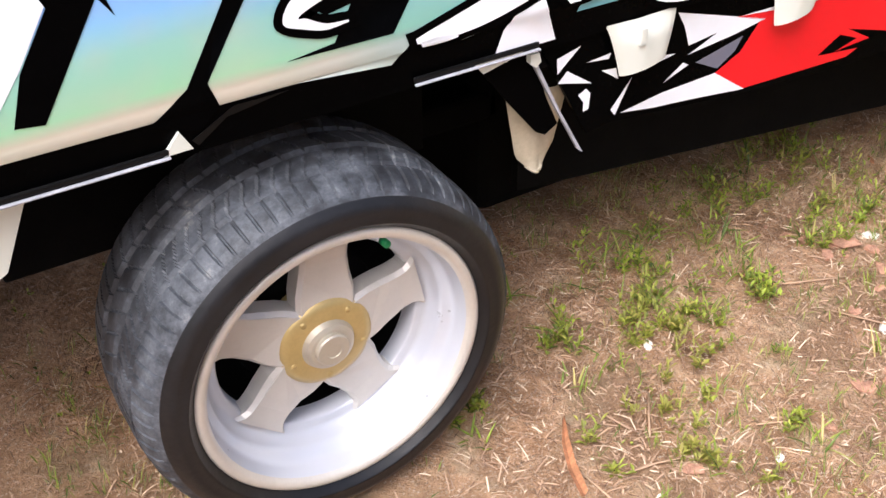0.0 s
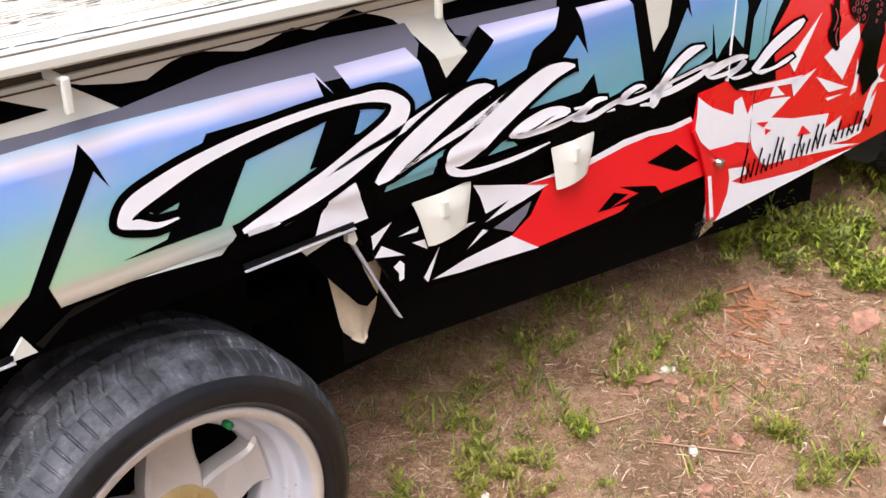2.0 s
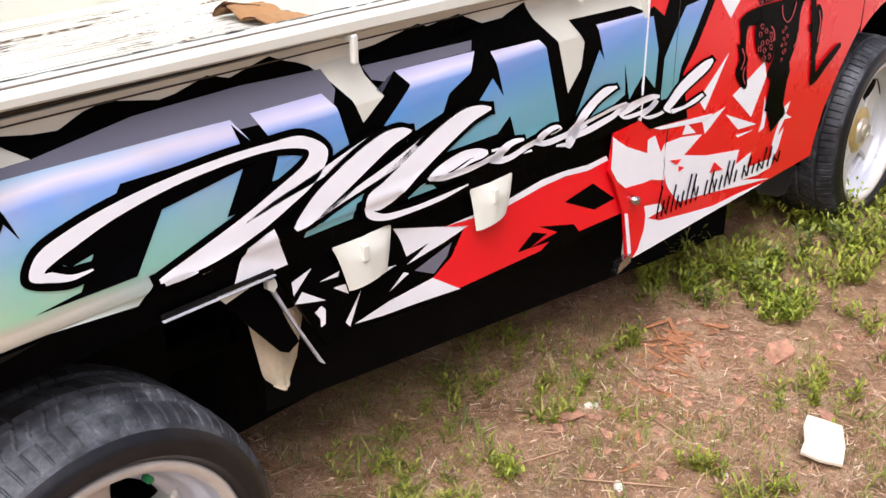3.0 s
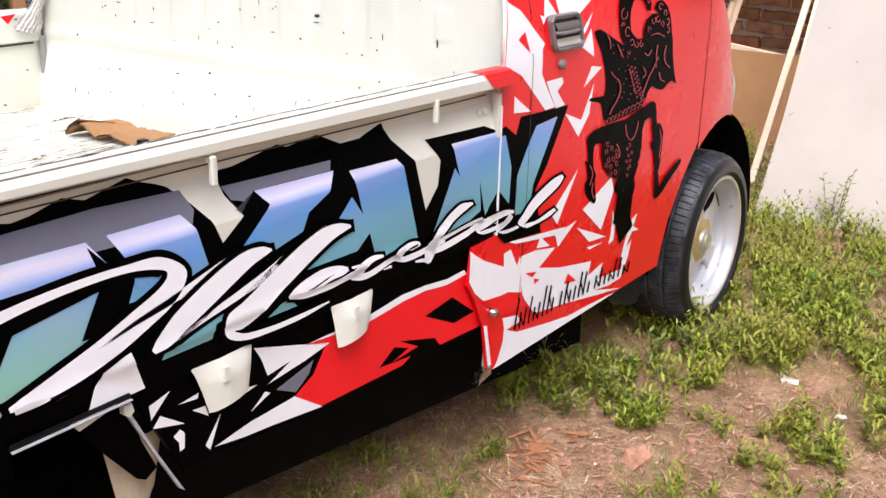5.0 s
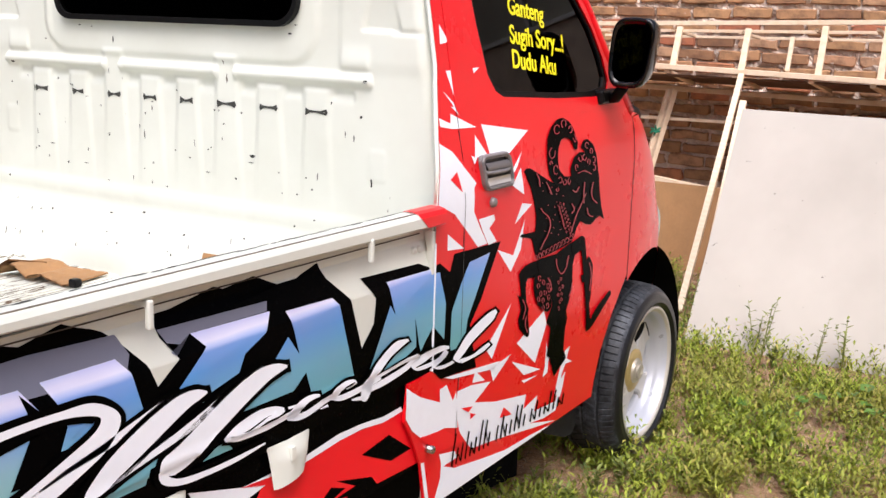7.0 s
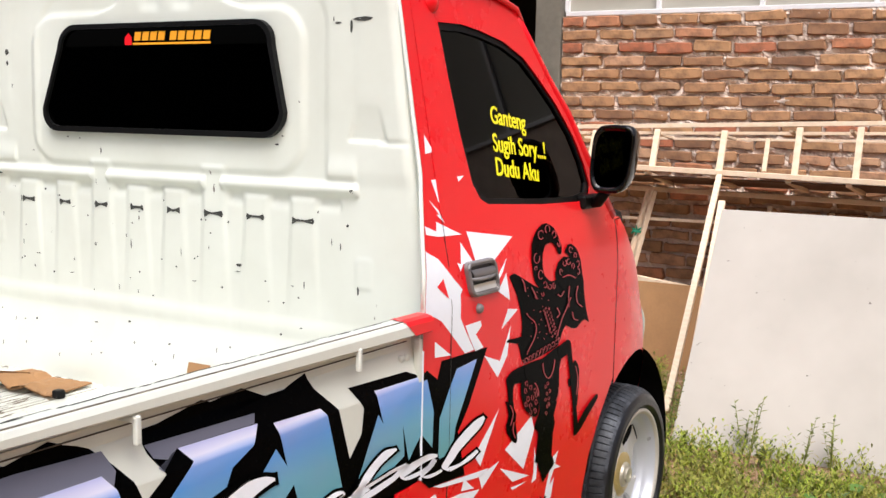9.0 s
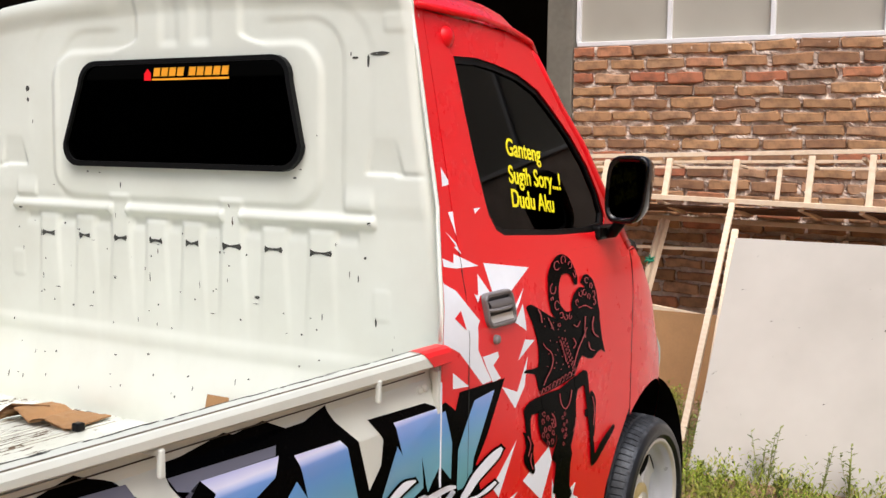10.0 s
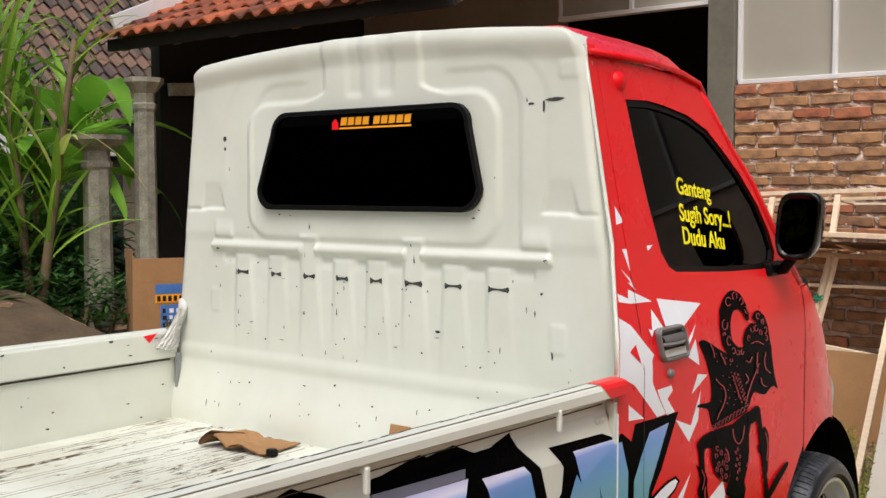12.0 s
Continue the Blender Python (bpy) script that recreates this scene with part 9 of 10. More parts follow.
def build_carton():
    c = thing("cardboard_box", "open brown carton with a blue and orange print", "box", (3.30, 4.30, 0.50), "")
    m = Matrix.Rotation(radians(-28), 4, "Z")
    bm = bmesh.new()
    add_box(bm, (-0.15, -0.15, 0.0), (0.15, 0.15, 0.36), 0.003, m)
    part("body", bm, CARDBOARD, c)
    for lo, hi in (((-0.15, -0.15, 0.36), (0.15, -0.144, 0.50)), ((-0.15, -0.15, 0.36), (-0.144, 0.15, 0.55))):
        bm = bmesh.new()
        add_box(bm, lo, hi, 0.001, m)
        part("flap", bm, CARDBOARD, c)
    for name, lo, hi, mt, lab in (("print_band", (-0.02, 0.235), (0.15, 0.285), ORANGE, "orange printed band"), ("print_strip", (-0.02, 0.287), (0.15, 0.345), PRINTBLUE, "blue printed strip"), ("print", (0.01, 0.03), (0.145, 0.222), PRINTBLUE, "blue and white printed panel"), ("print_foot", (0.012, 0.032), (0.143, 0.075), PRINTPINK, "pinkish printed foot")):
        bm = bmesh.new()
        dy = 0.0015 if name == "print_foot" else 0.0
        add_box(bm, (lo[0], -0.154 - dy, lo[1]), (hi[0], -0.1505 - dy, hi[1]), 0.0, m)
        part(name, bm, mt, c, lab)
    for k in range(9):
        bm = bmesh.new()
        x0, z0 = 0.02 + 0.04 * (k % 3), 0.09 + 0.042 * (k // 3)
        add_box(bm, (x0, -0.156, z0), (x0 + 0.018 + 0.006 * (k % 2), -0.1545, z0 + 0.026), 0.0, m)
        part("print_patch", bm, WINFRAME if k % 3 else SHADE_AND_INK, c)
    for k in range(5):
        bm = bmesh.new()
        add_box(bm, (-0.01 + 0.032 * k, -0.1562, 0.244), (0.010 + 0.032 * k, -0.1545, 0.276), 0.0, m)
        part("print_bar", bm, SHADE_AND_INK, c)


PRINTPINK = simple("pink_print", rgb("c88a80"), 0.6, vary=0.2, scale=25)
PRINTBLUE = simple("blue_print", rgb("3f6fae"), 0.6, vary=0.3, scale=25)
build_carton()


def ribbon(verts, faces, base, direction, length, width, droop, segs=7, twist=0.0, fold=0.25):
    """A long leaf that rises and bends over under its own weight."""
    p = Vector(base)
    d = Vector(direction).normalized()
    side = d.cross(Vector((0, 0, 1)))
    side = side.normalized() if side.length > 0.05 else Vector((1, 0, 0))
    side = Matrix.Rotation(twist, 3, d) @ side
    st = length / segs
    start = len(verts)
    for i in range(segs + 1):
        v = i / segs
        w = width * (min(1.0, 0.35 + 3 * v) if v < 0.25 else (1 - v) ** 0.6) * 0.5 + 0.0008
        up = side.cross(d).normalized()
        verts.append(tuple(p + side * w + up * w * fold))
        verts.append(tuple(p))
        verts.append(tuple(p - side * w + up * w * fold))
        d = (d + Vector((0, 0, -droop * st))).normalized()
        p = p + d * st
    for i in range(segs):
        a = start + 3 * i
        faces.append((a, a + 1, a + 4, a + 3))
        faces.append((a + 1, a + 2, a + 5, a + 4))


def cane_plant(x, y, h, seed, leaves=16, reach=1.0):
    r = random.Random(seed)
    z = ground_height(x, y)
    t = thing("cane_plant", "tall green cane plant with long arching leaves", "plant", (x, y, z - 0.02), "cane plants beyond the truck")
    lean = (r.uniform(-0.12, 0.12), r.uniform(-0.12, 0.12))
    pts = [(lean[0] * v * h, lean[1] * v * h, v * h) for v in [k / 6 for k in range(7)]]
    tube("trunk", pts, 0.025, BARK, t, 8, radii=[0.034 - 0.016 * k / 6 for k in range(7)])
    verts, faces = [], []
    for k in range(leaves):
        v = 0.15 + 0.85 * (k / leaves) ** 0.8
        a = r.uniform(0, 2 * math.pi)
        up = r.uniform(0.9, 3.4)
        ribbon(verts, faces, (lean[0] * v * h, lean[1] * v * h, v * h), (math.cos(a), math.sin(a), up), r.uniform(0.7, 1.4) * reach, r.uniform(0.032, 0.070), r.uniform(0.7, 2.4), 8, r.uniform(-0.5, 0.5))
    raw("crown", verts, faces, CANE, t)
    return t


for k, (x, y, h) in enumerate(((2.75, 5.25, 1.7), (2.25, 5.5, 1.9), (2.95, 5.0, 1.75), (1.75, 5.3, 1.6), (2.5, 5.7, 2.0), (3.0, 5.15, 1.7), (1.6, 4.9, 1.6), (3.25, 5.5, 1.6), (2.1, 5.6, 1.9))):
    cane_plant(x, y, h, 20 + k, 30, 0.55 if k in (2, 5, 7) else 0.9)


def build_garden_bed():
    """Dark soil on the bank beyond the truck."""
    rows = [[(x, y, ground_height(x, y) + 0.012 + 0.03 * noise.noise((x * 3, y * 3, 5)) + 0.012 * noise.noise((x * 11, y * 11, 1))) for y in [3.25 + 0.07 * k for k in range(76)]] for x in [-1.4 + 0.075 * i for i in range(70)]]
    tagged(grid_mesh("garden_bed", rows, DARKSOIL), "bank of dark brown garden soil", "soil", kind="structure")


build_garden_bed()


def shrub(x, y, z, rx, rz, seed, n=420, size=0.07, mat=None):
    """A bush: twigs and a ragged cloud of small leaves."""
    r = random.Random(seed)
    t = thing("shrub", "dense dark green leafy shrub on the bank", "shrub", (x, y, z), "shrubs beyond the truck")
    verts, faces = [], []
    for k in range(n):
        a, u, q = r.uniform(0, 2 * math.pi), r.uniform(-0.2, 1.0), r.random() ** 0.4
        rad = rx * q * math.sqrt(max(0.05, 1 - u * u)) * (0.75 + 0.5 * noise.noise((a, u * 2, seed)))
        p = (rad * math.cos(a), rad * math.sin(a), rz * (u + 0.15) * q + 0.1)
        b = r.uniform(0, 2 * math.pi)
        ribbon(verts, faces, p, (math.cos(b), math.sin(b), r.uniform(-0.2, 0.8)), size * r.uniform(0.8, 2.0), size * r.uniform(0.3, 0.6), 2.0, 3)
    raw("crown", verts, faces, mat or SHRUB, t)
    for k in range(4):
        a = k * 1.6
        tube("stem", [(0, 0, -0.1), (rx * 0.3 * math.cos(a), rx * 0.3 * math.sin(a), rz * 0.5)], 0.012, BARK, t, 6)
    return t


for k, (x, y, z, rx, rz) in enumerate(((2.98, 4.62, 0.5, 0.30, 0.40), (3.15, 4.6, 0.5, 0.28, 0.30), (2.4, 6.2, 0.5, 0.9, 1.25), (3.3, 6.3, 0.5, 0.8, 0.8), (1.5, 6.0, 0.5, 0.9, 1.2), (4.1, 6.6, 0.5, 0.8, 0.75), (0.6, 5.8, 0.5, 0.9, 1.2), (2.6, 7.2, 0.5, 1.0, 1.7), (4.6, 7.4, 0.4, 0.9, 0.9))):
    shrub(x, y, z, rx, rz, 50 + k, 260 if rx < 0.5 else 700, 0.06 if rx < 0.5 else 0.16, SHRUB)
for k, (x, y, rx, rz) in enumerate(((2.50, 4.95, 0.34, 0.45), (2.10, 5.0, 0.38, 0.55), (2.80, 5.25, 0.36, 0.60), (1.70, 5.1, 0.40, 0.5), (3.05, 5.35, 0.30, 0.7))):
    shrub(x, y, 0.5, rx, rz, 120 + k, 520, 0.085, SHRUB)


def build_neighbour():
    h = thing("neighbour_house", "neighbour's low house with an old brown tiled roof", "house", (4.0, 11.0, 0.0))
    box("wall", (-5, 0, 0), (5.5, 4, 2.0), PLASTER, h, 0.0)
    verts, faces = [], []
    for i in range(36):
        for k in range(52):
            y0, x0 = -0.6 + 0.17 * i, -5.3 + 0.21 * k
            z0 = 2.2 + (y0 + 0.6) * 0.95
            b = len(verts)
            for e in (0, 1):
                for q in range(5):
                    verts.append((x0 + 0.215 * q / 4, y0 + 0.2 * e, z0 + 0.19 * e + (0.03 if e == 0 else 0) + 0.035 * math.sin(q / 4 * 2 * math.pi)))
            for q in range(4):
                faces.append((b + q, b + q + 1, b + 6 + q, b + 5 + q))
    raw("roof", verts, faces, OLDTILE, h)
    raw("roof_boarding", [(-5.3, -0.6, 2.16), (5.6, -0.6, 2.16), (5.6, 5.5, 2.16 + 6.1 * 0.95), (-5.3, 5.5, 2.16 + 6.1 * 0.95), (-5.3, -0.6, 2.06), (5.6, -0.6, 2.06), (5.6, 5.5, 2.06 + 6.1 * 0.95), (-5.3, 5.5, 2.06 + 6.1 * 0.95)], [(0, 1, 2, 3), (7, 6, 5, 4), (0, 4, 5, 1), (1, 5, 6, 2), (2, 6, 7, 3), (3, 7, 4, 0)], DARKTIMBER, h)
    w = box("wall_garden", (-1.5, 8.6, 0.0), (6.1, 8.7, 1.74), YARD, None, 0.01)
    tagged(box("trim", (-1.5, 8.55, 1.74), (6.1, 8.75, 1.93), WINFRAME, None, 0.01), "white coping on the garden wall", "coping", kind="structure")
    tagged(w, "dark garden wall behind the plants", "wall", kind="structure")


build_neighbour()

for k, (x, y, z, rx, rz) in enumerate(((1.2, 7.4, 0.4, 1.2, 2.0), (-0.4, 7.2, 0.4, 1.3, 2.0), (2.2, 8.0, 0.4, 1.0, 1.7), (4.2, 8.0, 0.3, 0.8, 1.0))):
    shrub(x, y, z, rx, rz, 80 + k, 800, 0.20, SHRUB)


def broad_plant(x, y, h, seed):
    """A plant with wide, arching, slightly torn leaves."""
    r = random.Random(seed)
    t = thing("broad_leaf_plant", "broad-leaved bright green plant with arching leaves", "plant", (x, y, ground_height(x, y) - 0.02), "broad-leaved plants in the garden")
    tube("trunk", [(0, 0, 0), (0.02, 0.01, h * 0.5), (0.05, 0.0, h)], 0.05, SHRUB, t, 8, radii=[0.06, 0.05, 0.035])
    for k in range(9):
        verts, faces = [], []
        a = 2.4 * k + r.uniform(-0.3, 0.3)
        ribbon(verts, faces, (0.05, 0, h * (0.75 + 0.03 * k)), (math.cos(a), math.sin(a), r.uniform(0.5, 1.6)), r.uniform(0.8, 1.2), r.uniform(0.22, 0.32), r.uniform(1.4, 2.4), 12, r.uniform(-0.3, 0.3), 0.35)
        raw("leaf", verts, faces, BROADLEAF, t, smooth=True)


moss = shrub(3.33, 4.92, 1.72, 0.13, 0.09, 91, 110, 0.03, CANE)
moss["label"] = "small green fern growing on the column's head"
BROADLEAF = leafy("broad_leaf", rgb("5f9a2c"), rgb("84bc3c"), rgb("94c048"), thin=0.4)
for k, (x, y, h) in enumerate(((3.85, 5.9, 1.5), (3.0, 6.3, 1.5), (3.35, 5.6, 1.15), (2.3, 6.4, 1.4), (2.7, 6.1, 1.1))):
    broad_plant(x, y, h, 70 + k)

# chips on the inside of the far gate
for k in range(22):
    cx, cz = rng.uniform(0.4, 1.36), rng.choice((rng.uniform(0.72, 0.90), rng.uniform(0.925, 0.99)))
    yy = 1.605 if cz < 0.91 else 1.592
    hw, hh = rng.uniform(0.003, 0.010), rng.uniform(0.0015, 0.004)
    ring = [(cx + hw * math.cos(a) * rng.uniform(0.5, 1.2), cz + hh * math.sin(a) * rng.uniform(0.5, 1.2)) for a in [2 * math.pi * i / 7 for i in range(7)]]
    under(flat_poly("paint_wear", ring, lambda x, z, l: (x, yy - 0.0006 - l, z), 0.0006, PRIMER), gate_l)


# ---- ground cover ----
CLUMPS = [(0.5, 0.07, 0.06), (0.52, -0.22, 0.08), (0.4, -0.23, 0.04), (0.87, 0.05, 0.07), (1.09, 0.32, 0.08), (1.35, 0.36, 0.09), (0.77, 0.47, 0.06), (0.25, 0.0, 0.03), (0.64, -0.42, 0.05), (0.83, 0.21, 0.05), (0.7, -0.31, 0.04), (1.31, 0.13, 0.06), (1.25, -0.03, 0.06), (0.89, 0.03, 0.06), (1.17, -0.3, 0.06), (1.2, -0.44, 0.06), (1.6, -0.35, 0.08), (1.32, 0.12, 0.07), (1.32, 0.31, 0.08), (2.03, 0.11, 0.11), (1.95, -0.08, 0.09), (2.23, -0.15, 0.11)]


def cover(x, y):
    """How green the ground is at a place: clumps on bare earth by the rear wheel, thick towards the wall."""
    n = 0.95 * noise.noise((x * 2.4, y * 2.4, 4.0)) + 0.75 * noise.noise((x * 6.5, y * 6.5, 8.0)) + 0.3 * noise.noise((x * 15, y * 15, 2.0))
    n += -0.03 + 0.60 * step(x, 1.5, 2.7) + 0.30 * step(x, 3.0, 3.8)
    if -0.14 < y < 0.14 and x > 0.55:
        n += 0.14
    g = 0.40 * step(n, 0.0, 0.8) + 0.17 * step(x, 2.0, 3.0)
    if -0.2 < x < 2.6:
        for px, py, r in CLUMPS:
            q = ((x - px) ** 2 + (y - py) ** 2) / (r * r)
            if q < 5:
                g = max(g, 0.62 * math.exp(-q) * (0.75 + 0.8 * noise.noise((x * 18, y * 18, 5.0))))
    # worn patches
    for px, py, rx, ry, k in ((2.36, -0.42, 0.20, 0.10, 0.6), (3.05, -0.42, 0.18, 0.09, 0.3), (2.61, -0.14, 0.12, 0.06, 0.5), (3.0, -0.53, 0.12, 0.07, 0.3), (1.58, -0.01, 0.15, 0.08, 0.7), (1.22, -0.15, 0.13, 0.07, 0.45), (1.82, -0.30, 0.14, 0.09, 0.35)):
        g -= k * math.exp(-((x - px) / rx) ** 2 - ((y - py) / ry) ** 2)
    if x < 2.6:
        g *= 1 - 0.35 * step(y, 0.15, 0.35)
    # broken up into tufts with earth between
    g *= 0.30 + 0.85 * step(noise.noise((x * 4.5, y * 4.5, 12.0)) + 0.6 * noise.noise((x * 13, y * 13, 15.0)), -0.12, 0.30)
    return g * step(y, -3.4, -2.4) * step(x, -1.6, -0.9) * (1 - step(x, 4.6, 5.4)) * (1 - step(y, 1.0, 1.6))


def in_wheel(x, y):
    return (abs(x) < 0.10 or abs(x - 2.65) < 0.10) and -0.09 < y < 0.2


def leaflet(verts, faces, p, dx, dy, dz, ln, w):
    """One small pointed leaf, creased along the middle."""
    k = ln / math.sqrt(dx * dx + dy * dy + dz * dz)
    dx, dy, dz = dx * k, dy * k, dz * k
    h = math.hypot(dx, dy) + 1e-6
    sx, sy = -dy / h * w * 0.5, dx / h * w * 0.5
    b = len(verts)
    mx, my, mz = p[0] + dx * 0.5, p[1] + dy * 0.5, p[2] + dz * 0.5 + ln * 0.10
    verts += [(p[0], p[1], p[2]), (mx + sx, my + sy, mz + w * 0.15), (p[0] + dx, p[1] + dy, p[2] + dz), (mx - sx, my - sy, mz + w * 0.15), (mx, my, mz - w * 0.05)]
    faces += [(b, b + 4, b + 1), (b + 1, b + 4, b + 2), (b, b + 3, b + 4), (b + 4, b + 3, b + 2)]


def build_cover():
    r = random.Random(11)
    gv, gf, sv, sf, wv, wf = [], [], [], [], [], []
    for n in range(31000):
        # sown closer where the walk passes near
        x, y = (r.uniform(-1.6, 5.4), r.uniform(-3.2, 1.2)) if n < 22000 else (r.triangular(-0.3, 3.9, 2.0), r.triangular(-1.4, 0.55, 0.2))
        if in_wheel(x, y) or x > 4.02 and y < 0.40 and r.random() < 0.9:
            continue
        if r.random() > cover(x, y):
            continue
        z = ground_height(x, y) - 0.004
        big = 1.05 + 0.6 * step(x, 1.3, 2.2)
        tall = (0.95 + 0.85 * step(x, 1.6, 2.8)) * r.uniform(0.55, 1.25) * (1.1 + 0.7 * noise.noise((x * 2.3, y * 2.3, 2.0)))
        if r.random() < 0.32 - 0.20 * step(x, 0.9, 2.2):
            for k in range(r.randint(5, 11)):
                a = r.uniform(0, 6.283)
                ribbon(gv, gf, (x + r.gauss(0, 0.012), y + r.gauss(0, 0.012), z), (math.cos(a), math.sin(a), r.uniform(0.6, 2.5)), r.uniform(0.03, 0.07) * tall, r.uniform(0.002, 0.0042), r.uniform(5, 16), 3)
            continue
        # leafy weed: spreading stems set with small oval leaves
        for k in range(r.randint(2, 5)):
            a = r.uniform(0, 6.283)
            up = r.uniform(0.7, 4.0)
            q = 1 / math.sqrt(1 + up * up)
            d = (math.cos(a) * q, math.sin(a) * q, up * q)
            ln = r.uniform(0.03, 0.08) * tall
            nl = r.randint(6, 11)
            for i in range(nl):
                f = ln * (0.15 + 0.85 * i / (nl - 1))
                b = a + i * 2.4 + r.uniform(-0.6, 0.6)
                leaflet(wv, wf, (x + d[0] * f, y + d[1] * f, z + d[2] * f), math.cos(b), math.sin(b), r.uniform(0.2, 1.5), r.uniform(0.010, 0.023) * big, r.uniform(0.0036, 0.0070) * big)
    # tiny sprouts between the weeds
    for k in range(26000):
        x, y = r.uniform(-1.2, 4.1), r.uniform(-2.4, 0.8)
        if in_wheel(x, y) or r.random() > cover(x, y) + 0.03 + 0.25 * noise.noise((x * 4, y * 4, 1)):
            continue
        z = ground_height(x, y)
        for i in range(3):
            b = r.uniform(0, 6.283)
            leaflet(wv, wf, (x, y, z + r.uniform(0, 0.008)), math.cos(b), math.sin(b), r.uniform(0.1, 1.2), r.uniform(0.005, 0.012), r.uniform(0.003, 0.006))
    # dry straw and litter lying flat
    for k in range(100000):
        x, y = (r.uniform(-1.2, 4.2), r.uniform(-2.0, 0.9)) if k < 60000 else (r.uniform(-0.3, 2.4), r.uniform(-0.8, 0.55))
        if in_wheel(x, y) or r.random() > step(y, -2.4, -1.7) or r.random() > 0.55 + 0.9 * noise.noise((x * 3, y * 3, 9)):
            continue
        a = r.uniform(0, 6.283)
        z = ground_height(x, y) + r.uniform(0.0, 0.007)
        if r.random() < 0.06:
            leaflet(sv, sf, (x, y, z), math.cos(a), math.sin(a), r.uniform(-0.1, 0.5), r.uniform(0.006, 0.016), r.uniform(0.003, 0.006))
        else:
            ribbon(sv, sf, (x, y, z), (math.cos(a), math.sin(a), r.uniform(-0.02, 0.25)), r.uniform(0.008, 0.034) * (2.6 if r.random() < 0.05 else 1), r.uniform(0.0003, 0.0009), r.uniform(4, 40), 3, r.uniform(-1, 1))
    # thin young grass, single blades in loose patches
    for k in range(15000):
        x, y = r.uniform(-0.4, 3.9), r.uniform(-1.5, 0.55)
        p = 0.30 + 1.1 * noise.noise((x * 1.9, y * 1.9, 7.0)) + 0.8 * noise.noise((x * 6, y * 6, 3.0)) - 0.6 * (abs(x - 1.6) < 0.25 and abs(y + 0.05) < 0.12)
        if in_wheel(x, y) or r.random() > p:
            continue
        z = ground_height(x, y) - 0.002
        for i in range(r.randint(2, 5)):
            a = r.uniform(0, 6.283)
            leaflet(gv, gf, (x + r.gauss(0, 0.007), y + r.gauss(0, 0.007), z), math.cos(a), math.sin(a), r.uniform(0.5, 3.0), r.uniform(0.016, 0.045), r.uniform(0.0012, 0.0028))
    # a few tall dry stalks
    for k in range(18):
        x, y = r.uniform(1.9, 3.9), r.uniform(-1.0, 0.15)
        if not in_wheel(x, y):
            a = r.uniform(0, 6.283)
            ribbon(sv, sf, (x, y, ground_height(x, y)), (math.cos(a), math.sin(a), r.uniform(1.0, 5.0)), r.uniform(0.08, 0.19), r.uniform(0.0015, 0.003), r.uniform(0.5, 6), 5)
    # tufts of dead grass where little grows
    for k in range(13000):
        x, y = r.uniform(-0.6, 4.0), r.uniform(-1.6, 0.6)
        if in_wheel(x, y) or r.random() > 0.5 + 1.2 * noise.noise((x * 3.3, y * 3.3, 6)):
            continue
        z = ground_height(x, y) - 0.002
        for i in range(r.randint(3, 7)):
            a = r.uniform(0, 6.283)
            ribbon(sv, sf, (x + r.gauss(0, 0.008), y + r.gauss(0, 0.008), z), (math.cos(a), math.sin(a), r.uniform(0.1, 1.4)), r.uniform(0.012, 0.045), r.uniform(0.0004, 0.0011), r.uniform(10, 40), 3)
    tagged(raw("grass", gv, gf, GRASS), "sparse green grass blades on the earth", "grass", kind="stuff")
    tagged(raw("weeds", wv, wf, WEED), "small-leaved yellow-green ground weeds", "weeds", kind="stuff")
    tagged(raw("straw", sv, sf, STRAW), "dry pale straw scattered on the earth", "straw", kind="stuff")


WEED = leafy("weed_leaves", rgb("3c4c12"), rgb("a6b63a"), rgb("b8aa5a"), rgb("988c44"), thin=0.3)
build_cover()


def tall_weed(x, y, h, seed):
    r = random.Random(seed)
    t = thing("tall_weed", "thin upright weed with small grey-green leaves", "weed", (x, y, ground_height(x, y) - 0.005), "tall weeds by the board")
    verts, faces = [], []
    for s in range(r.randint(2, 4)):
        a, ln = r.uniform(0, 6.283), h * r.uniform(0.6, 1.0)
        d = Vector((0.22 * math.cos(a), 0.22 * math.sin(a), 1)).normalized()
        ribbon(verts, faces, (0, 0, 0), d, ln, 0.006, 0.2, 4)
        for q in range(14):
            p = d * ln * (0.25 + 0.75 * q / 14)
            b = q * 2.4 + r.uniform(-0.4, 0.4)
            ribbon(verts, faces, p, (math.cos(b), math.sin(b), r.uniform(0.1, 0.9)), r.uniform(0.018, 0.036), r.uniform(0.010, 0.018), 4, 2)
    raw("leaves", verts, faces, TALLWEED, t)


TALLWEED = leafy("tall_weed_leaves", rgb("4a5820"), rgb("868e40"), rgb("948460"))
rw = random.Random(3)
for k in range(11):
    yy = rw.uniform(-1.1, 0.45)
    tall_weed(3.98 + rw.uniform(-0.14, 0.06), yy, rw.choice((0.10, 0.15, 0.20, 0.27, 0.34)), 100 + k)
for k, (x, y) in enumerate(((2.45, -0.10), (2.35, -0.05), (2.22, -0.02), (2.52, -0.14), (2.12, 0.02), (1.95, 0.0), (1.80, 0.05), (3.6, -0.75), (3.5, -0.9))):
    tall_weed(x, y, 0.09 + 0.03 * (k % 3), 140 + k)


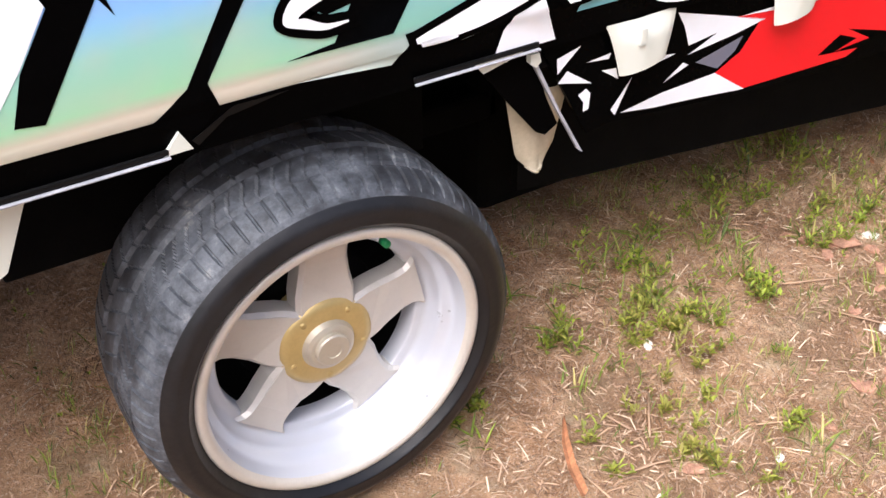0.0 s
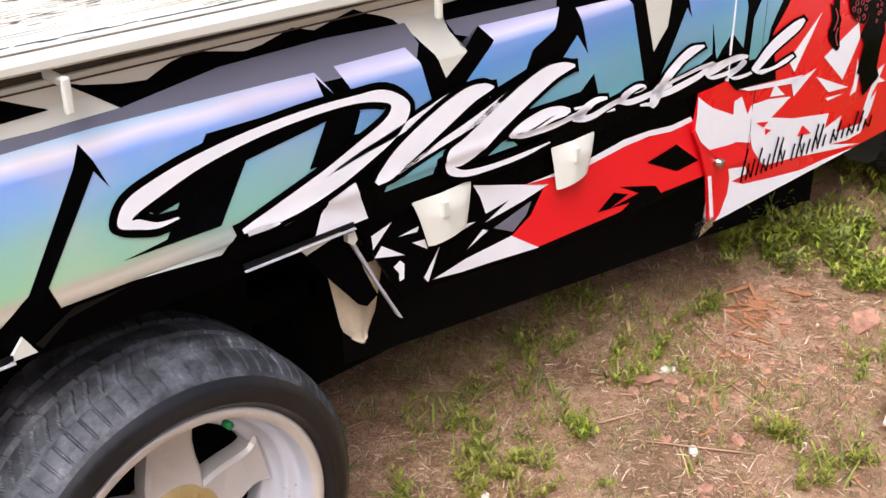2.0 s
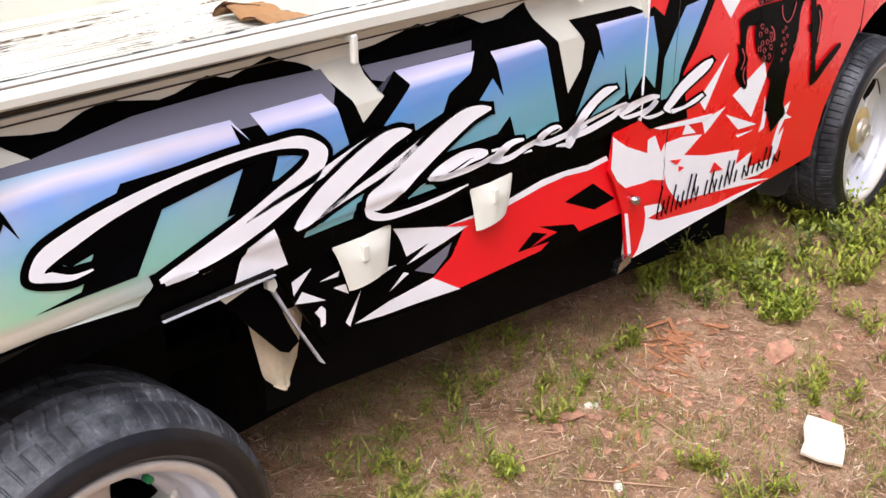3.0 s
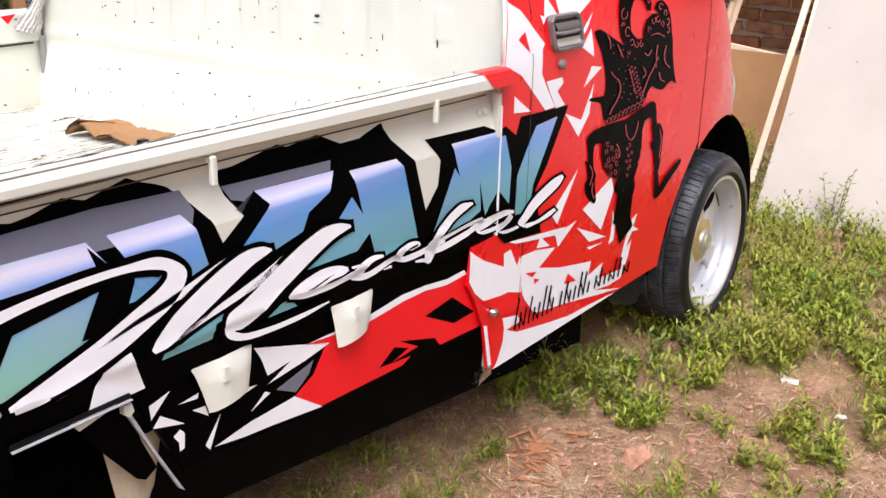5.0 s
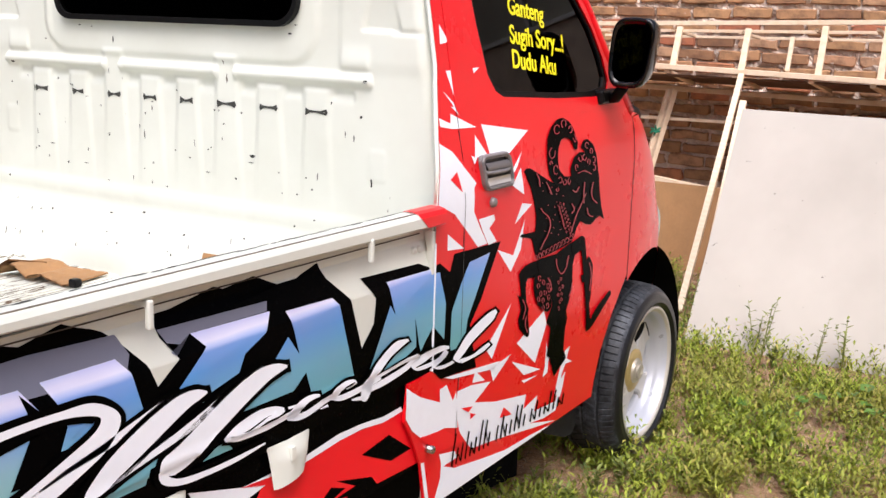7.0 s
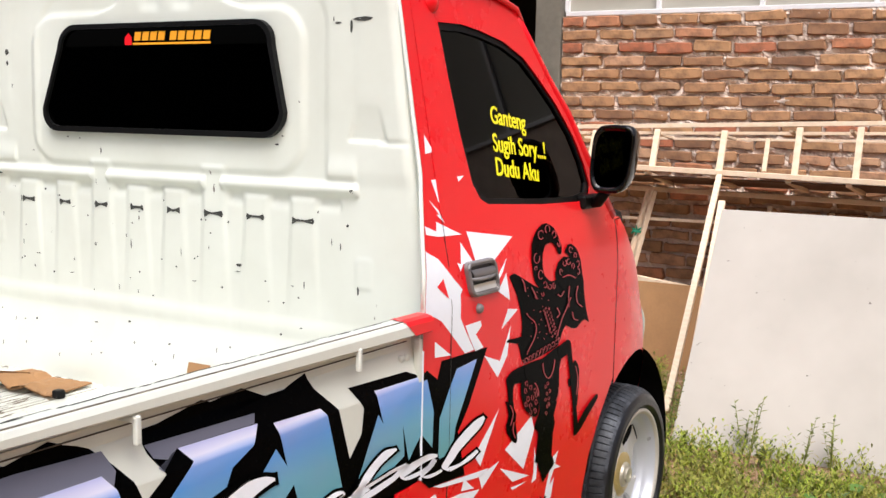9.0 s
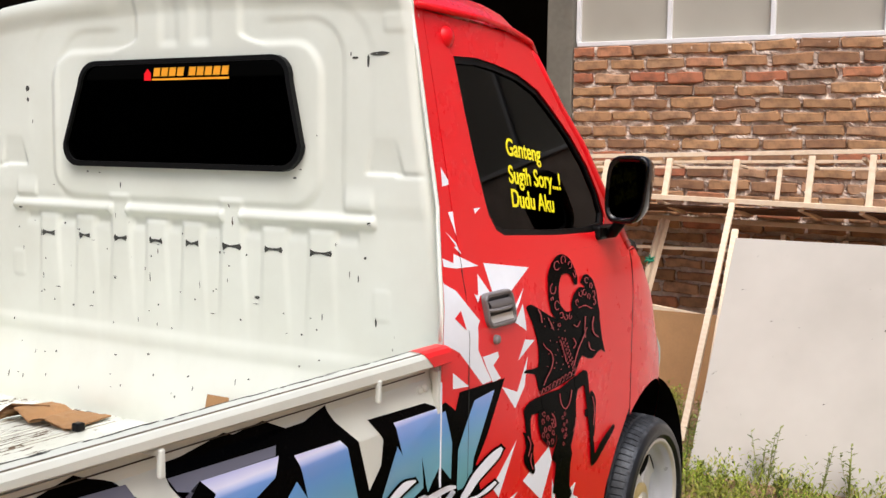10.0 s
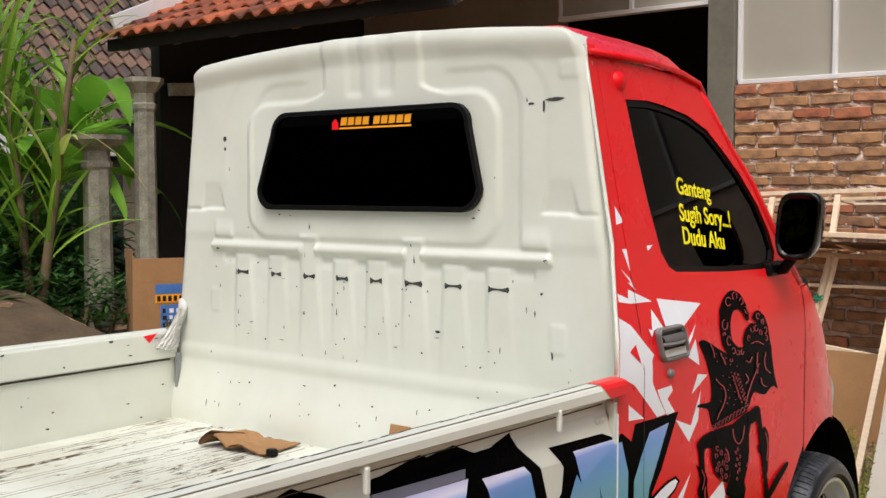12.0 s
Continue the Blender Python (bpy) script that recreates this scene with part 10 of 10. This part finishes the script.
def build_vine():
    t = thing("creeping_vine", "creeping vine with large heart-shaped green leaves on the ground", "vine", (3.45, -0.45, 0.02))
    r = random.Random(6)
    for run, (a0, ln) in enumerate(((2.4, 0.5), (-1.2, 0.45), (-2.4, 0.35))):
        pts, p, a = [], Vector((0, 0, 0.01)), a0
        for k in range(9):
            pts.append(tuple(p))
            a += r.uniform(-0.35, 0.35)
            p = p + Vector((math.cos(a), math.sin(a), 0)) * ln / 8
            p.z = 0.02 + 0.02 * math.sin(k * 1.3 + run)
        tube("stem", pts, 0.003, TALLWEED, t, 6)
        for k, q in enumerate(pts[1:]):
            b = a0 + (1.3 if k % 2 else -1.3) + r.uniform(-0.5, 0.5)
            s = r.uniform(0.022, 0.034)
            verts, faces = [], []
            d, w = Vector((math.cos(b), math.sin(b), 0.35)).normalized(), Vector((-math.sin(b), math.cos(b), 0.0))
            ring = [(-0.25, 0.0), (-0.45, 0.45), (0.0, 0.85), (0.7, 0.75), (1.3, 0.38), (1.9, 0.0), (1.3, -0.38), (0.7, -0.75), (0.0, -0.85), (-0.45, -0.45)]
            base = Vector(q) + Vector((0, 0, 0.022)) + d * s * 0.5
            verts.append(tuple(base + d * s * 0.5 - Vector((0, 0, 0.004))))
            for u, v in ring:
                verts.append(tuple(base + d * s * u + w * s * v + Vector((0, 0, 0.25 * s * abs(v) - 0.14 * s * u * u))))
            for i in range(10):
                faces.append((0, 1 + i, 1 + (i + 1) % 10))
            raw("leaf", verts, faces, VINE, t)


VINE = simple("vine_leaf", rgb("55782a"), 0.45, vary=0.3, scale=30)
build_vine()


def chunk(name, x, y, size, mat, label, category, seed, group="", flat=0.5):
    """A broken lump of brick, plaster or wood."""
    r = random.Random(seed)
    bm = bmesh.new()
    bmesh.ops.create_icosphere(bm, subdivisions=1, radius=1.0)
    turn = Matrix.Rotation(r.uniform(0, 6.28), 3, "Z")
    for v in bm.verts:
        k = 0.7 + 0.5 * noise.noise(v.co * 1.3 + Vector((seed, 0, 0)))
        v.co = turn @ Vector((max(-0.8, min(0.8, v.co.x)) * size[0] * k, max(-0.8, min(0.8, v.co.y)) * size[1] * k, max(-0.6, min(0.6, v.co.z)) * size[2] * k))
    ob = part(name, bm, mat)
    ob.location = (x, y, ground_height(x, y) + size[2] * 0.25)
    return tagged(ob, label, category, group)


def build_debris():
    r = random.Random(8)
    spots = [(1.57, 0.0), (1.63, 0.03), (1.60, -0.08), (1.23, -0.07), (1.30, -0.1), (1.42, -0.18), (1.72, -0.12), (1.5, -0.25), (2.30, -0.42), (2.25, -0.50), (1.84, -0.32), (1.9, -0.36), (0.98, -0.30), (0.86, -0.29), (1.15, 0.03), (1.52, -0.06), (1.67, -0.16)]
    for k in range(240):
        cx, cy = spots[r.randrange(len(spots))]
        x, y = cx + r.gauss(0, 0.10), cy + r.gauss(0, 0.07)
        s = 0.004 + 0.017 * r.random() ** 2.4
        chunk("brick_chip", x, y, (s * 1.3, s, s * 0.6), CHIPMAT, "broken reddish brick chip on the earth", "brick chip", 300 + k, "brick chips on the earth")
    for k, (x, y, s) in enumerate(((1.72, -0.20, 0.055), (1.55, -0.40, 0.03), (0.48, -0.278, 0.020), (0.86, -0.288, 0.022), (1.148, 0.032, 0.022), (1.165, 0.023, 0.035))):
        chunk("brick_piece", x, y, (s * 1.5, s, s * 0.5), CHIPMAT, "larger broken brick piece on the earth", "brick", 420 + k, "brick pieces on the earth")
    # pale tile fragment standing proud and scraps of plaster
    tilt = Matrix.Translation((1.405, -0.452, 0.018)) @ Euler((radians(6), radians(-9), radians(25))).to_matrix().to_4x4() @ Matrix.Scale(0.92, 4)
    frag = flat_poly("tile_fragment", [(-0.070, -0.044), (-0.01, -0.050), (0.060, -0.043), (0.066, -0.01), (0.072, 0.036), (0.030, 0.044), (-0.02, 0.040), (-0.060, 0.048), (-0.072, 0.006)], lambda u, v, l: tuple(tilt @ Vector((u, v, l))), 0.007, TILE)
    tagged(frag, "broken off-white tile lying on the earth", "tile")
    for k, (x, y, s) in enumerate(((1.026, -0.197, 0.030), (0.614, -0.013, 0.024), (1.235, 0.016, 0.034), (2.41, -0.36, 0.050), (2.25, -0.55, 0.025), (0.62, -0.33, 0.016), (1.20, -0.34, 0.016))):
        chunk("plaster_scrap", x, y, (s, s * 0.6, s * 0.35), PALE, "small white plaster scrap on the earth", "scrap", 440 + k, "white scraps on the earth")
    # a long dry leaf and pale twigs
    lv, lf = [], []
    for i, (x, y) in enumerate([(0.371, -0.084), (0.339, -0.132), (0.311, -0.186), (0.292, -0.243)]):
        w = (0.003, 0.009, 0.010, 0.008)[i]
        z = ground_height(x, y) + 0.012 + 0.004 * i
        lv += [(x - w, y - 0.3 * w, z + 0.006), (x, y, z), (x + w, y + 0.3 * w, z + 0.006)]
        if i:
            b = 3 * i
            lf += [(b - 3, b - 2, b + 1, b), (b - 2, b - 1, b + 2, b + 1)]
    tagged(raw("dry_leaf", lv, lf, SPLINTER), "long curled brown dry leaf on the earth", "leaf")
    for line in [[(0.326, -0.178), (0.335, -0.265)], [(0.436, -0.104), (0.451, -0.159)], [(0.383, -0.228), (0.441, -0.24), (0.531, -0.268)], [(0.533, -0.109), (0.466, -0.191)], [(0.635, -0.26), (0.708, -0.29)], [(0.561, 0.342), (0.635, 0.329)], [(0.96, -0.008), (1.078, -0.057)], [(1.289, -0.088), (1.255, -0.216)], [(1.395, -0.005), (1.458, 0.126)], [(1.159, -0.306), (1.266, -0.338)], [(0.975, -0.114), (1.095, -0.292)]]:
        tw = tube("twig", [(x, y, ground_height(x, y) + 0.006) for x, y in line], 0.0018, STRAW, None, 6)
        tagged(tw, "thin pale dry twig on the earth", "twig", "dry twigs on the earth")
    for k in range(52):
        x, y = (1.57 + r.gauss(0, 0.075), -0.01 + r.gauss(0, 0.04)) if k < 40 else (1.35 + r.gauss(0, 0.22), -0.12 + r.gauss(0, 0.12))
        a, ln, w = r.uniform(0, 3.14), r.uniform(0.03, 0.10), r.uniform(0.003, 0.010)
        c, s = math.cos(a), math.sin(a)
        out = [(-ln / 2, -w * 0.2), (-ln * 0.2, -w * r.uniform(0.6, 1)), (ln * 0.3, -w * r.uniform(0.4, 1)), (ln / 2, 0.0), (ln * 0.25, w * r.uniform(0.4, 1)), (-ln * 0.3, w * r.uniform(0.5, 1))]
        z, lean = ground_height(x, y) + 0.001 + (0.008 * r.random() if k < 40 else 0.0), r.uniform(-0.06, 0.12)
        st = flat_poly("wood_splinter", out, lambda u, v, l: (x + u * c - v * s, y + u * s + v * c, z + u * lean + 0.25 * w * math.cos(9 * u / ln) + l), 0.0016, SPLINTER)
        tagged(st, "dry brown wood splinter on the earth", "splinter", "wood splinters on the earth")


CHIPMAT = simple("crushed_brick", rgb("b88a70"), 0.95, vary=0.55, scale=45, bumps=0.8)
TILE = simple("cream_tile", rgb("dccfba"), 0.6, vary=0.12, scale=14, bumps=0.1)
PALE = simple("pale_plaster", rgb("ded8ca"), 0.85, vary=0.1, scale=20, bumps=0.3)
SPLINTER = simple("dry_splinter", rgb("a87450"), 0.9, vary=0.7, scale=16, bumps=0.2)
build_debris()


# ---- bricks of the wall ----
def brick_mesh(r, hl, hh):
    """A hand-made brick: rounded, uneven face with worn edges."""
    n = 18
    out = []
    ph = r.uniform(0, 50)
    for i in range(n):
        a = 2 * math.pi * (i + 0.5) / n
        c, s = math.cos(a), math.sin(a)
        e = 0.16
        yy = math.copysign(abs(c) ** e, c) * hl
        zz = math.copysign(abs(s) ** e, s) * hh
        out.append((yy + 0.016 * noise.noise((ph, i * 0.9, 0)), zz + 0.013 * noise.noise((ph, i * 0.8, 5))))
    verts = [(0.03, y, z) for y, z in out] + [(-0.012, y, z) for y, z in out]
    verts += [(-0.020 + 0.004 * noise.noise((ph, y * 20, z * 20)), y * 0.955, z * 0.80) for y, z in out]
    faces = []
    for k in (0, n):
        for i in range(n):
            j = (i + 1) % n
            faces.append((k + i, k + n + i, k + n + j, k + j))
    faces.append(tuple(range(2 * n, 3 * n)))
    me = bpy.data.meshes.new("brick")
    me.from_pydata(verts, [], faces)
    me.update()
    me.materials.append(BRICK)
    return me


def build_mortar():
    """Roughly struck mortar that laps over the bricks' edges here and there."""
    rows = []
    for i in range(176):
        z = 2.098 - 0.0118 * i
        rows.append([(WX + 0.004 - 0.030 * noise.noise((y * 13, z * 21, 0.0)) - 0.014 * noise.noise((y * 55, z * 60, 3.0)), y, z) for y in [1.938 - 0.0125 * k for k in range(256)]])
    bed = grid_mesh("mortar_bed", rows, MORTAR, None, smooth=False)
    bed.parent = bpy.data.objects["wall_brick"]


build_mortar()


def build_bricks():
    wall = bpy.data.objects["wall_brick"]
    r = random.Random(21)
    meshes = []
    for k in range(22):
        hl = 0.130 + r.uniform(-0.016, 0.010)
        meshes.append((hl, brick_mesh(r, hl, 0.0315 + r.uniform(-0.004, 0.0025))))
    halves = [(0.060 + 0.006 * k, brick_mesh(r, 0.060 + 0.006 * k, 0.031)) for k in range(3)]
    for row in range(25):
        z = 2.060 - 0.0863 * row
        y = 1.93
        first = row % 2 == 0
        while y > -1.25:
            hl, me = halves[r.randrange(3)] if first or r.random() < 0.03 else meshes[r.randrange(len(meshes))]
            first = False
            ob = new("brick", me)
            ob.location = (WX + r.uniform(-0.005, 0.004), y - hl, z + r.uniform(-0.006, 0.006) + 0.006 * math.sin(y * 2 + row))
            ob.rotation_euler = (r.uniform(-0.035, 0.035), 0, r.uniform(-0.05, 0.05))
            ob.parent = wall
            y -= 2 * hl + r.uniform(0.010, 0.030)


build_bricks()
